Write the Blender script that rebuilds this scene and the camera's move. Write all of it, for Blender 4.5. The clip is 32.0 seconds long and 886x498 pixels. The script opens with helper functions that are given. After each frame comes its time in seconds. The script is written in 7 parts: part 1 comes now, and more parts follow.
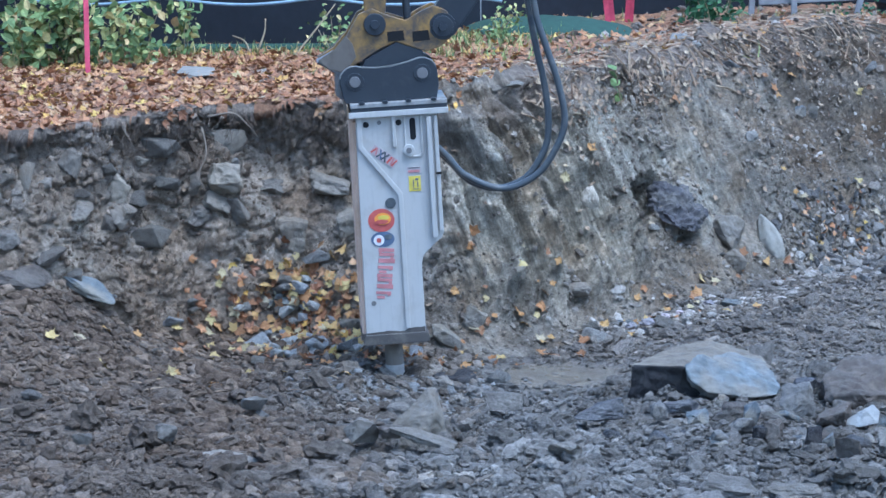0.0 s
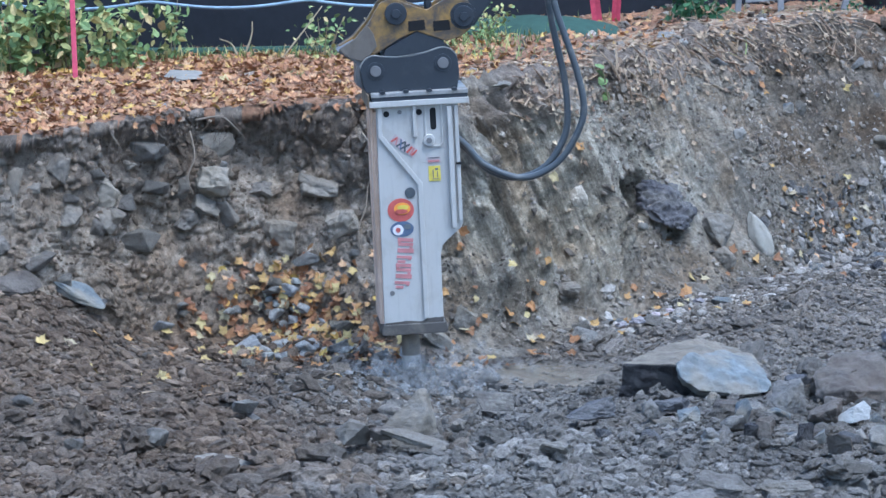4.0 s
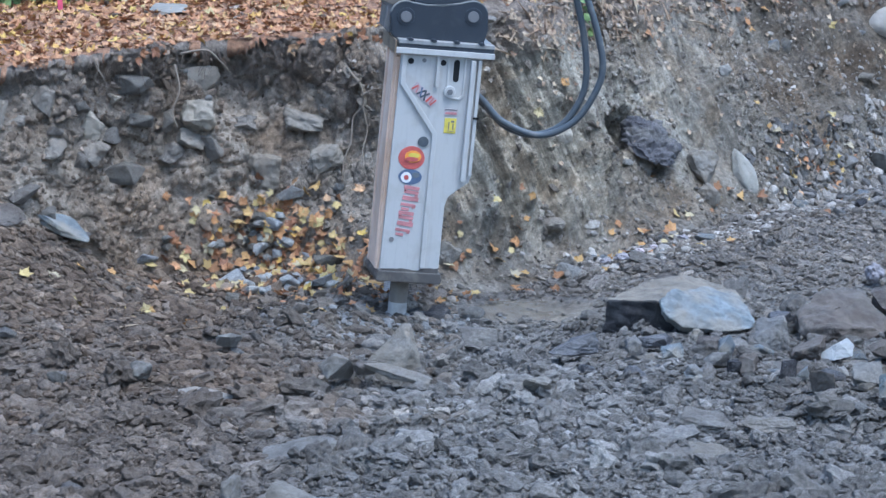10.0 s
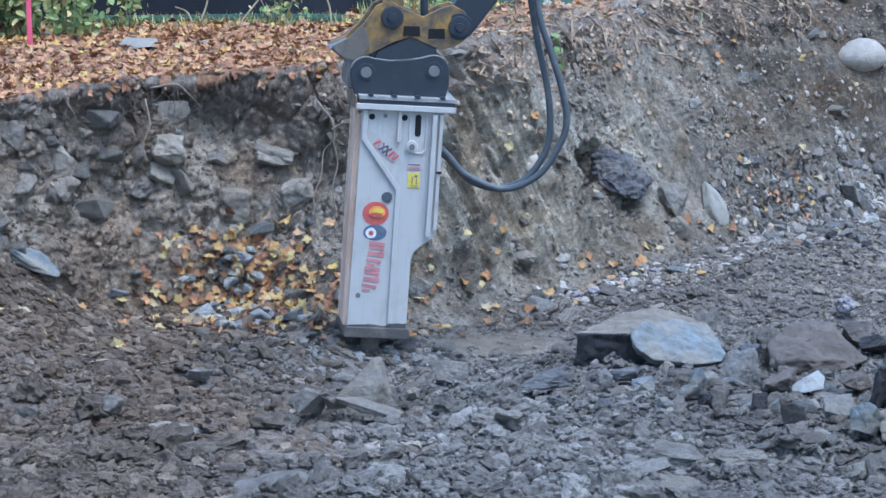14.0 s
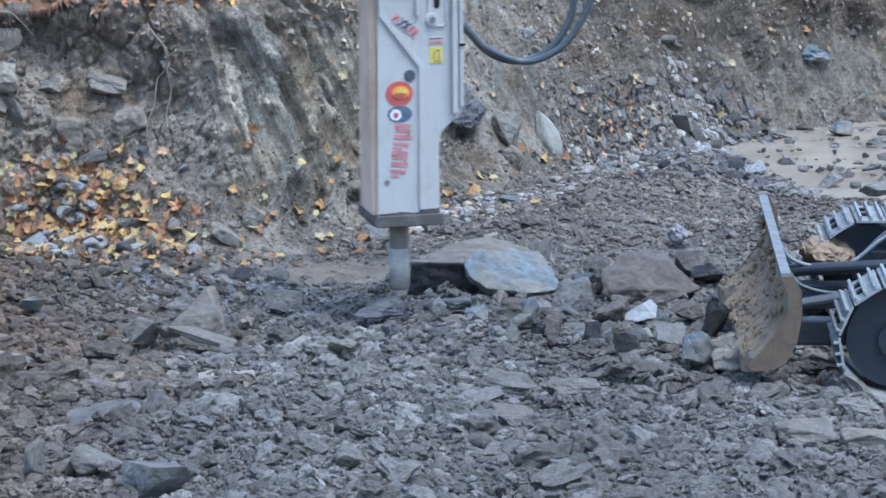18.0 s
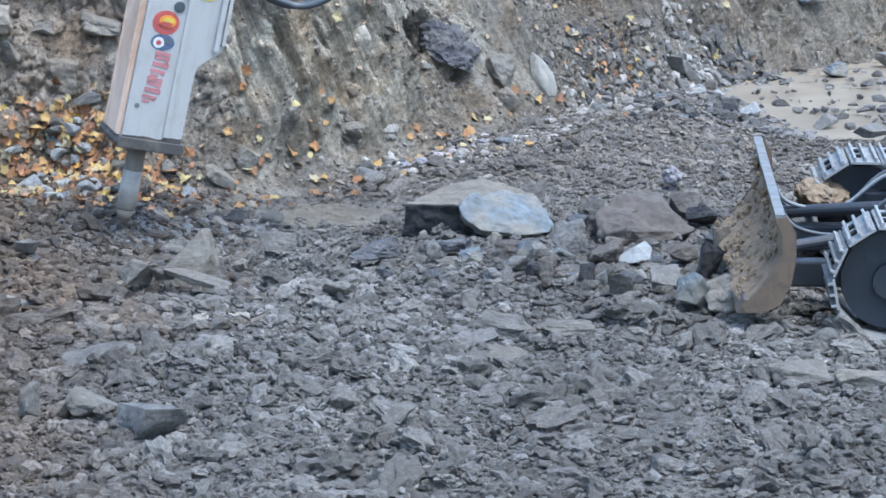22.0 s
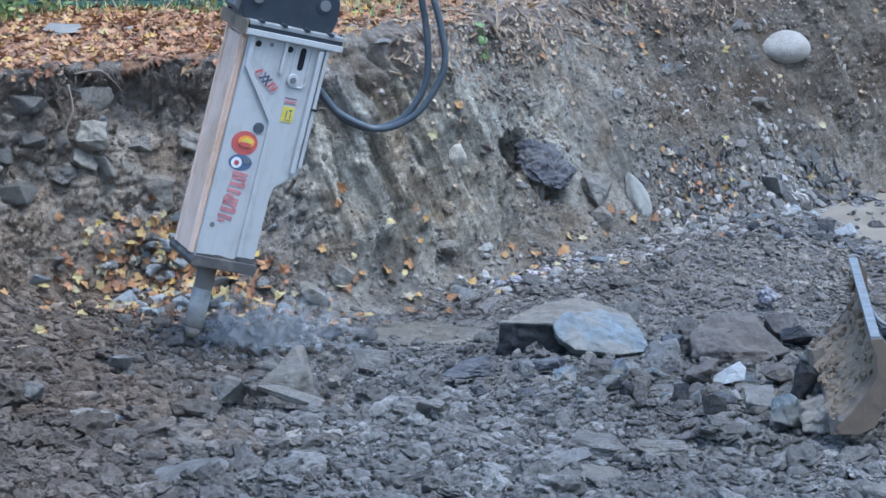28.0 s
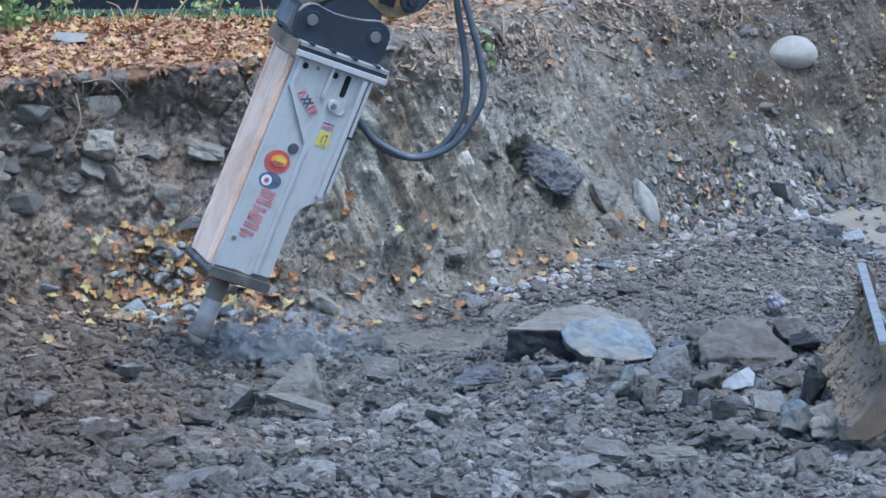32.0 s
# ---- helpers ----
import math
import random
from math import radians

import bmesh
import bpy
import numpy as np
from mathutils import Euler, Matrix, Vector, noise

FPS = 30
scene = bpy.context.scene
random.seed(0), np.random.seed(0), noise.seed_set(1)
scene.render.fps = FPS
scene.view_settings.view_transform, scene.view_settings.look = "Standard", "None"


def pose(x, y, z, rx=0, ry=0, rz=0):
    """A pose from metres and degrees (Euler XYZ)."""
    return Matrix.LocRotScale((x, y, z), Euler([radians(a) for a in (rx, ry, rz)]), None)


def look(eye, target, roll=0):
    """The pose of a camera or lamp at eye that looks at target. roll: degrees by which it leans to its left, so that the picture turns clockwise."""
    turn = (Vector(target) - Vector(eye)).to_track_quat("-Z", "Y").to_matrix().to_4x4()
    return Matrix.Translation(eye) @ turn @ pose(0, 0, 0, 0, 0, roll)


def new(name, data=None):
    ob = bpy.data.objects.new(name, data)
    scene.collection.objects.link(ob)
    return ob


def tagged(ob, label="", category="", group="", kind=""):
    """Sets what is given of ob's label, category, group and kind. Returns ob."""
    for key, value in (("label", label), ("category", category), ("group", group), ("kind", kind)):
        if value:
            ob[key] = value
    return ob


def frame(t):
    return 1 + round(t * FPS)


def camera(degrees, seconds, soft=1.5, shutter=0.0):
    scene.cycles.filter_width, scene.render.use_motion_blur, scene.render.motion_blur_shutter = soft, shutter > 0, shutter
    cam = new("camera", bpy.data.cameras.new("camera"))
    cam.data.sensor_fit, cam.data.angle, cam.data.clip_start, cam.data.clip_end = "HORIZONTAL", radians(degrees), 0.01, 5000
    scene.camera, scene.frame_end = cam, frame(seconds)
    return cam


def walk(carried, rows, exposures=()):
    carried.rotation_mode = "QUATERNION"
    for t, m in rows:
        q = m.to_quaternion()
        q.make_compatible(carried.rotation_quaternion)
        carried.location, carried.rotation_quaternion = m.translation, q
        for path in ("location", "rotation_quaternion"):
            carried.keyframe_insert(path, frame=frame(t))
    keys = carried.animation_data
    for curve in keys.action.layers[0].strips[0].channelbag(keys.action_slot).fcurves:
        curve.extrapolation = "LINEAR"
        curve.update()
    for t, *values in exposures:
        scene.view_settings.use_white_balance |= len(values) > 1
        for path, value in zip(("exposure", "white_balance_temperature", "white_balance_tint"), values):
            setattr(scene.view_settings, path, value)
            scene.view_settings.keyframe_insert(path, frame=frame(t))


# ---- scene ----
# The camera stands on the far side of the pit, holds its place and pans.
EYE = (0.0, 0.0, 4.0)
cam = camera(14.0, 32.0, soft=1.5, shutter=0.4)
AIM = [  # seconds, turns about x, y, z
    (0, 80.660, -0.000, 0.000), (0.5, 80.519, 0.225, 0.175), (1, 80.372, 0.427, 0.149), (1.5, 80.263, 0.585, 0.120),
    (2, 80.077, 0.751, 0.070), (2.5, 80.027, 0.877, 0.034), (3, 80.519, 0.856, -0.031), (3.5, 80.654, 0.735, -0.131),
    (5.5, 80.751, 0.281, -0.801), (6, 80.574, 0.192, -0.993), (6.5, 80.433, 0.128, -1.163), (7, 80.377, 0.125, -0.933),
    (7.5, 80.199, 0.148, -0.768), (8, 80.015, 0.106, -0.657), (8.5, 79.852, 0.163, -0.589), (9, 79.755, 0.172, -0.488),
    (9.5, 79.690, 0.193, -0.460), (10, 79.640, 0.226, -0.456), (10.5, 79.633, 0.214, -0.453), (11, 79.629, 0.231, -0.500),
    (11.5, 79.683, 0.222, -0.605), (12, 79.764, 0.320, -0.732), (12.5, 79.879, 0.370, -0.847), (13, 80.000, 0.431, -0.944),
    (13.5, 80.101, 0.404, -0.949), (14, 80.171, 0.325, -0.946), (14.5, 80.169, 0.277, -1.015), (16.5, 80.074, 0.506, -1.168),
    (17, 79.829, 0.230, -2.178), (17.5, 79.139, -0.126, -3.433), (18, 79.041, -0.194, -3.533), (18.5, 78.929, -0.237, -3.606),
    (19, 78.838, -0.242, -3.547), (19.5, 78.701, -0.228, -3.468), (20, 78.542, -0.149, -3.466), (20.5, 78.399, -0.134, -3.439),
    (21, 78.264, -0.045, -3.475), (21.5, 78.191, -0.170, -3.525), (22, 78.119, -0.151, -3.631), (22.5, 78.088, -0.117, -3.754),
    (23, 78.069, -0.252, -3.833), (23.5, 78.065, -0.104, -3.907), (24, 78.162, 0.269, -2.969), (24.5, 78.556, 0.259, -2.821),
    (25, 79.799, 0.417, -2.715), (25.5, 80.728, 0.346, -2.699), (26, 80.757, 0.112, -2.766), (26.5, 80.273, -0.017, -2.550),
    (28.5, 79.987, -0.268, -1.987), (29, 80.003, -0.035, -2.033), (29.5, 80.003, 0.035, -2.050), (30, 80.008, 0.069, -2.031),
    (30.5, 80.049, 0.060, -2.003), (31, 80.084, 0.029, -1.997), (31.5, 80.092, -0.008, -1.995), (32, 80.106, -0.010, -1.999),
]
walk(cam, [(t, pose(*EYE, rx, ry, rz)) for t, rx, ry, rz in AIM],
     exposures=[(0.0, 0.60, 4670, 4), (2.0, 0.66, 4990, 5), (3.5, 0.65, 4990, 5), (6.0, 0.66, 4710, 2), (9.0, 0.68, 4990, 5), (11.0, 0.67, 4970, 5), (13.0, 0.67, 4920, 5), (16.5, 0.64, 4930, 5), (18.0, 0.68, 5070, 4), (19.0, 0.69, 5220, 6), (20.0, 0.82, 5280, 5), (23.5, 0.90, 5310, 4), (24.8, 0.82, 5280, 4), (25.2, 0.79, 5160, 4), (25.8, 0.57, 4830, 4), (28.5, 0.60, 4900, 4), (32.0, 0.60, 4900, 4)])

# ---- light: an overcast autumn day ----
world = bpy.data.worlds.new("overcast_sky")
scene.world = world
world.use_nodes = True
sky = world.node_tree.nodes.new("ShaderNodeTexSky")
sky.sky_type, sky.sun_disc = "NISHITA", False
sky.sun_elevation, sky.sun_rotation = radians(68), radians(139)
sky.air_density, sky.dust_density = 1.2, 3.0
back = world.node_tree.nodes["Background"]
back.inputs["Strength"].default_value = 0.21
world.node_tree.links.new(sky.outputs[0], back.inputs["Color"])
sun_data = bpy.data.lights.new("sun", "SUN")
sun_data.energy, sun_data.angle, sun_data.color = 1.75, radians(24), (1.0, 0.965, 0.915)
sun = new("sun", sun_data)
sun.matrix_world = look((5.4, 13.8, 20), (0, 20, 0))


# ---- materials ----
class Nodes:
    """A small writer of node materials."""

    def __init__(self, name, rough=0.8, metal=0.0, spec=0.3):
        self.mat = bpy.data.materials.new(name)
        self.mat.use_nodes = True
        self.tree = self.mat.node_tree
        self.bsdf = self.tree.nodes["Principled BSDF"]
        self.bsdf.inputs["Roughness"].default_value = rough
        self.bsdf.inputs["Metallic"].default_value = metal
        self.bsdf.inputs["Specular IOR Level"].default_value = spec
        self.geo = self.tree.nodes.new("ShaderNodeNewGeometry")
        self.info = self.tree.nodes.new("ShaderNodeObjectInfo")
        self.coord = self.tree.nodes.new("ShaderNodeTexCoord").outputs["Object"]

    def link(self, a, b):
        self.tree.links.new(a, b)

    def feed(self, value, socket):
        if hasattr(value, "is_linked"):
            self.link(value, socket)
        elif isinstance(value, tuple):
            socket.default_value = (*value, 1.0) if len(value) == 3 else value
        else:
            socket.default_value = value

    def noise(self, scale, detail=4.0, rough=0.6, distort=0.0, stretch=None, turn=0.0):
        n = self.tree.nodes.new("ShaderNodeTexNoise")
        n.inputs["Scale"].default_value, n.inputs["Detail"].default_value = scale, detail
        n.inputs["Roughness"].default_value, n.inputs["Distortion"].default_value = rough, distort
        src = self.coord
        if stretch:
            m = self.tree.nodes.new("ShaderNodeMapping")
            m.inputs["Rotation"].default_value = (0, radians(turn), 0)
            self.link(src, m.inputs["Vector"])
            k = self.tree.nodes.new("ShaderNodeMapping")
            k.inputs["Scale"].default_value = stretch
            self.link(m.outputs[0], k.inputs["Vector"])
            src = k.outputs[0]
        self.link(src, n.inputs["Vector"])
        return n.outputs["Fac"]

    def cells(self, scale, out="Distance"):
        n = self.tree.nodes.new("ShaderNodeTexVoronoi")
        n.inputs["Scale"].default_value = scale
        self.link(self.coord, n.inputs["Vector"])
        return n.outputs[out]

    def ramp(self, fac, *stops):
        n = self.tree.nodes.new("ShaderNodeValToRGB")
        el = n.color_ramp.elements
        while len(el) < len(stops):
            el.new(0.5)
        for e, (p, c) in zip(el, stops):
            e.position = p
            e.color = (*c, 1) if isinstance(c, tuple) else (c, c, c, 1)
        self.feed(fac, n.inputs[0])
        return n.outputs[0]

    def mix(self, fac, a, b, mode="MIX"):
        n = self.tree.nodes.new("ShaderNodeMix")
        n.data_type, n.blend_type = "RGBA", mode
        self.feed(fac, n.inputs[0]), self.feed(a, n.inputs[6]), self.feed(b, n.inputs[7])
        return n.outputs[2]

    def sums(self, op, a, b):
        n = self.tree.nodes.new("ShaderNodeMath")
        n.operation = op
        self.feed(a, n.inputs[0]), self.feed(b, n.inputs[1])
        return n.outputs[0]

    def axis(self, k):
        n = self.tree.nodes.new("ShaderNodeSeparateXYZ")
        self.link(self.geo.outputs["Position"], n.inputs[0])
        return n.outputs[k]

    def height(self):
        return self.axis(2)

    def browned(self, color):
        """Browner, looser soil towards the west end and the foot of the bank."""
        far = self.sums("ADD", self.sums("MULTIPLY", self.axis(0), -0.55), self.sums("MULTIPLY", self.noise(0.9, 4), 0.9))
        back = self.sums("ADD", self.sums("MULTIPLY", self.sums("SUBTRACT", self.axis(1), 20.0), 0.7), self.sums("MULTIPLY", self.noise(1.3, 4), 0.8))
        spot = self.sums("MAXIMUM", self.ramp(far, (0.55, 0.0), (1.25, 1.0)), self.ramp(back, (0.45, 0.0), (1.2, 0.35)))
        return self.mix(spot, color, self.mix(1.0, color, (0.84, 0.72, 0.62), "MULTIPLY"))

    def finish(self, color, bump=None, strength=0.4, distance=0.01, rough=None):
        self.feed(color, self.bsdf.inputs["Base Color"])
        if rough is not None:
            self.feed(rough, self.bsdf.inputs["Roughness"])
        if bump is not None:
            n = self.tree.nodes.new("ShaderNodeBump")
            n.inputs["Strength"].default_value, n.inputs["Distance"].default_value = strength, distance
            self.link(bump, n.inputs["Height"])
            self.link(n.outputs[0], self.bsdf.inputs["Normal"])
        return self.mat


def soil_material():
    n = Nodes("stony_soil", 0.85)
    grit = n.ramp(n.noise(42, 7, 0.75), (0.3, (0.100, 0.094, 0.086)), (0.52, (0.208, 0.196, 0.181)), (0.72, (0.35, 0.335, 0.312)))
    broad = n.ramp(n.noise(1.3, 4), (0.35, (0.66, 0.64, 0.62)), (0.65, (1.2, 1.17, 1.12)))
    c = n.mix(1.0, grit, broad, "MULTIPLY")
    c = n.mix(1.0, c, n.ramp(n.noise(11, 7, 0.7, 0.8), (0.40, (0.70, 0.69, 0.68)), (0.60, (1.34, 1.33, 1.32))), "MULTIPLY")
    c = n.mix(n.ramp(n.noise(2.1, 5, 0.65, 0.4), (0.48, 0.0), (0.66, 0.65)), c, n.mix(0.5, c, (0.34, 0.315, 0.28)))
    stones = n.ramp(n.cells(24), (0.10, 1.0), (0.17, 0.0))
    pick = n.ramp(n.cells(24, "Color"), (0.66, 0.0), (0.72, 1.0))
    c = n.mix(n.sums("MULTIPLY", stones, pick), c, (0.40, 0.38, 0.35))
    c = n.browned(c)
    # a shallow hollow of wet tan mud beside the boulders
    dx = n.sums("MULTIPLY", n.sums("SUBTRACT", n.axis(0), 0.66), 2.5)
    dy = n.sums("MULTIPLY", n.sums("SUBTRACT", n.axis(1), 20.28), 2.6)
    far = n.sums("ADD", n.sums("ADD", n.sums("MULTIPLY", dx, dx), n.sums("MULTIPLY", dy, dy)), n.sums("MULTIPLY", n.sums("SUBTRACT", n.noise(6, 5, 0.7), 0.5), 2.2))
    mud = n.ramp(far, (0.45, 1.0), (0.95, 0.0))
    c = n.mix(mud, c, n.ramp(n.noise(9, 5), (0.35, (0.23, 0.19, 0.142)), (0.65, (0.34, 0.292, 0.225))))
    rough = n.sums("SUBTRACT", n.ramp(n.noise(3, 3), (0.4, 0.5), (0.6, 0.9)), n.sums("MULTIPLY", mud, 0.25))
    return n.finish(c, n.noise(62, 7, 0.8), 1.0, 0.035, rough)


def bank_material():
    """Brown clayey earth of the cut face: softly streaked down the slope, dark and rooty at the lip."""
    n = Nodes("bank_clay", 0.9)
    grit = n.ramp(n.noise(34, 7, 0.74), (0.26, (0.122, 0.112, 0.099)), (0.50, (0.275, 0.257, 0.232)), (0.76, (0.50, 0.475, 0.44)))
    broad = n.ramp(n.noise(2.2, 5, 0.6, 0.5), (0.36, (0.66, 0.635, 0.60)), (0.64, (1.28, 1.27, 1.25)))
    c = n.mix(1.0, grit, broad, "MULTIPLY")
    c = n.mix(n.ramp(n.noise(3.1, 4, 0.6, 0.4), (0.50, 0.0), (0.62, 0.9)), c, n.mix(1.0, c, (0.97, 1.0, 1.05), "MULTIPLY"))
    c = n.mix(1.0, c, n.ramp(n.noise(9, 7, 0.7, 0.6), (0.38, (0.74, 0.73, 0.72)), (0.62, (1.22, 1.21, 1.20))), "MULTIPLY")
    # streaks paint the clay's own bands plus the fins' lit ridges and shaded grooves
    streak = n.ramp(n.noise(6.0, 5, 0.62, 0.15, (2.4, 0.2, 0.22), 23), (0.36, (0.80, 0.77, 0.71)), (0.62, (1.48, 1.45, 1.36)))
    lines = n.ramp(n.noise(12.0, 5, 0.7, 0.5, (2.2, 0.22, 0.22), 23), (0.40, (0.76, 0.74, 0.71)), (0.60, (1.42, 1.40, 1.35)))
    streak = n.mix(1.0, streak, lines, "MULTIPLY")
    # the scraped fins between the undercut and the slope
    fins = n.ramp(n.sums("MULTIPLY", n.sums("ADD", n.axis(0), n.sums("MULTIPLY", n.height(), 0.42)), 0.4), (0.02, 0.2), (0.093, 1.0), (0.49, 1.0), (0.66, 0.6), (1.0, 0.4))
    fins = n.sums("MULTIPLY", fins, n.ramp(n.height(), (0.08, 0.1), (0.45, 1.0)))
    c = n.mix(fins, c, n.mix(1.0, c, streak, "MULTIPLY"))
    # brighter towards the west, less bright and slightly browner towards the east
    c = n.mix(1.0, c, n.ramp(n.sums("MULTIPLY", n.sums("ADD", n.axis(0), n.sums("SUBTRACT", n.noise(1.1, 3), 0.5)), 0.5), (0.0, (1.20, 1.20, 1.20)), (0.6, (1.04, 1.02, 0.98))), "MULTIPLY")
    damp = n.ramp(n.sums("MULTIPLY", n.sums("ADD", n.axis(0), n.noise(1.4, 4)), 0.25), (0.56, 0.0), (0.74, 0.92))
    c = n.mix(n.sums("MULTIPLY", damp, n.ramp(n.height(), (0.15, 0.0), (0.60, 1.0))), c, n.mix(1.0, c, (0.43, 0.375, 0.33), "MULTIPLY"))
    c = n.mix(n.ramp(n.noise(1.7, 5, 0.65, 0.6), (0.48, 0.0), (0.62, 0.85)), c, n.mix(1.0, c, (0.98, 0.86, 0.74), "MULTIPLY"))
    stones = n.ramp(n.cells(30), (0.10, 1.0), (0.20, 0.0))
    pick = n.ramp(n.cells(30, "Color"), (0.72, 0.0), (0.78, 0.8))
    c = n.mix(n.sums("MULTIPLY", stones, pick), c, (0.34, 0.325, 0.30))
    c = n.mix(n.ramp(n.sums("MULTIPLY", n.sums("SUBTRACT", n.axis(0), 0.2), -1.2), (0.0, 0.0), (0.7, 0.85)), c, n.mix(1.0, c, (1.02, 0.885, 0.775), "MULTIPLY"))
    # dark topsoil under the leaves, where the bank is undercut
    lip = n.sums("ADD", n.height(), n.sums("MULTIPLY", n.noise(2.6, 4), 0.5))
    west = n.sums("MULTIPLY", n.ramp(n.sums("MULTIPLY", n.sums("SUBTRACT", n.axis(0), 0.7), -1.0), (0.0, 0.25), (0.8, 1.0)), n.ramp(n.sums("SUBTRACT", lip, 1.0), (0.14, 0.0), (0.48, 0.85)))
    c = n.mix(west, c, n.mix(0.5, c, (0.145, 0.116, 0.10)))
    # loose brown soil fallen along the foot
    fallen = n.ramp(n.sums("ADD", n.height(), n.sums("MULTIPLY", n.noise(2.4, 5, 0.65), 0.5)), (0.30, 1.0), (0.72, 0.0))
    c = n.mix(n.sums("MULTIPLY", fallen, 0.85), c, n.mix(1.0, c, (0.86, 0.77, 0.67), "MULTIPLY"))
    # trodden straw and mould on the shoulder of the slope
    mould = n.ramp(n.sums("SUBTRACT", n.sums("ADD", n.height(), n.sums("MULTIPLY", n.noise(4.0, 5, 0.7), 0.4)), 1.0), (0.36, 0.0), (0.52, 0.8))
    mould = n.sums("MULTIPLY", mould, n.ramp(n.sums("MULTIPLY", n.axis(0), 0.25), (0.05, 0.0), (0.12, 1.0), (0.55, 1.0), (0.7, 0.0)))
    c = n.mix(mould, c, n.ramp(n.noise(24, 6, 0.75, 0.0, (0.35, 1.0, 1.0)), (0.32, (0.13, 0.094, 0.070)), (0.5, (0.27, 0.205, 0.16)), (0.68, (0.46, 0.365, 0.29))))
    c = n.mix(1.0, c, (0.965, 1.0, 1.03), "MULTIPLY")
    return n.finish(c, n.noise(60, 7, 0.82), 1.0, 0.035)


def litter_material():
    n = Nodes("leaf_mould", 0.9)
    c = n.ramp(n.noise(26, 5, 0.7), (0.3, (0.12, 0.068, 0.042)), (0.5, (0.26, 0.145, 0.085)), (0.7, (0.40, 0.245, 0.15)))
    return n.finish(c, n.noise(60, 5, 0.7), 0.9, 0.02)


def stone_material(name, dark, light, tint=None, scale=7.0, rough=0.72, soiled=0.85):
    n = Nodes(name, rough, 0, 0.35)
    c = n.ramp(n.noise(scale, 6, 0.65, 0.4), (0.3, dark), (0.7, light))
    vary = n.ramp(n.info.outputs["Random"], (0.0, (0.75, 0.75, 0.78)), (1.0, (1.2, 1.17, 1.1)))
    c = n.mix(1.0, c, vary, "MULTIPLY")
    c = n.mix(n.ramp(n.noise(5.5, 5, 0.7), (0.44, 0.0), (0.60, soiled)), c, n.ramp(n.noise(40, 6, 0.75), (0.3, (0.09, 0.08, 0.07)), (0.7, (0.26, 0.24, 0.21))))
    if tint:
        c = n.mix(n.ramp(n.noise(3.2, 3), (0.45, 0.0), (0.62, 0.8)), c, tint)
    return n.finish(c, n.noise(30, 7, 0.75), 0.9, 0.022)


def clod_material(name, stops):
    n = Nodes(name, 0.78, 0, 0.3)
    c = n.ramp(n.geo.outputs["Random Per Island"], *stops)
    c = n.mix(1.0, c, n.ramp(n.noise(38, 7, 0.78), (0.3, (0.55, 0.54, 0.53)), (0.7, (1.34, 1.32, 1.29))), "MULTIPLY")
    c = n.mix(1.0, c, n.ramp(n.noise(0.9, 3), (0.35, (0.72, 0.7, 0.68)), (0.65, (1.15, 1.13, 1.1))), "MULTIPLY")
    c = n.browned(c)
    return n.finish(c, n.noise(60, 7, 0.8), 0.9, 0.024)


def leaf_material(name, stops, by_object=False):
    n = Nodes(name, 0.6, 0, 0.3)
    c = n.ramp(n.info.outputs["Random"] if by_object else n.geo.outputs["Random Per Island"], *stops)
    c = n.mix(1.0, c, n.ramp(n.noise(45, 4), (0.3, 0.7), (0.7, 1.2)), "MULTIPLY")
    return n.finish(c, n.noise(70, 3), 0.3, 0.004)


def paint_material(name, color, dirt=(0.24, 0.2, 0.155), amount=0.5, rough=0.5, metal=0.0, scale=5.0):
    """Worn paint: dust in broad patches, scuffs along the height."""
    n = Nodes(name, rough, metal, 0.4)
    dust = n.ramp(n.noise(scale, 5, 0.65, 0.3), (0.5, 0.0), (0.78, amount))
    streak = n.ramp(n.noise(9, 4, 0.6, 0.2, (3.5, 3.5, 0.5)), (0.52, 0.0), (0.75, amount * 0.7))
    c = n.mix(dust, color, dirt)
    c = n.mix(streak, c, tuple(0.6 * v + 0.1 * w for v, w in zip(color, dirt)))
    return n.finish(c, n.noise(60, 4), 0.12, 0.004, n.ramp(n.noise(12, 4), (0.4, rough - 0.12), (0.7, min(1, rough + 0.25))))


def worn_paint(name, color, under):
    """Paint rubbed through to dark metal in large ragged patches."""
    n = Nodes(name, 0.5, 0.0, 0.4)
    bare = n.ramp(n.noise(5.0, 7, 0.72, 0.3), (0.37, 0.0), (0.56, 1.0))
    c = n.mix(n.ramp(n.noise(30, 5), (0.3, 0.0), (0.8, 0.6)), color, tuple(0.45 * v for v in color))
    return n.finish(n.mix(bare, c, under), n.noise(50, 5), 0.25, 0.004)


def plain_material(name, color, rough=0.6, metal=0.0, bump=0.15):
    n = Nodes(name, rough, metal, 0.35)
    c = n.mix(1.0, color, n.ramp(n.noise(16, 5), (0.3, 0.75), (0.7, 1.15)), "MULTIPLY")
    return n.finish(c, n.noise(80, 4), bump, 0.004)


def water_material(name="muddy_water", rough=0.10):
    n = Nodes(name, rough, 0, 0.5)
    c = n.ramp(n.noise(1.3, 3), (0.35, (0.28, 0.236, 0.178)), (0.65, (0.37, 0.318, 0.248)))
    return n.finish(c, n.noise(14, 2), 0.08, 0.004)


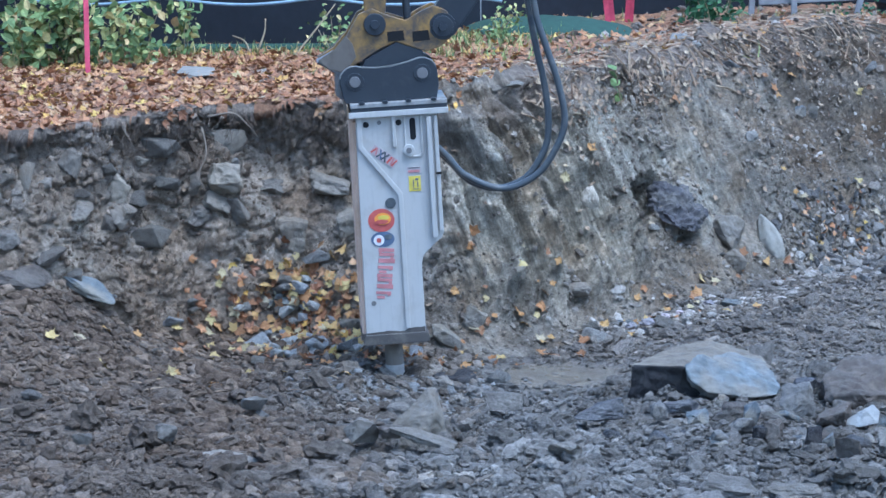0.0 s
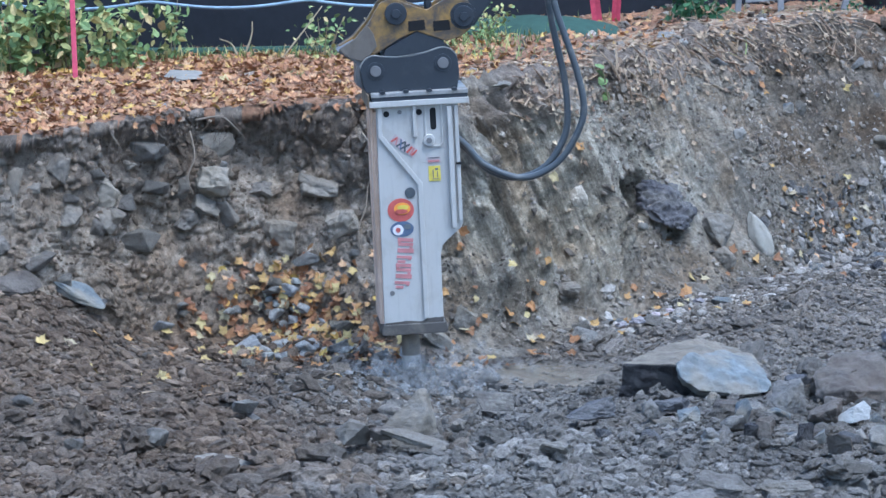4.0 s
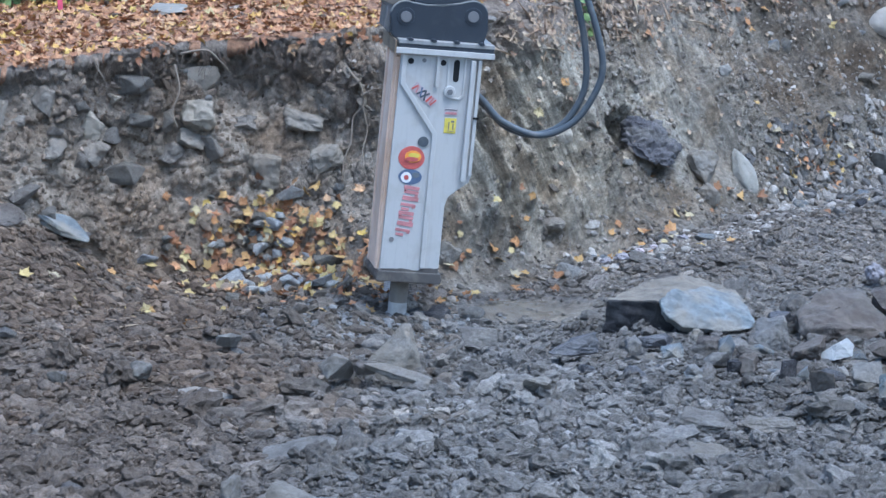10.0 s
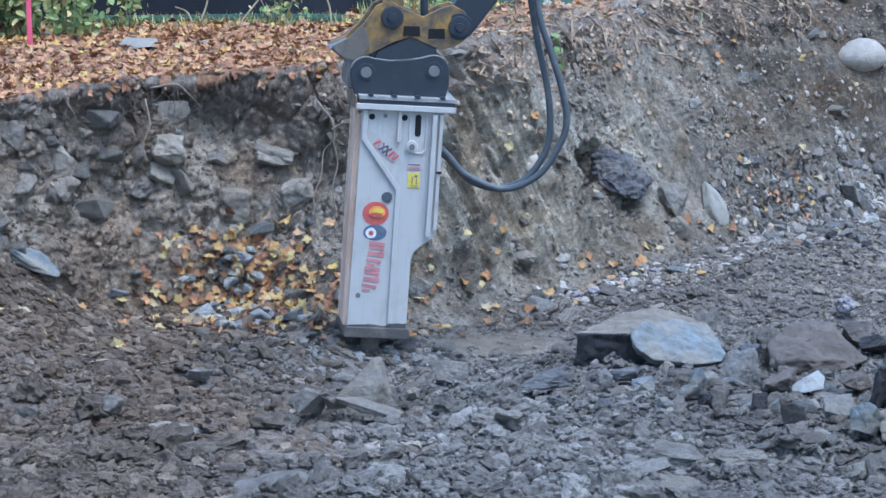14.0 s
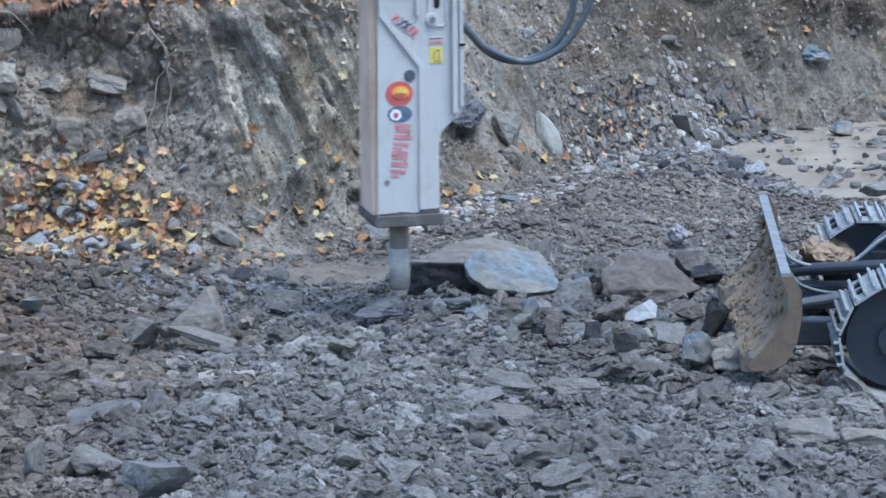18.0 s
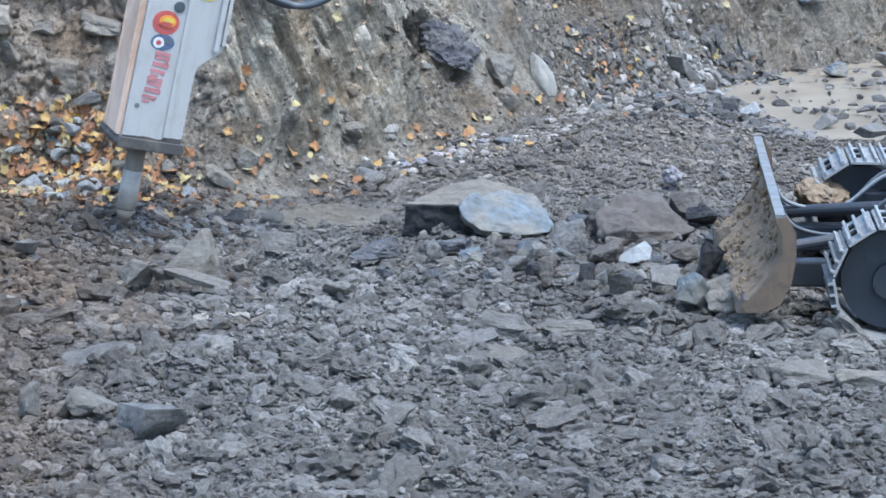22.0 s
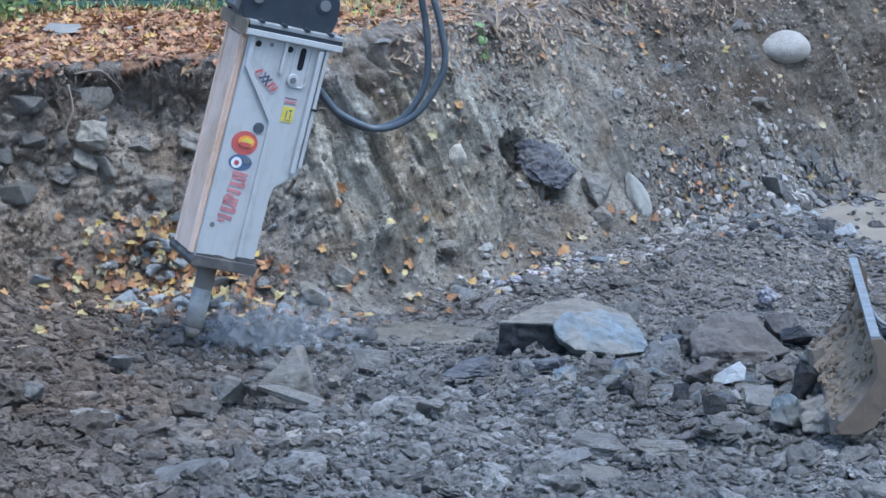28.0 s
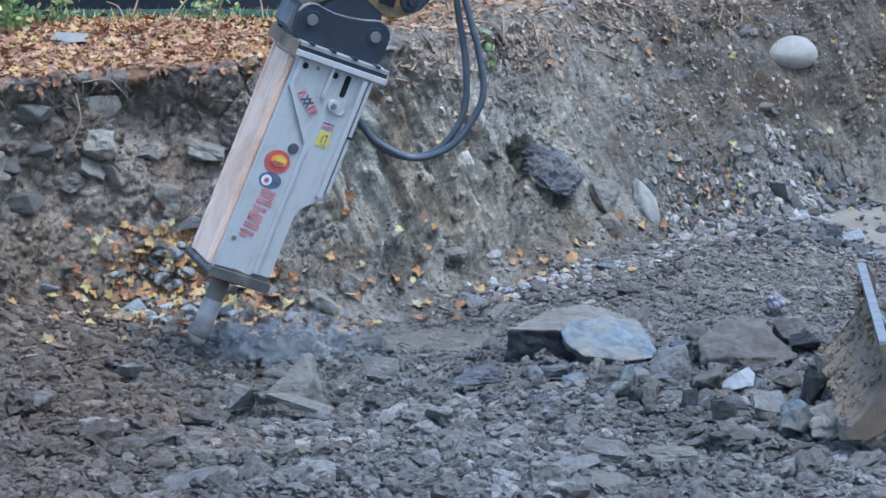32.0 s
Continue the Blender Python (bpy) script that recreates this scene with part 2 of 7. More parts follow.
SOIL, LITTER, BANK, WATER = soil_material(), litter_material(), bank_material(), water_material()
STONE_GREY = stone_material("grey_stone", (0.10, 0.095, 0.09), (0.28, 0.27, 0.255))
STONE_BLUE = stone_material("blue_grey_slate", (0.095, 0.11, 0.125), (0.235, 0.265, 0.29), (0.27, 0.24, 0.19), soiled=0.25)
STONE_CLEFT = stone_material("fresh_blue_cleft", (0.10, 0.122, 0.136), (0.27, 0.305, 0.325), (0.25, 0.225, 0.185), scale=13, soiled=0.35)
POWDERED = stone_material("powdered_blue_stone", (0.17, 0.175, 0.18), (0.30, 0.305, 0.31), soiled=0.35)
STONE_BROWN = stone_material("brown_stone", (0.070, 0.057, 0.049), (0.165, 0.140, 0.119), soiled=0.35)
STONE_SLAB = stone_material("weathered_slab", (0.15, 0.128, 0.10), (0.30, 0.265, 0.21), soiled=0.25)
STONE_EGG = stone_material("smooth_pale_stone", (0.40, 0.355, 0.29), (0.51, 0.46, 0.385), soiled=0.0)
STONE_WHITE = stone_material("whitish_stone", (0.30, 0.315, 0.335), (0.50, 0.52, 0.54), soiled=0.12)
# dark wet stones; on the split block's front it also paints recess shade
STONE_DARK = stone_material("dark_wet_and_shade_stone", (0.013, 0.012, 0.014), (0.042, 0.040, 0.043), None, 7, 0.5, soiled=0.15)
STONE_PALE = stone_material("pale_stone", (0.17, 0.165, 0.155), (0.33, 0.32, 0.30), soiled=0.6)
PEBBLE = stone_material("river_pebble", (0.32, 0.32, 0.315), (0.54, 0.535, 0.52), soiled=0.12)
STONE_SOIL = stone_material("earthy_stone", (0.095, 0.085, 0.074), (0.20, 0.183, 0.16))
WORN_EDGE = paint_material("worn_steel_edge", (0.20, 0.20, 0.195), (0.14, 0.12, 0.10), amount=0.8, rough=0.6, metal=0.2, scale=8)
STONE_VIOLET = stone_material("dark_violet_slate", (0.058, 0.058, 0.066), (0.15, 0.15, 0.162), soiled=0.3)
STONE_LEDGE = stone_material("dark_slate_ledge", (0.040, 0.038, 0.043), (0.135, 0.129, 0.136), soiled=0.5)
STONE_EARTHEN = stone_material("clay_smeared_stone", (0.13, 0.109, 0.087), (0.275, 0.238, 0.195), soiled=0.6)
STONE_WEATHERED = stone_material("weathered_bank_stone", (0.19, 0.163, 0.131), (0.37, 0.328, 0.272), soiled=0.4)
STONE_BUFF = stone_material("pale_buff_stone", (0.29, 0.272, 0.23), (0.43, 0.41, 0.355), soiled=0.3)
STONE_TAN = stone_material("tan_stone", (0.145, 0.125, 0.10), (0.28, 0.25, 0.205))
CLODS = clod_material("soil_clods", ((0.0, (0.134, 0.125, 0.114)), (0.55, (0.194, 0.183, 0.170)), (0.9, (0.258, 0.246, 0.231)), (1.0, (0.35, 0.338, 0.32))))
BROWN_CLODS = clod_material("brown_soil_clods", ((0.0, (0.108, 0.092, 0.076)), (0.55, (0.182, 0.158, 0.134)), (0.9, (0.27, 0.242, 0.208)), (1.0, (0.38, 0.352, 0.312))))
POWDER_CRUMBS = clod_material("crushed_rock", ((0.0, (0.20, 0.207, 0.214)), (0.6, (0.28, 0.288, 0.295)), (1.0, (0.36, 0.37, 0.38))))
PALE_GRAVEL = clod_material("pale_gravel", ((0.0, (0.20, 0.186, 0.164)), (0.5, (0.33, 0.318, 0.30)), (0.85, (0.48, 0.475, 0.46)), (1.0, (0.64, 0.63, 0.61))))
WET_STONES = clod_material("wet_grey_stone", ((0.0, (0.11, 0.11, 0.113)), (0.6, (0.20, 0.203, 0.205)), (1.0, (0.30, 0.30, 0.30))))
SOIL_LUMPS = clod_material("bank_earth", ((0.0, (0.15, 0.136, 0.118)), (0.5, (0.24, 0.22, 0.194)), (1.0, (0.34, 0.316, 0.28))))
GRAVEL = clod_material("bank_gravel", ((0.0, (0.12, 0.107, 0.092)), (0.45, (0.22, 0.20, 0.175)), (0.75, (0.34, 0.318, 0.287)), (1.0, (0.52, 0.50, 0.465))))
LEAF_LITTER = leaf_material("brown_leaves", ((0.0, (0.20, 0.094, 0.05)), (0.35, (0.35, 0.17, 0.082)), (0.6, (0.43, 0.23, 0.11)), (0.82, (0.47, 0.30, 0.165)), (0.93, (0.50, 0.30, 0.07)), (1.0, (0.53, 0.39, 0.11))))
LEAF_STRAW = leaf_material("straw_leaves", ((0.0, (0.18, 0.115, 0.075)), (0.5, (0.33, 0.24, 0.16)), (0.9, (0.39, 0.30, 0.205)), (1.0, (0.47, 0.38, 0.26))))
LEAF_GOLD = leaf_material("golden_leaves", ((0.0, (0.20, 0.10, 0.05)), (0.3, (0.35, 0.18, 0.07)), (0.6, (0.42, 0.27, 0.10)), (0.85, (0.43, 0.34, 0.14)), (1.0, (0.36, 0.31, 0.22))), True)
LEAF_GREEN = leaf_material("shrub_leaves", ((0.0, (0.085, 0.14, 0.05)), (0.4, (0.19, 0.26, 0.095)), (0.75, (0.34, 0.36, 0.13)), (0.92, (0.50, 0.44, 0.17)), (1.0, (0.42, 0.30, 0.15))))
LEAF_DEEP = leaf_material("dark_shrub_leaves", ((0.0, (0.02, 0.06, 0.025)), (0.6, (0.04, 0.11, 0.045)), (1.0, (0.09, 0.17, 0.07))))
ROOT_DARK = plain_material("dark_fine_root", (0.085, 0.062, 0.045), 0.9)
STEM = plain_material("dry_stem", (0.30, 0.24, 0.15), 0.8)
ROOT = plain_material("pale_root", (0.21, 0.17, 0.13), 0.85)
GREY_PAINT = paint_material("grey_machine_paint", (0.425, 0.41, 0.388), (0.28, 0.245, 0.20), amount=0.55, rough=0.42)
DUSTY_PAINT = paint_material("dusty_grey_paint", (0.70, 0.52, 0.39), (0.46, 0.28, 0.16), amount=0.9, rough=0.7, scale=2.5)
GRIMY_STEEL = paint_material("grimy_steel", (0.17, 0.165, 0.165), amount=0.6, rough=0.55, metal=0.3)
BARE_STEEL = paint_material("worn_bright_steel", (0.30, 0.295, 0.285), (0.20, 0.175, 0.145), amount=0.85, rough=0.55, metal=0.25, scale=7)
DUSTY_STEEL = paint_material("dusty_brown_steel", (0.13, 0.112, 0.095), (0.22, 0.19, 0.155), amount=0.9, rough=0.75, metal=0.1, scale=9)
CHISEL_STEEL = paint_material("dusty_chisel_steel", (0.20, 0.165, 0.132), (0.35, 0.30, 0.245), amount=0.9, rough=0.75, metal=0.0, scale=9)
BLACK_PAINT = paint_material("black_machine_paint", (0.028, 0.033, 0.042), (0.10, 0.095, 0.09), amount=0.35, rough=0.42)
YELLOW_PAINT = worn_paint("scuffed_yellow_paint", (0.33, 0.195, 0.05), (0.075, 0.060, 0.048))
RUST = worn_paint("rusty_brown_steel", (0.155, 0.118, 0.088), (0.075, 0.060, 0.050))
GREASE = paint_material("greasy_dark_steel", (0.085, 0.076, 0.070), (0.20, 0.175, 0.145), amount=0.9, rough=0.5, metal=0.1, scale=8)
HOSE_GREY = plain_material("worn_grey_hose", (0.20, 0.21, 0.22), 0.5)
RUBBER = paint_material("black_rubber", (0.066, 0.075, 0.085), (0.17, 0.165, 0.155), amount=0.6, rough=0.42, scale=11)
ROCK_DUST = plain_material("pale_rock_dust", (0.40, 0.362, 0.315), 0.8)
DUST = plain_material("drifting_rock_dust", (0.68, 0.68, 0.68), 0.9)
DUST.node_tree.nodes["Principled BSDF"].inputs["Alpha"].default_value = 0.055
# near-black painted as shade inside slots and recesses; also on shoe bolts
SHADOW_BLACK = plain_material("cavity_shade_black", (0.008, 0.008, 0.009), 0.8)
DECAL_RED = plain_material("red_decal", (0.45, 0.10, 0.085), 0.5)
DECAL_PINK = plain_material("faded_red_decal", (0.46, 0.20, 0.20), 0.55)
DECAL_FADED = plain_material("faded_white_decal", (0.43, 0.36, 0.355), 0.55)
DECAL_YELLOW = plain_material("yellow_decal", (0.62, 0.50, 0.08), 0.5)
DECAL_ORANGE = plain_material("orange_decal", (0.75, 0.30, 0.05), 0.5)
DECAL_BLUE = plain_material("slate_blue_decal", (0.10, 0.13, 0.20), 0.5)
DECAL_WHITE = plain_material("white_decal", (0.72, 0.70, 0.70), 0.5)
MUD = paint_material("dried_mud", (0.225, 0.165, 0.105), (0.085, 0.068, 0.054), amount=0.95, rough=0.95, scale=9)
TAN_PAINT = paint_material("muddy_tan_paint", (0.135, 0.098, 0.066), (0.06, 0.052, 0.048), amount=1.0, rough=0.85, scale=7)
FABRIC_BLACK = plain_material("black_woven_fabric", (0.012, 0.015, 0.022), 0.75)
TARP_GREEN = plain_material("green_netting", (0.032, 0.068, 0.050), 0.85)
ROPE_BLUE = plain_material("blue_white_rope", (0.26, 0.34, 0.42), 0.8)
PINK = plain_material("fluorescent_pink_paint", (0.66, 0.10, 0.17), 0.6)
ORANGE = plain_material("orange_paint", (0.72, 0.19, 0.07), 0.5)
GREY_WOOD = plain_material("weathered_grey_wood", (0.26, 0.26, 0.27), 0.8)
NAVY_PIPE = plain_material("dark_blue_plastic", (0.018, 0.032, 0.065), 0.4)
PIPE_BLACK = plain_material("black_corrugated_plastic", (0.022, 0.027, 0.036), 0.5)
PLASTIC_PINK = plain_material("pinkish_white_plastic", (0.235, 0.215, 0.222), 0.7)
SLATE_TOP = plain_material("pale_flat_slate", (0.235, 0.215, 0.182), 0.85)


# ---- noise and ground form, in plain numpy ----
def lattice(ix, iy, iz):
    h = (ix * 374761393 + iy * 668265263 + iz * 2147483647 + 974711) & 0xFFFFFFFF
    h = ((h ^ (h >> 13)) * 1274126177) & 0xFFFFFFFF
    h = ((h ^ (h >> 16)) * 2246822519) & 0xFFFFFFFF
    return ((h ^ (h >> 15)) & 0xFFFF) / 32767.5 - 1.0


def fuzz(x, y, z, size, seed=0):
    """Smooth noise from -1 to 1 with lumps of that size in metres."""
    x, y, z = x / size + 31.7 * seed, y / size + 17.3 * seed, z / size + 5.9 * seed
    ix, iy, iz = (np.floor(a).astype(np.int64) for a in (x, y, z))
    fx, fy, fz = x - ix, y - iy, z - iz
    fx, fy, fz = (a * a * (3 - 2 * a) for a in (fx, fy, fz))
    out = 0
    for dx in (0, 1):
        for dy in (0, 1):
            for dz in (0, 1):
                wgt = (fx if dx else 1 - fx) * (fy if dy else 1 - fy) * (fz if dz else 1 - fz)
                out = out + wgt * lattice(ix + dx, iy + dy, iz + dz)
    return out


def bump_at(x, y, cx, cy, rx, ry):
    return np.exp(-(((x - cx) / rx) ** 2 + ((y - cy) / ry) ** 2))


def floor_z(x, y):
    """The pit floor: near level, with a heap against the bank, two wet hollows and a low spoil ridge."""
    z = 0.05 * fuzz(x, y, 0 * x, 1.7, 3) + 0.035 * fuzz(x, y, 0 * x, 0.7, 4)
    z = z + 0.62 / (1 + np.exp((x + 2.0) / 0.22)) * np.clip((y - 18.3) / 1.9, 0, 1) ** 1.3
    z = z + 0.16 * bump_at(x, y, 2.55, 22.0, 0.55, 0.8) + 0.10 * bump_at(x, y, 1.7, 20.9, 0.5, 0.6)
    z = z - 0.17 * bump_at(x, y, 5.05, 24.5, 1.25, 1.75) + 0.05 * bump_at(x, y, 3.2, 22.4, 0.6, 0.5) - 0.11 * bump_at(x, y, 4.5, 23.0, 0.6, 0.5) - 0.08 * bump_at(x, y, 0.72, 20.32, 0.45, 0.33)
    z = z + 0.07 * bump_at(x, y, 3.2, 23.8, 0.28, 1.0) + 0.05 * bump_at(x, y, 3.92, 25.05, 0.2, 0.25) - 0.12 * bump_at(x, y, 0.25, 19.45, 0.9, 0.75) + 0.18 * bump_at(x, y, -0.58, 19.58, 0.40, 0.30) - 0.08 * bump_at(x, y, 3.9, 24.2, 0.75, 1.3)
    z = z + 0.028 * fuzz(0.3 * x + 0.12 * y, y, 0 * x, 0.2, 6) * np.clip((y - 16.5) / 1.5, 0, 1) * np.clip((0.4 - x) / 0.8, 0.25, 1)
    fade = np.clip((y - 9) / 3, 0, 1) * np.clip((40 - np.abs(x)) / 20, 0, 1)
    return z * fade


BASE_X = (-40, -4, -2.4, -1.9, -1.28, -0.63, 0.0, 0.75, 1.95, 3.0, 3.9, 5.0, 40)
BASE_Y = (19.4, 19.4, 20.1, 20.65, 21.1, 20.9, 20.4, 21.0, 22.6, 24.0, 25.3, 26.0, 30.0)
CREST_Y = (19.9, 19.9, 20.35, 20.85, 21.35, 21.55, 21.55, 22.4, 24.6, 25.7, 26.2, 26.7, 31.0)
CREST_Z = (1.33, 1.33, 1.33, 1.33, 1.33, 1.35, 1.395, 1.43, 1.41, 1.38, 1.35, 1.34, 1.33)
SLOPE_P = (0.6, 0.6, 0.5, 0.5, 0.42, 0.40, 0.45, 0.55, 0.8, 0.85, 0.8, 0.8, 0.8)


def soft_interp(x, xs, ys):
    k = 0.18
    return (np.interp(x - k, xs, ys) + np.interp(x, xs, ys) + np.interp(x + k, xs, ys)) / 3


def cells_flat(x, y, size, seed=0):
    """Scattered points, one a cell: the distances to the nearest two, in cells, and the nearest one's own number from 0 to 1."""
    x, y = x / size + 13.1 * seed, y / size + 7.7 * seed
    ix, iy = np.floor(x).astype(np.int64), np.floor(y).astype(np.int64)
    first, second, own = np.full(x.shape, 9.0), np.full(x.shape, 9.0), np.zeros(x.shape)
    for dx in (-1, 0, 1):
        for dy in (-1, 0, 1):
            u, v = ix + dx, iy + dy
            d = np.hypot(u + 0.5 + 0.45 * lattice(u, v, v * 0 + 3 + seed) - x, v + 0.5 + 0.45 * lattice(u, v, v * 0 + 57 + seed) - y)
            near = d < first
            second = np.where(near, first, np.minimum(second, d))
            own = np.where(near, 0.5 + 0.5 * lattice(u, v, v * 0 + 91 + seed), own)
            first = np.minimum(first, d)
    return first, second, own


def nubs(x, y, size, seed, sparse=0.0):
    """Rounded lumps of uneven height with gaps between them, 0 to 1."""
    first, second, own = cells_flat(x, y, size, seed)
    dome = np.sqrt(np.clip(1 - (first / 0.78) ** 2, 0, 1)) * np.clip((second - first) / 0.22, 0.0, 1) ** 0.5
    return dome * np.clip((own - sparse) / (1 - sparse), 0, 1)


def chunks(a, b, size, seed):
    """Broken plates set in and out, -1 to 1, with cracks between them."""
    first, second, own = cells_flat(a, b, size, seed)
    return (2 * own - 1) * np.clip((second - first) / 0.25, 0, 1) - 0.6 * np.clip(1 - (second - first) / 0.12, 0, 1)


def ground_form():
    """The ground sheet as a grid of rows along x: places (rows, columns, 3) and each row's zone."""
    xs = np.concatenate([-np.geomspace(420, 3.05, 22), np.linspace(-2.95, 5.6, 940), np.geomspace(5.8, 420, 22)])
    near = np.concatenate([-np.geomspace(420, 1, 14), np.linspace(0.5, 13.6, 26)])
    nf, nb, nt = 150, 190, 70
    yb, yc, pw = soft_interp(xs, BASE_X, BASE_Y), soft_interp(xs, BASE_X, CREST_Y), soft_interp(xs, BASE_X, SLOPE_P)
    zb = floor_z(xs, yb)
    zc = soft_interp(xs, BASE_X, CREST_Z) + 0.03 * fuzz(xs, 0 * xs, 0 * xs, 0.5, 8)
    rows, zone = [], []
    # the pit floor's columns fan out towards the bank
    fan = lambda y: xs * np.maximum(y, 5.0) / yb
    for y in near:
        x = fan(y)
        rows.append(np.stack([x, 0 * xs + y, floor_z(x, 0 * xs + y)], 1)), zone.append(0)
    for k in range(1, nf + 1):
        y = 13.6 + (yb - 13.6) * (k / nf) ** 1.12
        x = fan(y)
        rows.append(np.stack([x, y, floor_z(x, y)], 1)), zone.append(0)
    for k in range(1, nb + 1):
        u = k / nb
        v = u ** pw
        y = yb + (yc - yb) * v
        # rounded shoulder where the slope is gentle, sharp lip where it is steep
        gentle = np.clip((xs - 1.0) / 0.8, 0, 1)
        z = zb + (zc - zb) * (u * (1 - gentle) + (1.12 * u - 0.12 * u ** 4) * gentle)
        rows.append(np.stack([xs, y, z], 1)), zone.append(1)
    for k in range(1, nt + 1):
        y = yc + 7.5 * (k / nt) ** 1.15
        rows.append(np.stack([xs, y, 1.33 + (zc - 1.33) * np.exp(-(y - yc) / 0.9) + 0.03 * fuzz(xs, y, 0 * y, 0.9, 9) * min(1, k / 12) + 0 * y], 1)), zone.append(2)
    for s in np.geomspace(1.0, 480, 18):
        rows.append(np.stack([xs, yc + 7.5 + s, 1.33 + 0.0 * xs], 1)), zone.append(2)
    g = np.array(rows)
    zone = np.array(zone)
    # unevenness along the surface's normal
    du, dv = np.gradient(g, axis=1), np.gradient(g, axis=0)
    n = np.cross(du, dv)
    n /= np.linalg.norm(n, axis=2, keepdims=True) + 1e-12
    x, y, z = g[..., 0], g[..., 1], g[..., 2]
    seen = np.clip((5.6 - np.abs(x - 0.9)) / 0.4, 0, 1) * np.clip((y - 11.5) / 1.0, 0, 1) * np.clip((34 - y) / 3, 0, 1)
    d = np.zeros_like(x)
    # the floor: heaped clods, furrows of brown soil towards the west, finer gravel near the bank
    r = np.where(zone == 0)[0]
    fx, fy, fz = x[r], y[r], z[r]
    wx = fx + 0.035 * fuzz(fx, fy, fz, 0.11, 51) + 0.012 * fuzz(fx, fy, fz, 0.03, 52)
    wy = fy + 0.035 * fuzz(fx, fy, fz, 0.11, 53) + 0.012 * fuzz(fx, fy, fz, 0.03, 54)
    coarse = np.clip(0.75 + 0.8 * fuzz(fx, fy, fz, 0.7, 55), 0.25, 1.3)
    clod = 0.06 * coarse * nubs(0.6 * wx, wy, 0.34, 1, 0.2) + 0.045 * coarse * nubs(0.7 * wx, wy, 0.17, 2, 0.15) + 0.020 * nubs(0.8 * wx, wy, 0.08, 3) + 0.008 * fuzz(fx, fy, fz, 0.03, 14)
    furrow = 0.050 * fuzz(0.12 * fx, fy + 0.05 * fx, 0 * fx, 0.24, 56) + 0.026 * fuzz(0.2 * fx, fy + 0.04 * fx, 0 * fx, 0.11, 57) + 0.02 * nubs(0.6 * wx, wy, 0.2, 7, 0.5) + 0.008 * fuzz(wx, wy, fz, 0.04, 5)
    fine = 0.03 * nubs(0.6 * wx, wy, 0.3, 8, 0.3) + 0.012 * fuzz(wx, wy, fz, 0.08, 9) + 0.018 * fuzz(0.3 * fx, fy, fz, 0.16, 58)
    west = np.clip((0.1 - fx + 0.35 * fuzz(fx, fy, fz, 0.8, 59)) / 0.5, 0, 1) * np.clip((fy - 17.2 + 0.4 * fuzz(fx, fy, fz, 0.9, 60)) / 0.8, 0, 1)
    rear = np.clip((fy - 19.5) / 0.6, 0, 1) * np.clip((fx + 0.1) / 0.5, 0, 1)
    wet = np.maximum(bump_at(fx, fy, 4.7, 24.6, 1.25, 1.5), bump_at(fx, fy, 0.72, 20.32, 0.40, 0.30))
    d[r] = (clod * (1 - west) * (1 - rear) + furrow * west * (1 - rear) + fine * rear - 0.025) * (1 - 0.85 * np.clip(wet * 1.4, 0, 1))
    # the bank: cracked chunks under the lip, scraped fins, then a gravelly slope
    r = np.where(zone == 1)[0]
    fx, fy, fz = x[r], y[r], z[r]
    along = fx + 0.03 * fuzz(fx, fy, fz, 0.08, 61)
    up = fz + 0.03 * fuzz(fx, fy, fz, 0.08, 62)
    wall = 0.07 * fuzz(fx, fy, fz, 0.50, 15) + 0.045 * fuzz(fx, fy, fz, 0.22, 16) + 0.034 * chunks(along, 0.75 * up, 0.20, 21) + 0.022 * chunks(along, 0.62 * up, 0.095, 22) + 0.013 * chunks(along, 0.7 * up, 0.045, 23) + 0.010 * fuzz(fx, fy, fz, 0.03, 18)
    # a lean along the fins, from upper west to lower east
    lean = fx + 0.42 * fz
    rill = 0.06 * (1 - 2 * np.abs(fuzz(lean, 0.12 * fy, 0.3 * fz, 0.19, 39))) + 0.035 * (1 - 2 * np.abs(fuzz(lean, 0.12 * fy, 0.3 * fz, 0.09, 38)))
    stony = np.clip(0.5 + 1.6 * fuzz(fx, fy, fz, 0.45, 37), 0.1, 1.2)
    slope = 0.07 * fuzz(fx, fy, fz, 0.50, 15) + 0.05 * fuzz(fx, fy, fz, 0.2, 16) + rill * np.clip((fz - 0.15) / 0.3, 0, 1) + stony * (0.04 * nubs(along, up, 0.13, 24, 0.4) + 0.030 * nubs(along, up, 0.06, 25, 0.2) + 0.012 * nubs(along, up, 0.03, 26)) + 0.007 * fuzz(fx, fy, fz, 0.02, 18)
    blade = 1 - 2 * np.abs(fuzz(lean, 0.10 * fy, 0.14 * fz, 0.15, 19))
    thin = 1 - 2 * np.abs(fuzz(lean, 0.10 * fy, 0.12 * fz, 0.07, 29))
    hair = 1 - 2 * np.abs(fuzz(lean + 0.012 * fuzz(fx, fy, fz, 0.1, 36), 0.10 * fy, 0.12 * fz, 0.036, 35))
    comb = 0.13 * blade + 0.12 * thin + 0.045 * hair + 0.020 * chunks(lean + 0.015 * fuzz(fx, fy, fz, 0.05, 65), 0.30 * fz, 0.055, 27) + 0.014 * fuzz(fx, fy, fz, 0.04, 30) + 0.03 * fuzz(fx, fy, fz, 0.18, 31) + 0.010 * nubs(along, up, 0.03, 28)
    mid = np.clip((lean - 0.16) / 0.25, 0, 1) * np.clip((1.52 - lean) / 0.3, 0, 1) * np.clip((fz - 0.02) / 0.2, 0, 1) * np.clip((1.40 - fz) / 0.2, 0.3, 1)
    east = np.clip((lean - 1.15) / 0.5, 0, 1)
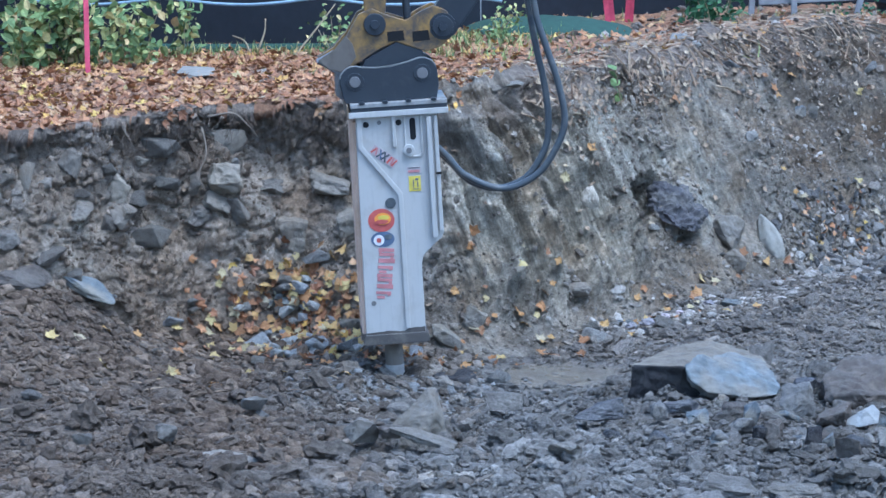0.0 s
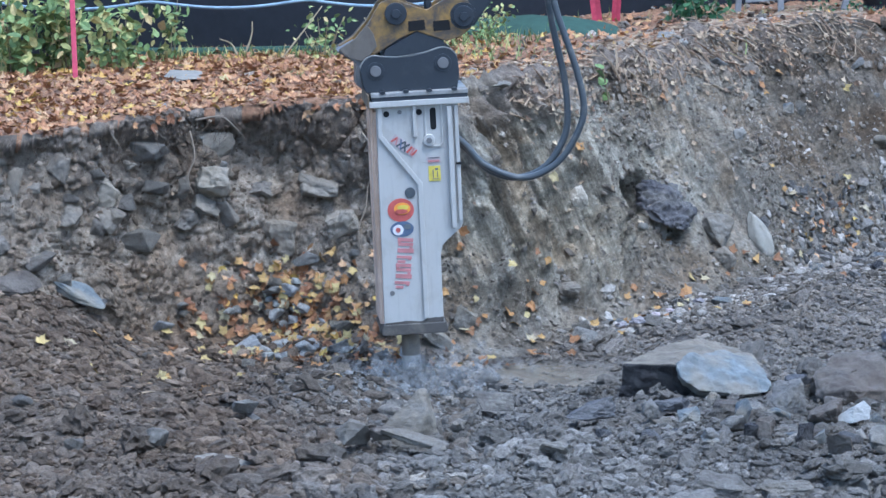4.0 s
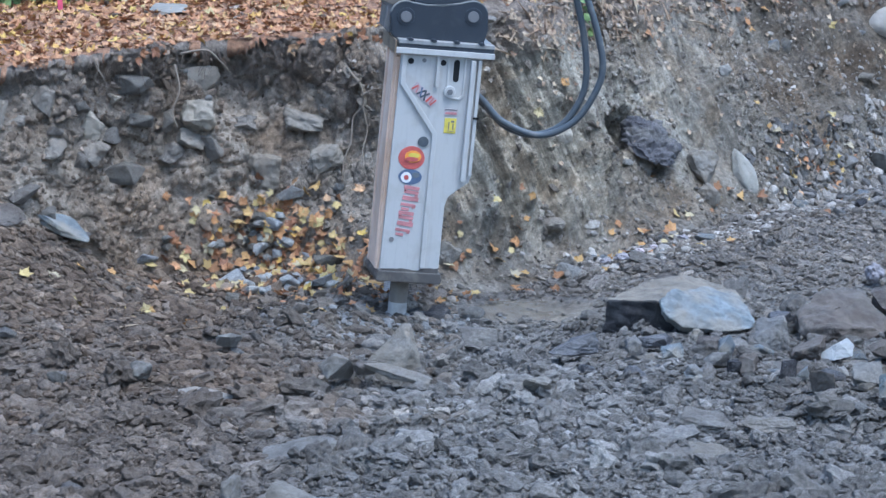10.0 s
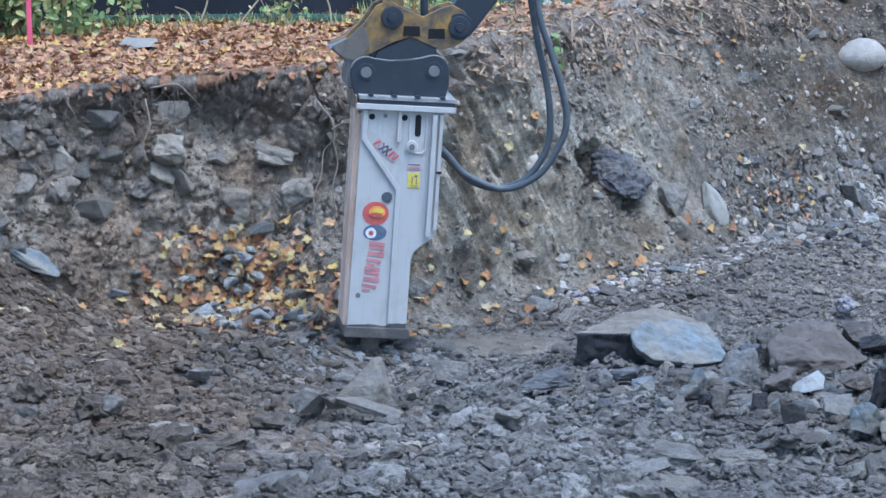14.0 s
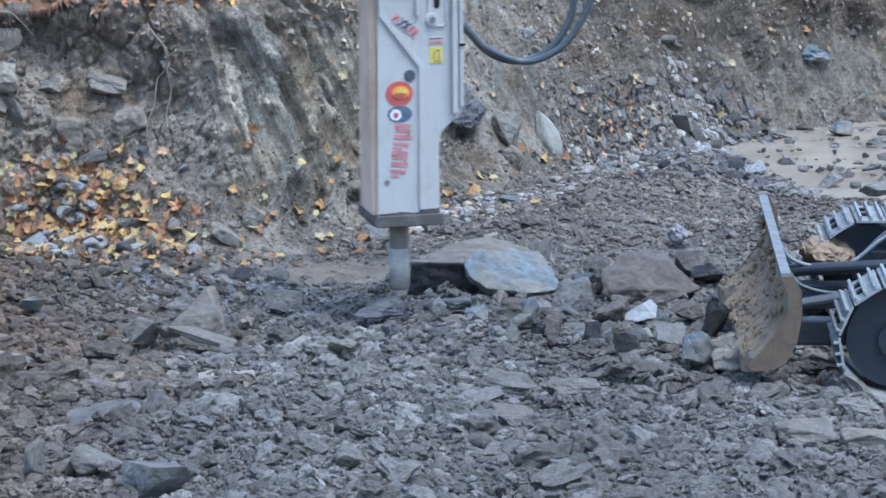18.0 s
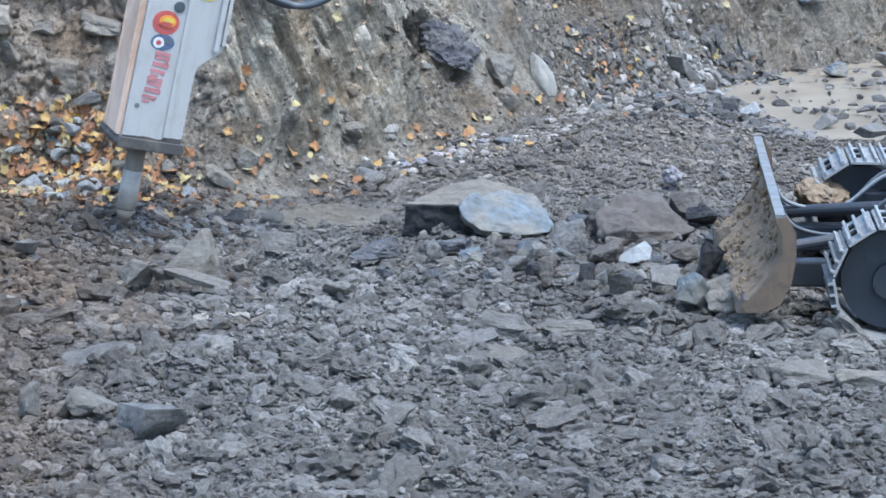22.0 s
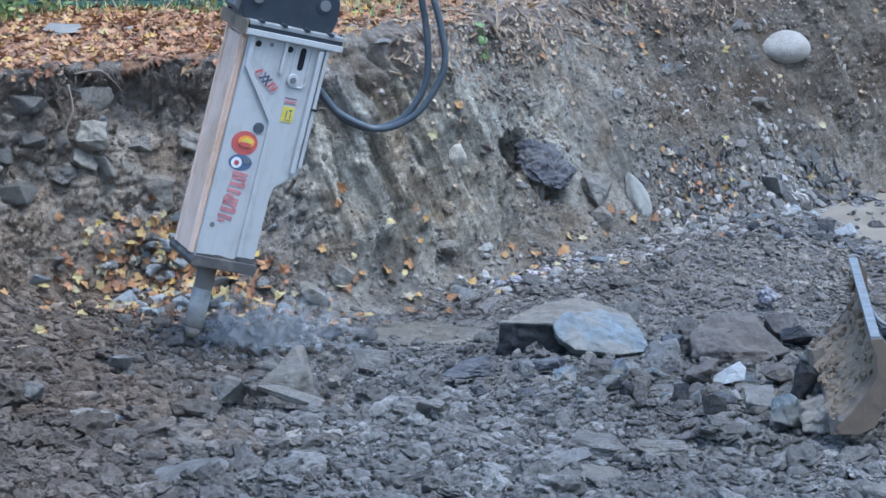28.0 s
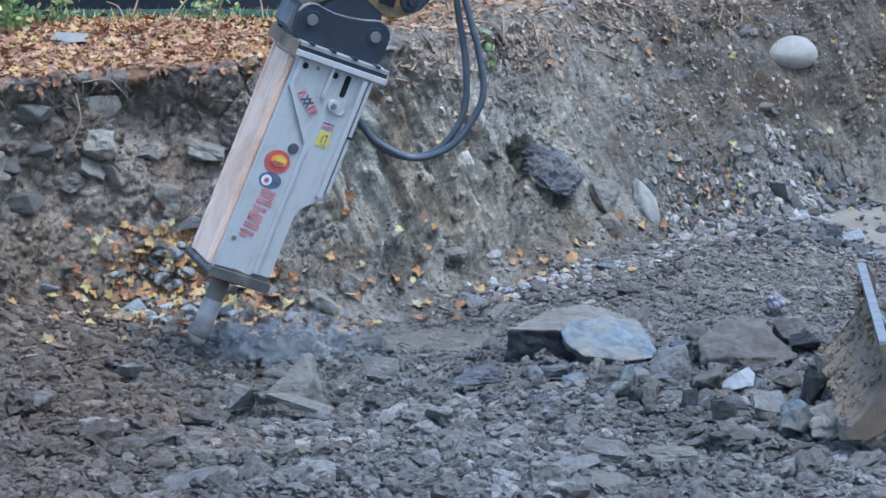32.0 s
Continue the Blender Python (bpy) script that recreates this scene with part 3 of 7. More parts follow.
    foot = np.clip((0.42 - fz + 0.15 * fuzz(fx, fy, fz, 0.4, 63)) / 0.2, 0, 1)
    rest = wall * (1 - np.maximum(east, 0.8 * foot)) + slope * np.maximum(east, 0.8 * foot)
    face = (rest * (1 - mid) + comb * mid) * np.clip((fz + 0.15) / 0.3, 0.25, 1)
    body = np.clip(fz / 0.25, 0, 1) * np.clip((1.33 - fz) / 0.2, 0, 1)
    face = face + body * (0.09 * np.exp(-((fx + 1.30) / 0.11) ** 2) + 0.10 * np.exp(-((fx + 0.12 - 0.25 * (1 - fz)) / 0.24) ** 2) + 0.09 * np.exp(-((fx + 1.95) / 0.14) ** 2))
    # the hollow by the slate ledge, and the undercuts below the lip
    face = face - 0.42 * np.clip(3.0 * bump_at(fx, fz, 1.25, 0.62, 0.11, 0.12) - 0.9, 0, 1) - 0.16 * bump_at(fx, fz, 1.54, 0.40, 0.07, 0.05)
    face = face - 0.16 * bump_at(fx, fz, -0.80, 0.98, 0.36, 0.28) - 0.11 * bump_at(fx, fz, -1.75, 0.75, 0.5, 0.3) - 0.05 * bump_at(fx, fz, -1.9, 1.15, 0.8, 0.12)
    d[r] = face
    r = np.where(zone == 2)[0]
    tx, ty, tz = x[r], y[r], z[r]
    d[r] = 0.022 * nubs(tx, ty, 0.16, 31, 0.2) + 0.012 * nubs(tx, ty, 0.07, 32) + 0.03 * np.clip(tx - 0.8, 0, 1) * nubs(tx, ty, 0.12, 33, 0.3)
    g = g + n * (d * seen)[..., None]
    return g, n, zone


# ---- building helpers ----
def finish_mesh(name, bm, material, smooth=False):
    me = bpy.data.meshes.new(name)
    bm.to_mesh(me)
    bm.free()
    me.materials.append(material)
    if smooth:
        me.polygons.foreach_set("use_smooth", [True] * len(me.polygons))
    return me


def part(name, bm, material, parent, label="", smooth=False):
    ob = new(name, finish_mesh(name, bm, material, smooth))
    ob.parent = parent
    return tagged(ob, label)


def thing(name, label, category, m=None, group="", kind=""):
    ob = new(name)
    ob.empty_display_size = 0.1
    if m is not None:
        ob.matrix_basis = m
    return tagged(ob, label, category, group, kind)


def solid(name, bm, material, label, category, m=None, group="", kind="", smooth=False):
    ob = new(name, finish_mesh(name, bm, material, smooth))
    if m is not None:
        ob.matrix_basis = m
    return tagged(ob, label, category, group, kind)


def bevel_all(bm, width, segments=1):
    bmesh.ops.bevel(bm, geom=bm.edges[:], offset=width, segments=segments, affect="EDGES", profile=0.6, clamp_overlap=True)


def block(size, at=(0, 0, 0), bevel=0.0, turn=None):
    bm = bmesh.new()
    bmesh.ops.create_cube(bm, size=1.0, matrix=Matrix.Diagonal((*size, 1)))
    if bevel:
        bevel_all(bm, bevel, 2)
    bmesh.ops.transform(bm, matrix=Matrix.Translation(at) @ (turn or Matrix()), verts=bm.verts)
    return bm


def prism(outline, y0, y1, bevel=0.0):
    """A plate: an outline in x and z, from depth y0 to y1."""
    bm = bmesh.new()
    face = bm.faces.new([bm.verts.new((x, y0, z)) for x, z in outline])
    made = bmesh.ops.extrude_face_region(bm, geom=[face])
    bmesh.ops.translate(bm, vec=(0, y1 - y0, 0), verts=[v for v in made["geom"] if isinstance(v, bmesh.types.BMVert)])
    bmesh.ops.recalc_face_normals(bm, faces=bm.faces)
    if bevel:
        bevel_all(bm, bevel, 2)
    return bm


def disc(cx, cz, rx, rz, y0, y1, count=20, bevel=0.0):
    return prism([(cx + rx * math.cos(a), cz + rz * math.sin(a)) for a in (math.tau * k / count for k in range(count))], y0, y1, bevel)


def sweep(bm, points, radius, sides=8, taper=1.0):
    """A round tube along points, added to bm."""
    pts = [Vector(p) for p in points]
    up, rings = Vector((0.13, 0.31, 0.94)), []
    for k, p in enumerate(pts):
        way = (pts[min(k + 1, len(pts) - 1)] - pts[max(k - 1, 0)]).normalized()
        side = way.cross(up)
        side = (side if side.length > 1e-3 else way.cross(Vector((1, 0, 0)))).normalized()
        up = side.cross(way).normalized()
        r = radius * (1 + (taper - 1) * k / (len(pts) - 1))
        rings.append([bm.verts.new(p + r * (side * math.cos(math.tau * j / sides) + up * math.sin(math.tau * j / sides))) for j in range(sides)])
    for a, b in zip(rings, rings[1:]):
        for j in range(sides):
            bm.faces.new((a[j], a[(j + 1) % sides], b[(j + 1) % sides], b[j]))
    bm.faces.new(rings[0][::-1]), bm.faces.new(rings[-1])
    return bm


def smooth_path(points, steps=6):
    """Catmull-Rom through the points."""
    p = [Vector(q) for q in points]
    p = [2 * p[0] - p[1]] + p + [2 * p[-1] - p[-2]]
    out = []
    for a, b, c, d in zip(p, p[1:], p[2:], p[3:]):
        for k in range(steps):
            t = k / steps
            out.append(0.5 * (2 * b + (c - a) * t + (2 * a - 5 * b + 4 * c - d) * t * t + (3 * b - a - 3 * c + d) * t ** 3))
    return out + [p[-2]]


def tube(points, radius, sides=8, steps=6, taper=1.0):
    return sweep(bmesh.new(), smooth_path(points, steps) if steps > 1 else points, radius, sides, taper)


def rod(a, b, radius, sides=14, bevel=0.0):
    bm = sweep(bmesh.new(), [a, b], radius, sides)
    if bevel:
        bevel_all(bm, bevel)
    return bm


def joined(*parts):
    bm = bmesh.new()
    for p in parts:
        me = bpy.data.meshes.new("joining")
        p.to_mesh(me)
        p.free()
        bm.from_mesh(me)
        bpy.data.meshes.remove(me)
    return bm


def hull_rock(seed, points=16, boxy=0.5):
    """An angular stone within a unit cube about the origin."""
    rnd = random.Random(seed)
    bm = bmesh.new()
    for _ in range(points):
        v = Vector([rnd.uniform(-1, 1) for _ in range(3)])
        big = max(abs(c) for c in v)
        v = (v / big) * boxy + v.normalized() * (1 - boxy)
        bm.verts.new(0.5 * v * rnd.uniform(0.86, 1.0))
    res = bmesh.ops.convex_hull(bm, input=bm.verts[:])
    bmesh.ops.delete(bm, geom=list({v for v in res["geom_interior"] + res["geom_unused"] if isinstance(v, bmesh.types.BMVert)}), context="VERTS")
    return bm


def fine_rock(seed, size, points=14, boxy=0.6, rough=0.045, rounding=0.06, cuts=4, corners=None):
    """A stone of that size with softened edges and a broken surface; corners may give its own shape."""
    bm = hull_rock(seed, points, boxy) if corners is None else bmesh.new()
    if corners:
        for c in corners:
            bm.verts.new(c)
        bmesh.ops.convex_hull(bm, input=bm.verts[:])
    bmesh.ops.dissolve_limit(bm, angle_limit=radians(14), verts=bm.verts, edges=bm.edges)
    bevel_all(bm, rounding, 2)
    bmesh.ops.triangulate(bm, faces=bm.faces)
    for _ in range(cuts):
        long = [e for e in bm.edges if e.calc_length() > 0.075]
        if long:
            bmesh.ops.subdivide_edges(bm, edges=long, cuts=1)
            bmesh.ops.triangulate(bm, faces=bm.faces)
    for v in bm.verts:
        q = v.co * 3.1 + Vector((seed * 1.7, 0, 0))
        v.co += v.co.normalized() * (noise.noise(q) * rough * 1.5 + noise.noise(q * 3.3) * rough * 0.6 + noise.noise(q * 8) * rough * 0.2)
    lo, hi = [min(v.co[k] for v in bm.verts) for k in range(3)], [max(v.co[k] for v in bm.verts) for k in range(3)]
    for v in bm.verts:
        v.co = [(v.co[k] - (lo[k] + hi[k]) / 2) / (hi[k] - lo[k]) * size[k] for k in range(3)]
    return bm


# ---- the ground ----
GRID, NORMALS, ZONES = ground_form()


def build_ground():
    rows, cols = GRID.shape[:2]
    me = bpy.data.meshes.new("ground")
    me.vertices.add(rows * cols)
    me.vertices.foreach_set("co", GRID.reshape(-1))
    i = np.arange(rows * cols).reshape(rows, cols)
    quads = np.stack([i[:-1, :-1], i[:-1, 1:], i[1:, 1:], i[1:, :-1]], 2).reshape(-1, 4)
    me.loops.add(len(quads) * 4)
    me.loops.foreach_set("vertex_index", quads.reshape(-1).astype(np.int32))
    me.polygons.add(len(quads))
    me.polygons.foreach_set("loop_start", np.arange(0, len(quads) * 4, 4, dtype=np.int32))
    kind = np.repeat(np.array([0, 2, 1], dtype=np.int32)[ZONES[1:]], cols - 1)
    # the leaf mould ends in a ragged edge behind the lip
    crest = np.interp(GRID[1:, 1:, 0], BASE_X, CREST_Y)
    bare = (ZONES[1:] == 2)[:, None] & (GRID[1:, 1:, 1] - crest < 0.07 + 0.10 * fuzz(GRID[1:, 1:, 0], GRID[1:, 1:, 1], 0 * crest, 0.11, 77))
    kind[bare.reshape(-1)] = 2
    me.polygons.foreach_set("material_index", kind)
    me.polygons.foreach_set("use_smooth", np.ones(len(quads), dtype=bool))
    me.materials.append(SOIL), me.materials.append(LITTER), me.materials.append(BANK)
    me.update(calc_edges=True)
    me.validate()
    tagged(new("ground", me), "grey-brown stony soil of a dug pit with a cut bank", "ground", kind="structure")


build_ground()


def sheet_water(name, cx, cy, rx, ry, z, label):
    bm = bmesh.new()
    rim = [bm.verts.new((cx + rx * r * math.cos(a), cy + ry * r * math.sin(a), z)) for a, r in ((math.tau * k / 60, 1 + 0.22 * noise.noise(Vector((2.2 * math.cos(math.tau * k / 60), 2.2 * math.sin(math.tau * k / 60), cx)))) for k in range(60))]
    bm.faces.new(rim)
    solid(name, bm, WATER, label, "water", kind="structure")


sheet_water("water", 5.1, 24.3, 2.5, 2.6, -0.088, "shallow tan muddy puddle over the pit floor")


# ---- loose stuff: clods, gravel and leaves, each one joined mesh ----
def join_copies(name, bases, picks, mats3, places, material, label, category, smooth=False):
    """Many small pieces in one mesh. bases: (verts, faces of three); picks: which base; mats3: turn and size; places."""
    vs, fs, at = [], [], 0
    for k, (bv, bf) in enumerate(bases):
        sel = np.where(picks == k)[0]
        if not len(sel):
            continue
        v = np.einsum("nij,vj->nvi", mats3[sel], bv) + places[sel][:, None, :]
        fs.append((bf[None] + (at + np.arange(len(sel)) * len(bv))[:, None, None]).reshape(-1, 3))
        vs.append(v.reshape(-1, 3))
        at += len(sel) * len(bv)
    v, f = np.concatenate(vs), np.concatenate(fs)
    me = bpy.data.meshes.new(name)
    me.vertices.add(len(v))
    me.vertices.foreach_set("co", v.reshape(-1))
    me.loops.add(len(f) * 3)
    me.loops.foreach_set("vertex_index", f.reshape(-1).astype(np.int32))
    me.polygons.add(len(f))
    me.polygons.foreach_set("loop_start", np.arange(0, len(f) * 3, 3, dtype=np.int32))
    me.polygons.foreach_set("use_smooth", np.full(len(f), smooth))
    me.materials.append(material)
    me.update(calc_edges=True)
    me.validate()
    return tagged(new(name, me), label, category, kind="stuff")


def rock_base(seed):
    bm = hull_rock(seed, 11, 0.55)
    bmesh.ops.triangulate(bm, faces=bm.faces)
    bm.verts.index_update()
    out = np.array([v.co[:] for v in bm.verts]), np.array([[v.index for v in f.verts] for f in bm.faces])
    bm.free()
    return out


def maple_outline(seed):
    rnd = random.Random(seed)
    pts = []
    for k in range(5):
        a = radians(-126 + 63 * k)
        length = (0.62, 0.9, 1.0, 0.9, 0.62)[k] * rnd.uniform(0.88, 1.1)
        pts.append((a - 0.30, 0.70 * length))
        pts.append((a - 0.10, 0.80 * length))
        pts.append((a, length))
        pts.append((a + 0.12, 0.78 * length))
        pts.append((a + 0.30, 0.68 * length))
        pts.append((a + radians(31), 0.50 * rnd.uniform(0.85, 1.25)))
    return [(r * math.sin(a), r * math.cos(a)) for a, r in pts]


def leaf_base(seed, curl=0.22):
    rnd = random.Random(seed)
    ring = maple_outline(seed)
    cu, cv = rnd.uniform(-curl, curl), rnd.uniform(0, curl)
    v = [(0, 0, 0)] + [(x, y, cu * x * x + cv * y * y + rnd.uniform(-0.06, 0.06)) for x, y in ring]
    f = [(0, k + 1, (k + 1) % len(ring) + 1) for k in range(len(ring))]
    return np.array(v) * 0.5, np.array(f)


def oval_leaf_base(seed):
    rnd = random.Random(seed)
    w = rnd.uniform(0.26, 0.36)
    v = [(0, 0, 0), (w * 0.8, 0.25, 0.05), (w, 0.5, 0.04), (w * 0.5, 0.85, 0.0), (0, 1.05, -0.08), (-w * 0.5, 0.85, 0.0), (-w, 0.5, 0.04), (-w * 0.8, 0.25, 0.05), (0, 0.5, -0.04)]
    f = [(8, k, (k + 1) % 8) for k in range(8)]
    return np.array(v), np.array(f)


def random_turns(rs, count, normals=None, lean=0.35, along=0.0):
    """Turns whose z follows the given normals, with a random spin and lean; along draws the long axis to the x direction."""
    n = np.array(normals) if normals is not None else np.tile((0.0, 0.0, 1.0), (count, 1))
    n = n + lean * rs.normal(size=(count, 3))
    n /= np.linalg.norm(n, axis=1, keepdims=True)
    u = rs.normal(size=(count, 3)) + along * np.array((3.0, 0.0, 0.0))
    u = u - n * (u * n).sum(1, keepdims=True)
    u /= np.linalg.norm(u, axis=1, keepdims=True)
    return np.stack([u, np.cross(n, u), n], 2)


def surface_picks(rs, weight, count):
    """Random places on the ground with that weight for each grid vertex: places and normals."""
    du, dv = np.gradient(GRID, axis=1), np.gradient(GRID, axis=0)
    w = weight * np.linalg.norm(np.cross(du, dv), axis=2)
    w = w.reshape(-1) / w.sum()
    k = rs.choice(len(w), count, p=w)
    return GRID.reshape(-1, 3)[k] + rs.uniform(-0.006, 0.006, (count, 3)), NORMALS.reshape(-1, 3)[k]


GX, GY, GZ = GRID[..., 0], GRID[..., 1], GRID[..., 2]
IN_VIEW = ((GX > -3.7) & (GX < 5.5) & (GY > 12.2) & (GY < 33)).astype(float)
FLOOR = IN_VIEW * (ZONES == 0)[:, None] * (GY > 13.7) * (GX > -0.13 * GY - 0.15) * (GX < 0.2 * GY + 0.15)
FACE = IN_VIEW * (ZONES == 1)[:, None]
TOP = IN_VIEW * (ZONES == 2)[:, None]
FINS = np.clip((GX + 0.42 * GZ - 0.2) / 0.2, 0, 1) * np.clip((1.5 - GX - 0.42 * GZ) / 0.25, 0, 1) * np.clip((GZ - 0.1) / 0.2, 0, 1)
DRY = 1 - np.clip(1.6 * np.maximum(bump_at(GX, GY, 4.75, 24.3, 1.1, 1.5), bump_at(GX, GY, 0.72, 20.32, 0.40, 0.30)), 0, 0.97)
ROCK_BASES = [rock_base(s) for s in range(12)]


def lump_base(seed, fine=2):
    """A crumbly clod: a rough lump with broken sides."""
    bm = bmesh.new()
    bmesh.ops.create_icosphere(bm, subdivisions=fine, radius=0.5)
    rnd = random.Random(seed)
    cuts = [(Vector([rnd.uniform(-1, 1) for _ in range(3)]).normalized(), rnd.uniform(0.24, 0.40)) for _ in range(7)]
    for v in bm.verts:
        for way, far in cuts:
            over = v.co.dot(way) - far
            if over > 0:
                v.co -= way * over
        v.co *= 1 + 0.34 * noise.noise(v.co * 4 + Vector((seed, 2, 0))) + 0.30 * noise.noise(v.co * 9 + Vector((seed, 5, 0)))
    bm.verts.index_update()
    out = np.array([v.co[:] for v in bm.verts]), np.array([[v.index for v in f.verts] for f in bm.faces])
    bm.free()
    return out


def knob_base(seed, fine):
    """A knobbly crumb of soil with no flat sides."""
    bm = bmesh.new()
    bmesh.ops.create_icosphere(bm, subdivisions=fine, radius=0.5)
    rnd = random.Random(700 + seed)
    for v in bm.verts:
        q = v.co + Vector((2.7 * seed, 0.9, 0.4))
        v.co *= 1 + 0.55 * noise.noise(q * 3.2) + (0.35 * noise.noise(q * 8) if fine > 1 else 0) + rnd.uniform(-0.10, 0.10)
    bm.verts.index_update()
    out = np.array([v.co[:] for v in bm.verts]), np.array([[v.index for v in f.verts] for f in bm.faces])
    bm.free()
    return out


KNOBS = {fine: [knob_base(s + 20 * fine, fine) for s in range(12)] for fine in (1, 2, 3)}
LUMP_BASES = [lump_base(s) for s in range(10)]
CRUMB_BASES = [lump_base(s, 1) for s in range(10, 22)]


def scatter_rocks(name, seed, weight, count, middle, spread, biggest, flatness, material, label, category, sink=0.25, bases=None, smooth=False, along=0.0, long=1.0):
    rs = np.random.RandomState(seed)
    p, n = surface_picks(rs, weight, count)
    size = np.clip(middle * np.exp(spread * rs.normal(size=count)), 0.006, biggest)
    dims = size[:, None] * np.stack([long * rs.uniform(1.0, 1.9, count), rs.uniform(0.7, 1.2, count), flatness * rs.uniform(0.7, 1.4, count)], 1)
    m = random_turns(rs, count, n, 0.3, along) * dims[:, None, :]
    p = p + n * (dims[:, 2] * (0.5 - sink))[:, None]
    bases = bases or ROCK_BASES
    return join_copies(name, bases, rs.randint(0, len(bases), count), m, p, material, label, category, smooth)


PATCH = 0.35 + np.clip(0.9 * fuzz(GX, GY, 0 * GX, 0.55, 40) + 0.45, 0, 1.2)
NEARER = (0.22 + 0.78 * np.clip((18.9 - GY) / 0.9, 0, 1)) * (1 - 0.6 * np.clip((GY - 19.6) / 0.4, 0, 1) * (GX > 0.3))
BROWN = np.clip((-0.1 - GX) / 0.5, 0, 1) * np.clip((GY - 17.3) / 0.5, 0, 1)
scatter_rocks("clods", 1, FLOOR * DRY * PATCH * NEARER * (1 - 0.8 * BROWN), 1400, 0.066, 0.40, 0.16, 0.72, CLODS, "broad crumbling grey clods over the pit floor", "soil clods", 0.30, KNOBS[3])
scatter_rocks("clods", 7, FLOOR * DRY * (0.4 + PATCH) * NEARER * (1 - 0.7 * BROWN), 17000, 0.030, 0.42, 0.085, 0.75, CLODS, "small crumbling clods heaped over the pit floor", "soil clods", 0.22, KNOBS[2], False, 0.2)
scatter_rocks("chips", 27, FLOOR * DRY * (0.4 + 0.6 * NEARER), 34000, 0.018, 0.35, 0.04, 0.75, CLODS, "small crumbs of soil over the pit floor", "soil crumbs", 0.2, KNOBS[1])
scatter_rocks("clods", 28, FLOOR * (GX < 0.2) * np.clip((GY - 17.0) / 0.5, 0, 1) * (1.6 - PATCH), 6000, 0.026, 0.5, 0.09, 0.75, BROWN_CLODS, "crumbling clods of brown furrowed soil", "soil clods", 0.30, KNOBS[2], False, 0.4, 1.1)
scatter_rocks("crumbs", 29, FACE * (0.35 + 0.4 * (GX < 0.1)) * (1 - 0.6 * FINS) * np.clip((1.36 - GZ) / 0.1, 0, 1), 5000, 0.017, 0.5, 0.06, 0.7, SOIL_LUMPS, "loose crumbs of earth clinging to the bank", "soil crumbs", 0.5, KNOBS[1])
scatter_rocks("lumps", 9, FACE, 200, 0.028, 0.5, 0.07, 0.6, SOIL_LUMPS, "crumbling lumps of earth in the face of the bank", "soil lumps", 0.5, LUMP_BASES)
scatter_rocks("gravel", 2, FACE * (0.55 + 0.5 * (GX > 0.9)) * (1 - 0.7 * FINS) * (1 - 0.6 * (GX > 2.3)) * np.clip(0.5 + 1.6 * fuzz(GX, GY, GZ, 0.45, 37), 0.1, 1.2), 9500, 0.013, 0.5, 0.06, 0.75, GRAVEL, "small stones and pebbles stuck in the bank", "gravel", 0.35)
scatter_rocks("rubble", 3, TOP * (GY < 27.5) * (0.25 + 1.5 * (GX > 0.6)), 900, 0.03, 0.5, 0.09, 0.6, GRAVEL, "loose stones on the top of the bank", "gravel")

scatter_rocks("powder", 12, FLOOR * (0.7 * bump_at(GX, GY, -0.25, 19.95, 0.40, 0.25) + bump_at(GX, GY, -0.42, 19.62, 0.36, 0.22)), 900, 0.022, 0.5, 0.07, 0.6, POWDER_CRUMBS, "blue-grey crumbs of freshly crushed rock", "crushed rock", 0.3, CRUMB_BASES)
STREAM = sum(bump_at(GX, GY, x, y, 0.20, 0.22) for x, y in ((1.0, 21.15), (1.2, 21.3), (1.45, 21.5), (1.72, 21.8), (2.0, 22.2), (2.25, 22.6), (2.5, 23.1), (2.75, 23.5), (3.0, 23.8), (3.25, 24.2), (3.35, 24.6)))
scatter_rocks("pebbles", 13, STREAM * (1 + 1.5 * np.clip(GX - 1.8, 0, 1)) * (FLOOR + FACE), 3600, 0.030, 0.5, 0.09, 0.6, PALE_GRAVEL, "pale pebbles washed together in the gully below the bank", "pebbles", 0.3, CRUMB_BASES)
scatter_rocks("bank_chips", 14, FACE * (GX > 0.3) * (0.4 + 1.0 * (GX > 1.0)), 300, 0.018, 0.5, 0.05, 0.7, PALE_GRAVEL, "pale stone chips in the slope of the bank", "gravel", 0.3)
scatter_rocks("crumbs", 32, FLOOR * DRY * np.clip((GY - 19.5) / 0.5, 0, 1) * np.clip((GX - 0.1) / 0.5, 0, 1), 6500, 0.018, 0.5, 0.07, 0.65, SOIL_LUMPS, "fine olive-grey crumbs of soil behind the boulders", "soil crumbs", 0.32, KNOBS[2])
scatter_rocks("gravel", 31, FLOOR * DRY * np.clip((GY - 19.9) / 0.5, 0, 1) * np.clip((GX - 0.3) / 0.5, 0, 1), 2000, 0.016, 0.5, 0.06, 0.65, GRAVEL, "grey gravel strewn over the soil between the boulders and the bank", "gravel", 0.3)
SHELF = (FACE + FLOOR) * bump_at(GX, GY, 2.65, 23.75, 0.38, 0.55)
scatter_rocks("pebbles", 50, SHELF * (GZ < 0.5), 320, 0.028, 0.6, 0.09, 0.65, WET_STONES, "blue-grey stones strewn along the foot of the slope", "pebbles", 0.3)
LITTER_BASES = [leaf_base(s, 0.6) for s in range(6)]


def scatter_leaves(name, seed, weight, count, middle, lean, material, label, lift=0.012):
    rs = np.random.RandomState(seed)
    p, n = surface_picks(rs, weight, count)
    size = middle * rs.uniform(0.6, 1.45, count)
    m = random_turns(rs, count, n, lean) * size[:, None, None]
    join_copies(name, LITTER_BASES, rs.randint(0, len(LITTER_BASES), count), m, p + n * lift, material, label, "fallen leaves")


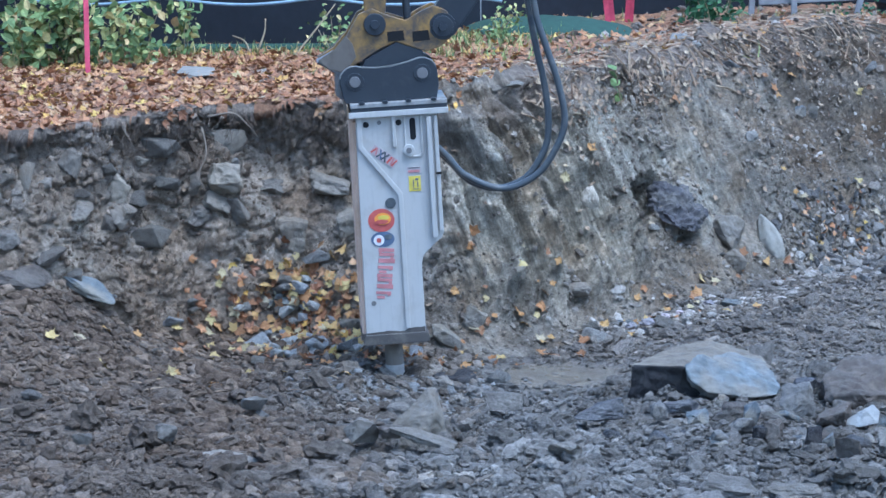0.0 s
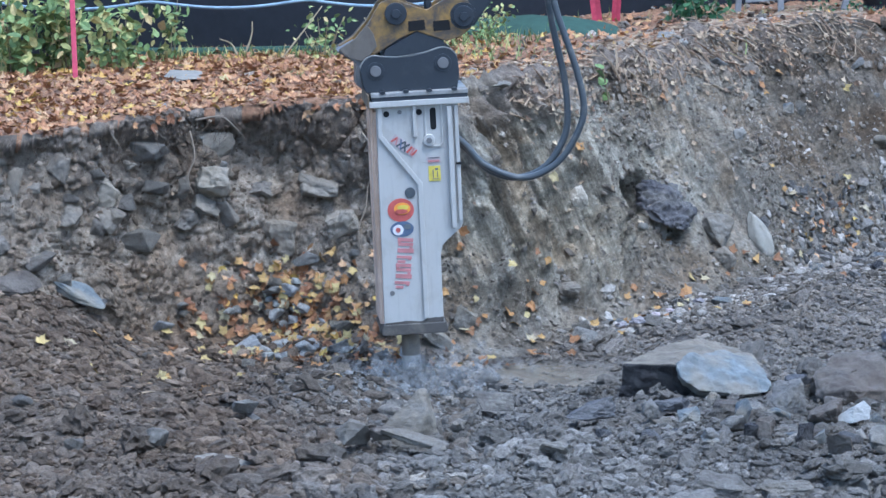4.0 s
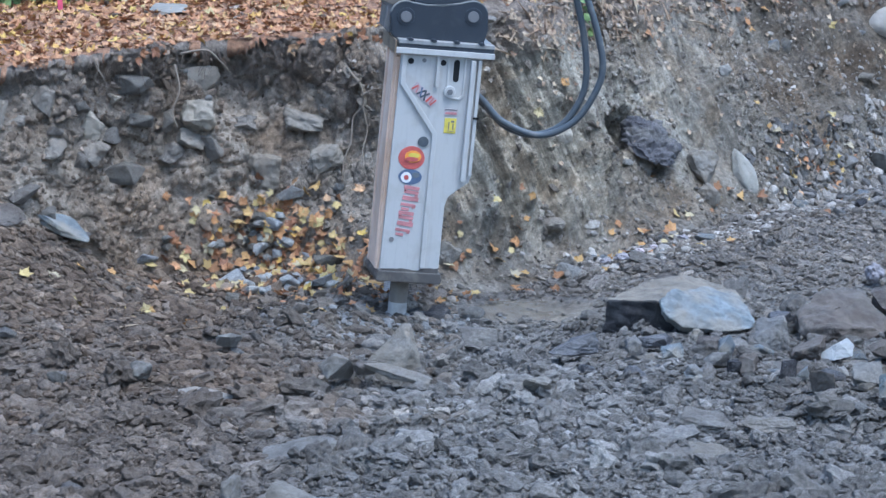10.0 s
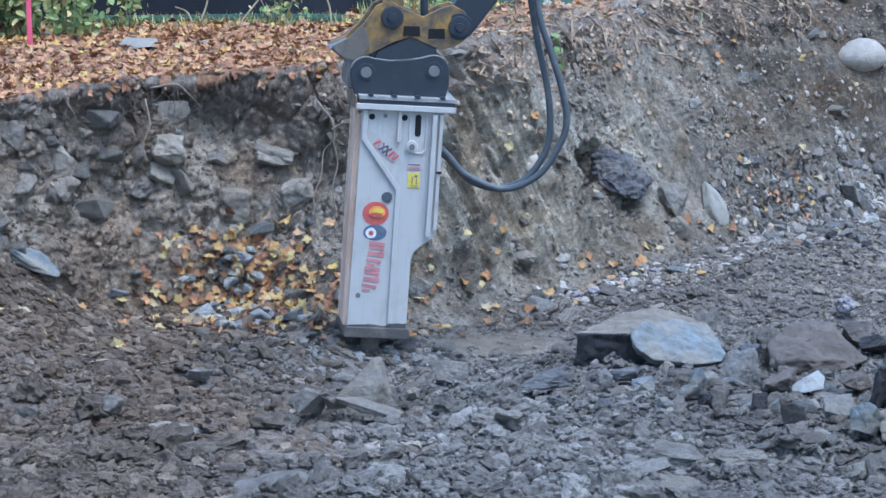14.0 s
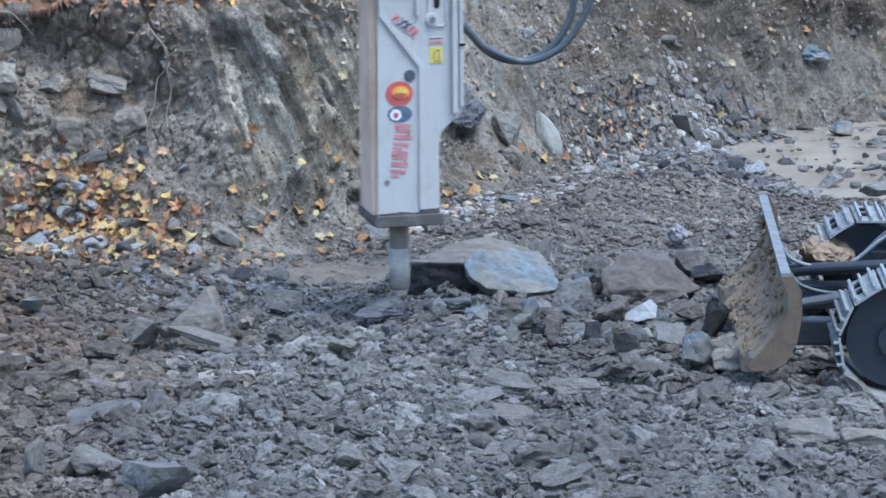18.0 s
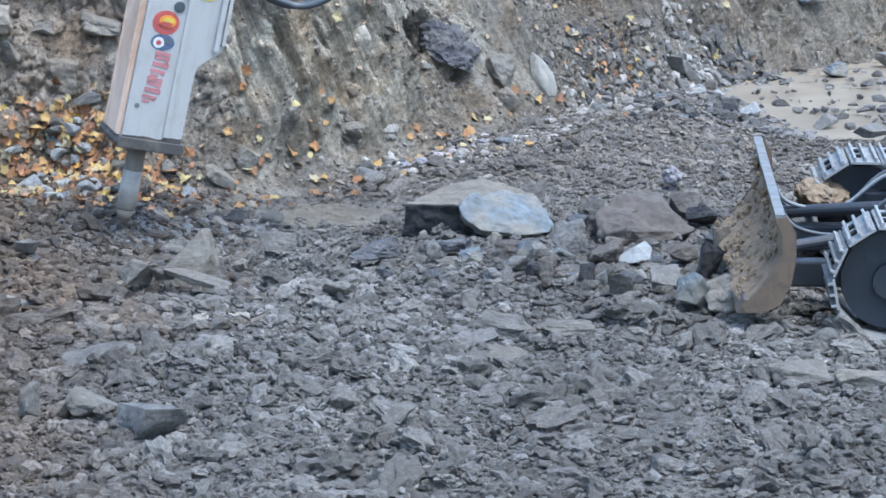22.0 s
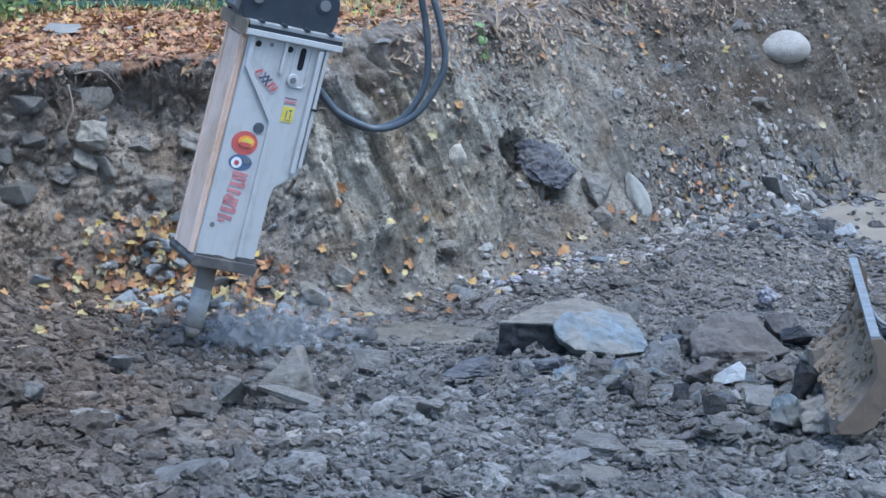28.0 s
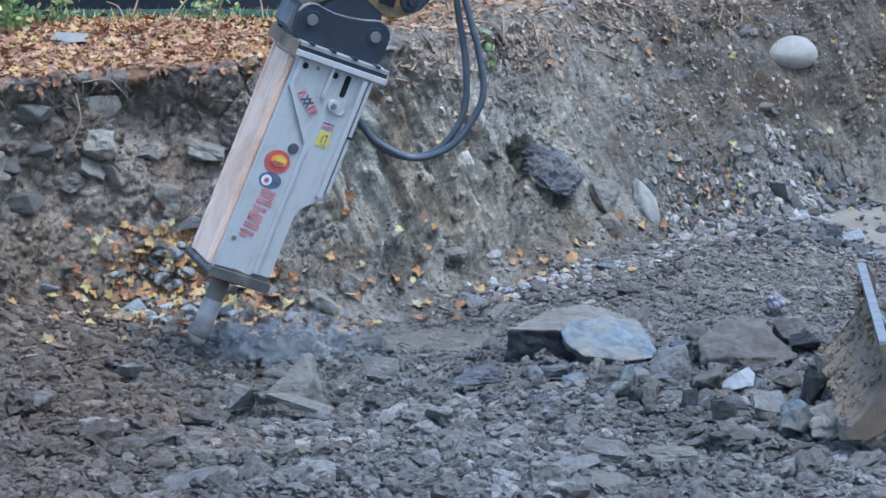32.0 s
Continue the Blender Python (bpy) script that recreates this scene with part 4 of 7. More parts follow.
scatter_leaves("fallen_leaves", 15, FACE * (GX > 0.7) * (GX < 3.0) * np.clip((GZ - 0.95) / 0.3, 0, 1), 320, 0.045, 0.4, LEAF_STRAW, "pale dry leaves and straw below the lip of the bank")
scatter_rocks("rubble", 19, FLOOR * (bump_at(GX, GY, 3.38, 24.1, 0.30, 1.0) + 0.8 * bump_at(GX, GY, 3.85, 22.8, 0.5, 0.28) + 0.9 * bump_at(GX, GY, 3.95, 25.05, 0.28, 0.28)) + FACE * (GZ < 0.3) * bump_at(GX, GY, 3.35, 24.7, 0.6, 0.5), 950, 0.040, 0.5, 0.13, 0.65, WET_STONES, "blue-grey rubble along the edge of the puddle", "rubble", 0.3)
rs_wet = np.random.RandomState(16)
WET_AT = np.stack([rs_wet.normal(4.35, 0.6, 150), rs_wet.normal(24.0, 1.0, 150), rs_wet.uniform(-0.08, -0.05, 150)], 1)
WET_AT = WET_AT[(WET_AT[:, 0] > 3.2) & (WET_AT[:, 1] > 22.6)]
WET_SIZE = np.clip(0.045 * np.exp(0.5 * rs_wet.normal(size=len(WET_AT))), 0.015, 0.13)
join_copies("puddle_stones", ROCK_BASES, rs_wet.randint(0, 12, len(WET_AT)), random_turns(rs_wet, len(WET_AT), None, 0.3) * (WET_SIZE[:, None] * np.array((1.5, 1.0, 0.7)))[:, None, :], WET_AT, WET_STONES, "wet grey stones and chips lying in the muddy water", "stones")


def scatter_straw(name, seed, weight, count, length, material, label):
    """Thin dry stalks lying flat."""
    rs = np.random.RandomState(seed)
    p, n = surface_picks(rs, weight, count)
    stalk = (np.array([(-0.5, -0.025, -0.02), (0.5, -0.018, -0.03), (0.5, 0.018, -0.03), (-0.5, 0.025, -0.02), (0, 0, 0.05)]), np.array([(0, 1, 4), (1, 2, 4), (2, 3, 4), (3, 0, 4), (0, 3, 2), (0, 2, 1)]))
    m = random_turns(rs, count, n, 0.10, 0.7) * (length * rs.uniform(0.5, 1.5, count))[:, None, None]
    join_copies(name, [stalk], np.zeros(count, int), m, p + n * 0.012, material, label, "straw")


scatter_straw("straw", 17, FLOOR * (GX < -0.3) * (GY > 17.4), 110, 0.09, LEAF_STRAW, "dry straw and root ends strewn over the brown soil")
EAST_LIP = 0.8 * FACE * (GX > 0.5) * (GX < 3.2) * np.clip((GZ - 1.12) / 0.18, 0, 1) + TOP * (GX > 0.1) * (GX < 3.2) * (GY - np.interp(GX, BASE_X, CREST_Y) < 1.6)
scatter_leaves("fallen_leaves", 45, EAST_LIP * np.clip((3.0 - GX) / 1.5, 0.2, 1), 1700, 0.05, 0.25, LEAF_STRAW, "pale brown leaves and litter trodden into the eastern lip of the bank")
scatter_straw("straw", 46, EAST_LIP, 1100, 0.15, LEAF_STRAW, "dry stalks lying over the eastern lip of the bank")
scatter_straw("straw", 18, FACE * (GX > 0.2) * (GX < 2.6) * np.clip((GZ - 1.0) / 0.3, 0, 1) + 0.4 * TOP * (GX > 0.0) * (GX < 3) * (GY < 25.5), 60, 0.10, LEAF_STRAW, "dry stalks and twigs below the lip of the bank")
LEAFY = np.clip((0.9 - GX) / 0.9, 0.25, 1) * np.clip((27.5 - GY) / 2.0, 0, 1)
scatter_leaves("fallen_leaves", 5, TOP * LEAFY + 0.6 * FACE * (GX < 0.1) * np.clip((GZ - 1.28) / 0.05, 0, 1), 8600, 0.072, 0.35, LEAF_LITTER, "carpet of brown and orange leaves on the bank top")
PILE = FACE * bump_at(GX, GZ, -0.85, 0.18, 0.44, 0.20) + 0.9 * FLOOR * bump_at(GX, GY, -0.65, 20.72, 0.48, 0.34)
scatter_leaves("fallen_leaves", 8, PILE, 340, 0.088, 0.6, LEAF_LITTER, "rusty dead leaves heaped under the bank")
scatter_leaves("fallen_leaves", 51, SHELF * (GZ < 0.45), 55, 0.062, 0.5, LEAF_LITTER, "rusty and pale leaves caught among the stones at the foot of the slope")
scatter_leaves("fallen_leaves", 6, FACE * (0.25 + np.clip(1.4 * (GX > 0.6) * (GZ > 0.4), 0, 1) + 1.0 * bump_at(GX, GZ, -1.0, 0.15, 0.42, 0.25)), 300, 0.05, 0.5, LEAF_STRAW, "pale dead leaves caught on the bank")


# ---- stones that stand out ----
ROCK_LOOK = {
    "grey": (STONE_GREY, "angular grey stone"), "blue": (STONE_BLUE, "blue-grey slab of split rock"),
    "brown": (STONE_BROWN, "brown-grey boulder"), "dark": (STONE_DARK, "dark wet stone"), "cleft": (STONE_CLEFT, "freshly broken blue-grey stone"),
    "cream": (STONE_EGG, "smooth cream-coloured stone"), "violet": (STONE_VIOLET, "dark violet-grey slate"), "pebble": (PEBBLE, "smooth grey pebble"), "pale": (STONE_PALE, "pale whitish stone"), "powder": (POWDERED, "powdery blue-grey rock"), "soil": (STONE_SOIL, "earth-covered stone"), "tan": (STONE_TAN, "tan-grey stone"), "clay": (STONE_EARTHEN, "clay-smeared brown stone"), "weathered": (STONE_WEATHERED, "weathered brown-grey stone"),
}


BANKED = "held in the cut bank"
FACE_AT = GRID[ZONES == 1].reshape(-1, 3)


def face_y(x, z):
    """How far back the bank's face stands at that x and height."""
    return float(FACE_AT[np.argmin((FACE_AT[:, 0] - x) ** 2 + (FACE_AT[:, 2] - z) ** 2), 1])


def hewn(points, seed, rough=0.012, grain=9.0, fine=0.04, rounding=0.008):
    """A stone as the hull of a few corners, with worn edges and a broken surface."""
    bm = bmesh.new()
    for p in points:
        bm.verts.new(p)
    bmesh.ops.convex_hull(bm, input=bm.verts[:])
    bmesh.ops.dissolve_limit(bm, angle_limit=radians(9), verts=bm.verts, edges=bm.edges)
    bevel_all(bm, rounding, 2)
    bmesh.ops.triangulate(bm, faces=bm.faces)
    for _ in range(5):
        long = [e for e in bm.edges if e.calc_length() > fine]
        if long:
            bmesh.ops.subdivide_edges(bm, edges=long, cuts=1)
            bmesh.ops.triangulate(bm, faces=bm.faces)
    bm.normal_update()
    for v in bm.verts:
        q = v.co * grain + Vector((seed * 2.3, 0, 0))
        v.co += v.normal * rough * (noise.noise(q) + 0.6 * noise.noise(Vector((q.x * 2, q.y * 2, q.z * 5))) + 0.3 * noise.noise(q * 5))
    return bm


def rock(look_name, x, y, z, size, turn=(0, 0, 0), seed=1, where="on the pit floor", boxy=0.6, rounding=0.05, rough=0.035, points=14, name="rock"):
    """A stone whose middle is at x, y, z."""
    material, text = ROCK_LOOK[look_name]
    return solid(name, fine_rock(seed, size, points, boxy, rough, rounding), material, text + " " + where, "rock", pose(x, y, z, *turn), "stones of the pit")


# the big split rock and the boulders round it
def split_block():
    """A weathered tan block whose broken front is dark with wet and painted shade."""
    bm = hewn(((1.05, 19.50, 0.140), (1.30, 19.37, 0.165), (1.33, 19.40, -0.06), (1.02, 19.52, -0.06), (1.16, 19.76, 0.150), (1.45, 20.00, 0.185), (1.62, 20.00, 0.158), (1.78, 19.84, 0.132), (1.84, 19.74, 0.09), (1.60, 19.50, 0.10), (1.10, 19.98, -0.06), (1.72, 20.05, -0.06), (1.62, 19.46, -0.06)), 3, 0.022, 5, 0.028, 0.006)
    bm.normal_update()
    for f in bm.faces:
        # front faces take the dark slot: wet stone plus the recess's shade
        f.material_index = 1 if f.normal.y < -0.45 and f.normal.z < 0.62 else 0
    return bm


block_rock = solid("rock", split_block(), STONE_SLAB, "broad tan rock block, broken front dark with wet and painted shade", "rock", None, "stones of the pit")
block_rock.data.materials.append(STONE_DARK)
PLATE = ((1.315, 19.33, 0.185), (1.40, 19.45, 0.205), (1.52, 19.60, 0.192), (1.70, 19.74, 0.160), (1.80, 19.66, 0.128), (1.862, 19.45, 0.035), (1.83, 19.38, 0.004), (1.68, 19.30, 0.004), (1.44, 19.25, 0.046), (1.35, 19.27, 0.108))
solid("rock_slab", hewn(PLATE + tuple((x + 0.01, y + 0.09, z - 0.055) for x, y, z in PLATE), 5, 0.020, 7, 0.022, 0.003), STONE_CLEFT, "freshly split blue-grey rock plate leaning on a tan block", "rock", None, "stones of the pit")
solid("boulder", hewn(((2.05, 19.20, 0.12), (2.06, 19.10, 0.05), (2.18, 19.02, -0.03), (2.35, 19.02, -0.03), (2.60, 19.18, 0.05), (2.43, 19.36, 0.185), (2.27, 19.42, 0.225), (2.19, 19.36, 0.20), (2.24, 18.98, 0.09), (2.44, 19.70, 0.15), (2.62, 19.55, -0.03), (2.10, 19.65, -0.03)), 13, 0.040, 4.5, 0.026, 0.008), STONE_BROWN, "brown-grey peaked boulder among the broken slabs", "rock", None, "stones of the pit")
POINTED = ((-0.5, 0.0, -0.35), (0.10, -0.30, 0.42), (0.36, 0.0, 0.5), (0.5, -0.05, 0.1), (0.40, -0.35, -0.45), (-0.1, -0.5, -0.5), (0.2, 0.5, -0.2), (-0.3, 0.4, -0.4))
solid("rock", fine_rock(15, (0.215, 0.15, 0.095), rough=0.02, rounding=0.03, corners=POINTED), STONE_WHITE, "whitish pointed stone in the heap of broken rock", "rock", pose(2.19, 18.58, 0.06, 0, -6, 6), "stones of the pit")
for k, (tint, x, y, z, w, h) in enumerate((
        ("violet", 0.84, 18.72, 0.029, 0.268, 0.107),
        ("grey", 1.14, 18.66, 0.042, 0.108, 0.102),
        ("blue", 1.34, 18.58, 0.028, 0.125, 0.077),
        ("blue", 1.62, 18.52, 0.058, 0.089, 0.131),
        ("brown", 1.54, 18.73, 0.030, 0.132, 0.084),
        ("brown", 1.70, 18.13, 0.050, 0.099, 0.117),
        ("tan", 1.50, 18.99, 0.028, 0.067, 0.067),
        ("dark", 1.63, 18.14, 0.033, 0.087, 0.082),
        ("grey", 1.87, 18.74, 0.077, 0.192, 0.186),
        ("brown", 2.06, 18.56, 0.044, 0.179, 0.119),
        ("brown", 2.04, 17.75, 0.041, 0.143, 0.109),
        ("blue", 1.97, 18.01, 0.029, 0.064, 0.070),
        ("dark", 1.89, 18.02, 0.043, 0.104, 0.104),
        ("dark", 2.69, 19.51, 0.041, 0.182, 0.113),
        ("violet", 2.00, 19.35, 0.036, 0.161, 0.099),
        ("grey", 2.28, 17.83, 0.056, 0.172, 0.144),
        ("cleft", 2.37, 17.46, 0.071, 0.165, 0.19),
        ("tan", 2.55, 17.47, 0.053, 0.214, 0.147),
        ("dark", 2.54, 18.12, 0.085, 0.134, 0.193),
        ("pale", 2.17, 18.07, 0.019, 0.076, 0.052),
        ("brown", 2.45, 18.54, 0.035, 0.179, 0.101),
        ("grey", 1.41, 18.04, 0.029, 0.098, 0.075),
        ("violet", 1.26, 18.88, 0.023, 0.181, 0.078),
        ("tan", 2.66, 17.25, 0.023, 0.112, 0.067),
        ("blue", 1.41, 18.03, 0.015, 0.087, 0.046),
        ("grey", 1.56, 18.32, 0.031, 0.147, 0.088),
        ("pale", 2.36, 18.87, 0.013, 0.055, 0.036),
        ("tan", 0.61, 17.78, 0.027, 0.171, 0.085),
)):
    rock(tint, x, y, z + 0.022, (w, w * (0.8 + 0.07 * (k % 5)), h * 1.08), (9 * k % 22 - 11, 17 * k % 26 - 13, 41 * k % 50 - 25), 30 + k, "in the heap of broken rock", 0.5, 0.03, 0.05, 13)
rock("weathered", 2.56, 17.42, 0.07, (0.26, 0.22, 0.19), (0, 12, 20), 61, "at the foot of the dozer blade", 0.4, 0.05, 0.06)
rock("weathered", 2.63, 18.30, 0.14, (0.10, 0.10, 0.24), (0, -10, 20), 62, "leaning on the dozer blade", 0.7, 0.03)
rock("brown", 2.62, 19.75, 0.08, (0.20, 0.18, 0.15), (0, 10, 50), 19, "behind the boulder", 0.6)

# before the breaker: a wedge and its neighbours
solid("rock", hewn(((-0.085, 18.28, 0.265), (-0.04, 18.31, 0.270), (0.02, 18.24, 0.05), (-0.10, 18.12, 0.06), (-0.27, 18.20, 0.08), (-0.035, 18.15, 0.17), (0.03, 18.42, -0.03), (-0.22, 18.44, -0.03), (0.03, 18.24, -0.06), (-0.11, 18.10, -0.06), (-0.30, 18.20, -0.06)), 43, 0.009, 11, 0.03, 0.006), STONE_TAN, "pointed brown-grey stone lying before the breaker", "rock", None, "stones of the pit")
rock("tan", -0.40, 18.05, 0.085, (0.19, 0.15, 0.13), (0, 12, 20), 51, "lying before the breaker", 0.6, 0.02, 0.025, 10)
rock("tan", -0.10, 17.98, 0.075, (0.36, 0.11, 0.055), (8, 16, -14), 52, "lying flat before the breaker", 0.8, 0.02)
rock("brown", -0.27, 18.06, 0.085, (0.13, 0.11, 0.08), (0, 0, 10), 53, "lying before the breaker", 0.6)
rock("weathered", -1.07, 17.83, -0.004, (0.28, 0.24, 0.05), (0, 3, 8), 54, "flat in the churned soil", 0.6)
rock("soil", -1.42, 18.02, 0.075, (0.14, 0.12, 0.12), (0, 10, 20), 55, "in the churned soil", 0.6)
rock("grey", -1.01, 18.95, 0.05, (0.14, 0.12, 0.09), (0, 0, 20), 56, "in the churned soil", 0.6)
rock("powder", -0.42, 20.06, -0.10, (0.24, 0.22, 0.10), (-6, 4, 10), 57, "being broken under the chisel", 0.4, 0.03)
rock("powder", -0.18, 19.95, -0.11, (0.16, 0.15, 0.08), (4, -8, 40), 257, "being broken under the chisel", 0.4, 0.03)
rock("powder", -0.58, 19.92, -0.08, (0.10, 0.09, 0.06), (14, 8, 70), 258, "being broken under the chisel", 0.4, 0.03)
rock("powder", -0.32, 19.80, -0.09, (0.10, 0.08, 0.05), (4, -8, 20), 259, "chipped off under the chisel", 0.4, 0.03)
rock("powder", -0.05, 19.84, -0.08, (0.08, 0.08, 0.05), (4, -18, 20), 260, "chipped off under the chisel", 0.4, 0.03)
rock("dark", 0.07, 20.0, -0.04, (0.24, 0.2, 0.16), (0, 20, 10), 58, "beside the rock under the chisel", 0.6, 0.03)
rock("soil", 0.30, 19.05, 0.04, (0.24, 0.18, 0.10), (0, 8, 40), 59, "in the churned soil", 0.6, 0.03)

# stones held in the bank
LEDGE = ((1.35, 22.66, 0.61), (1.40, 22.69, 0.64), (1.54, 22.69, 0.58), (1.68, 22.62, 0.44), (1.66, 22.57, 0.35), (1.54, 22.50, 0.385), (1.44, 22.50, 0.45), (1.39, 22.52, 0.49), (1.33, 22.60, 0.52))
solid("rock", hewn([(x - 0.035, y - 0.03, z + 0.045) for x, y, z in LEDGE] + [(x, y + 0.40, z + 0.06) for x, y, z in LEDGE], 61, 0.040, 9, 0.018, 0.004), STONE_LEDGE, "dark slate ledge held in the cut bank", "rock", None, "stones of the pit")
egg = bmesh.new()
bmesh.ops.create_icosphere(egg, subdivisions=4, radius=0.5)
for v in egg.verts:
    v.co *= 1 + 0.05 * noise.noise(v.co * 2.2) + 0.012 * noise.noise(v.co * 9)
    v.co = (v.co.x * 0.395 * (1 - 0.25 * v.co.z), v.co.y * 0.31, v.co.z * 0.24 * (1 + 0.35 * v.co.x))
solid("boulder", egg, STONE_EGG, "smooth pale egg-shaped boulder sitting on the dark slope", "rock", pose(3.345, 25.36, 0.97, 0, -8, 0), "stones of the pit", smooth=True)
pear = bmesh.new()
bmesh.ops.create_icosphere(pear, subdivisions=4, radius=0.5)
for v in pear.verts:
    v.co *= 1 + 0.24 * noise.noise(v.co * 2.6 + Vector((4, 0, 0))) + 0.02 * noise.noise(v.co * 9)
    v.co = (v.co.x * 0.135 * (1 - 0.7 * v.co.z), v.co.y * 0.13, v.co.z * 0.32)
solid("rock", pear, STONE_BUFF, "slim pale pear-shaped stone leaning on the slope", "rock", pose(2.12, face_y(2.12, 0.26) - 0.03, 0.27, -28, -22, 0), "stones of the pit", smooth=True)
for k, (tint, x, z, w, h, lean) in enumerate((
        ("weathered", -1.29, 1.12, 0.169, 0.176, 10),
        ("weathered", -1.31, 0.93, 0.216, 0.189, 0),
        ("weathered", -1.34, 0.79, 0.168, 0.121, 8),
        ("clay", -1.23, 0.74, 0.135, 0.155, -20),
        ("clay", -1.47, 0.71, 0.168, 0.135, 12),
        ("clay", -1.48, 0.90, 0.088, 0.148, 25),
        ("weathered", -1.04, 0.86, 0.184, 0.092, 8),
        ("weathered", -0.68, 0.84, 0.266, 0.129, 14),
        ("weathered", -0.54, 0.65, 0.190, 0.156, -20),
        ("clay", -0.91, 0.56, 0.224, 0.203, 6),
        ("weathered", -1.91, 0.95, 0.152, 0.205, -28),
        ("clay", -1.87, 0.78, 0.172, 0.139, -12),
        ("clay", -2.12, 0.83, 0.177, 0.125, 10),
        ("weathered", -1.78, 1.07, 0.087, 0.060, -15),
        ("clay", -2.14, 1.10, 0.105, 0.151, 10),
        ("pale", -1.25, 1.01, 0.054, 0.054, 0),
        ("clay", -2.39, 1.03, 0.085, 0.215, 8),
        ("clay", -2.16, 1.11, 0.138, 0.164, 10),
        ("clay", -2.48, 0.72, 0.149, 0.129, 0),
        ("weathered", -2.29, 1.01, 0.091, 0.065, -10),
        ("tan", 1.43, 0.41, 0.108, 0.158, 0),
        ("tan", 1.80, 0.34, 0.23, 0.20, 8),
        ("cream", 0.90, 0.70, 0.105, 0.133, -25),
        ("pale", 0.69, 1.18, 0.063, 0.104, -25),
        ("clay", 0.80, 0.21, 0.172, 0.110, 12),
        ("clay", 1.65, 0.04, 0.163, 0.142, 0),
        ("clay", 1.85, 0.17, 0.158, 0.158, 30),
        ("soil", 1.01, 0.00, 0.102, 0.068, 0),
        ("tan", 0.18, 0.15, 0.133, 0.133, 40),
        ("pale", 2.04, 0.86, 0.075, 0.068, 0),
        ("tan", 2.52, 0.91, 0.101, 0.125, 10),
        ("blue", 2.43, 0.92, 0.101, 0.086, 0),
)):
    rock(tint, x, face_y(x, z) + 0.10 * w, z, (w * 1.1, w * 1.1, h * 1.1), (0, lean, 13 * k % 30 - 15), 71 + k, BANKED, 0.4, 0.035, 0.05, 14)
rock("blue", -2.055, 20.452, 0.423, (0.38, 0.2, 0.07), (18, 22, 6), 84, "sliding off the soil heap", 0.55)
rock("brown", -2.419, 20.176, 0.533, (0.40, 0.3, 0.10), (10, 8, 0), 85, "on the soil heap", 0.6)
rock("tan", 0.020, 20.738, 0.064, (0.22, 0.12, 0.10), (0, 32, 0), 89, "at the foot of the bank", 0.6)

# on the bank top
solid("stone_slab", fine_rock(91, (0.25, 0.40, 0.03), 16, 0.8, 0.01, 0.04), SLATE_TOP, "pale grey flat slab lying in the leaves", "stone slab", pose(-1.57, 22.75, 1.395, 2, 1, 4))
rock("pale", -1.637, 21.548, 1.337, (0.12, 0.18, 0.05), (0, 0, 10), 92, "at the lip of the bank", 0.6)
rock("pale", 1.624, 24.815, 1.363, (0.16, 0.14, 0.14), (0, 10, 0), 93, "on the bank top", 0.4, 0.06)
rock("pale", 1.688, 24.062, 1.419, (0.08, 0.08, 0.08), (0, 0, 0), 94, "on the bank top", 0.4, 0.06)
rock("tan", 0.408, 21.939, 1.413, (0.17, 0.2, 0.05), (0, 0, 0), 95, "at the lip of the bank", 0.7)

# foreground
NEAR = "bedded in the broken ground"
rock("grey", -0.29, 15.25, 0.065, (0.36, 0.26, 0.19), (24, -14, -18), 101, NEAR, 0.6, 0.02)
rock("tan", -0.83, 15.50, 0.065, (0.09, 0.09, 0.19), (0, 2, 10), 102, NEAR, 0.8, 0.04)
rock("soil", -0.57, 15.58, 0.035, (0.24, 0.16, 0.10), (10, 12, 10), 103, NEAR, 0.7, 0.03)
rock("soil", 0.54, 15.50, 0.045, (0.13, 0.12, 0.13), (0, 8, 20), 104, NEAR, 0.6)
rock("soil", 0.79, 15.27, 0.035, (0.16, 0.13, 0.10), (0, -8, 20), 105, NEAR, 0.6)
rock("soil", 1.40, 17.10, 0.0, (0.30, 0.20, 0.11), (8, 6, -6), 106, NEAR, 0.4, 0.03, 0.07)
rock("tan", 2.66, 15.95, 0.035, (0.30, 0.24, 0.11), (6, 4, 4), 107, NEAR, 0.65)
rock("tan", 2.95, 15.74, 0.045, (0.30, 0.22, 0.12), (6, -6, 4), 108, NEAR, 0.65)
rock("soil", 1.37, 16.42, 0.01, (0.24, 0.18, 0.10), (6, 6, 20), 109, NEAR, 0.4, 0.03, 0.07)
rock("soil", 1.70, 17.10, -0.015, (0.28, 0.2, 0.11), (0, 0, 6), 110, NEAR, 0.4, 0.03, 0.07)
rock("soil", 1.85, 14.35, 0.045, (0.15, 0.13, 0.10), (0, 10, 0), 111, NEAR, 0.6)
rock("soil", 2.53, 14.85, 0.025, (0.20, 0.18, 0.12), (0, 10, 30), 112, NEAR, 0.6)
rock("soil", -0.56, 16.55, -0.005, (0.36, 0.3, 0.12), (6, -6, 10), 113, NEAR, 0.6)
rock("soil", 0.36, 14.55, 0.005, (0.18, 0.16, 0.10), (0, 6, 60), 114, NEAR, 0.6)

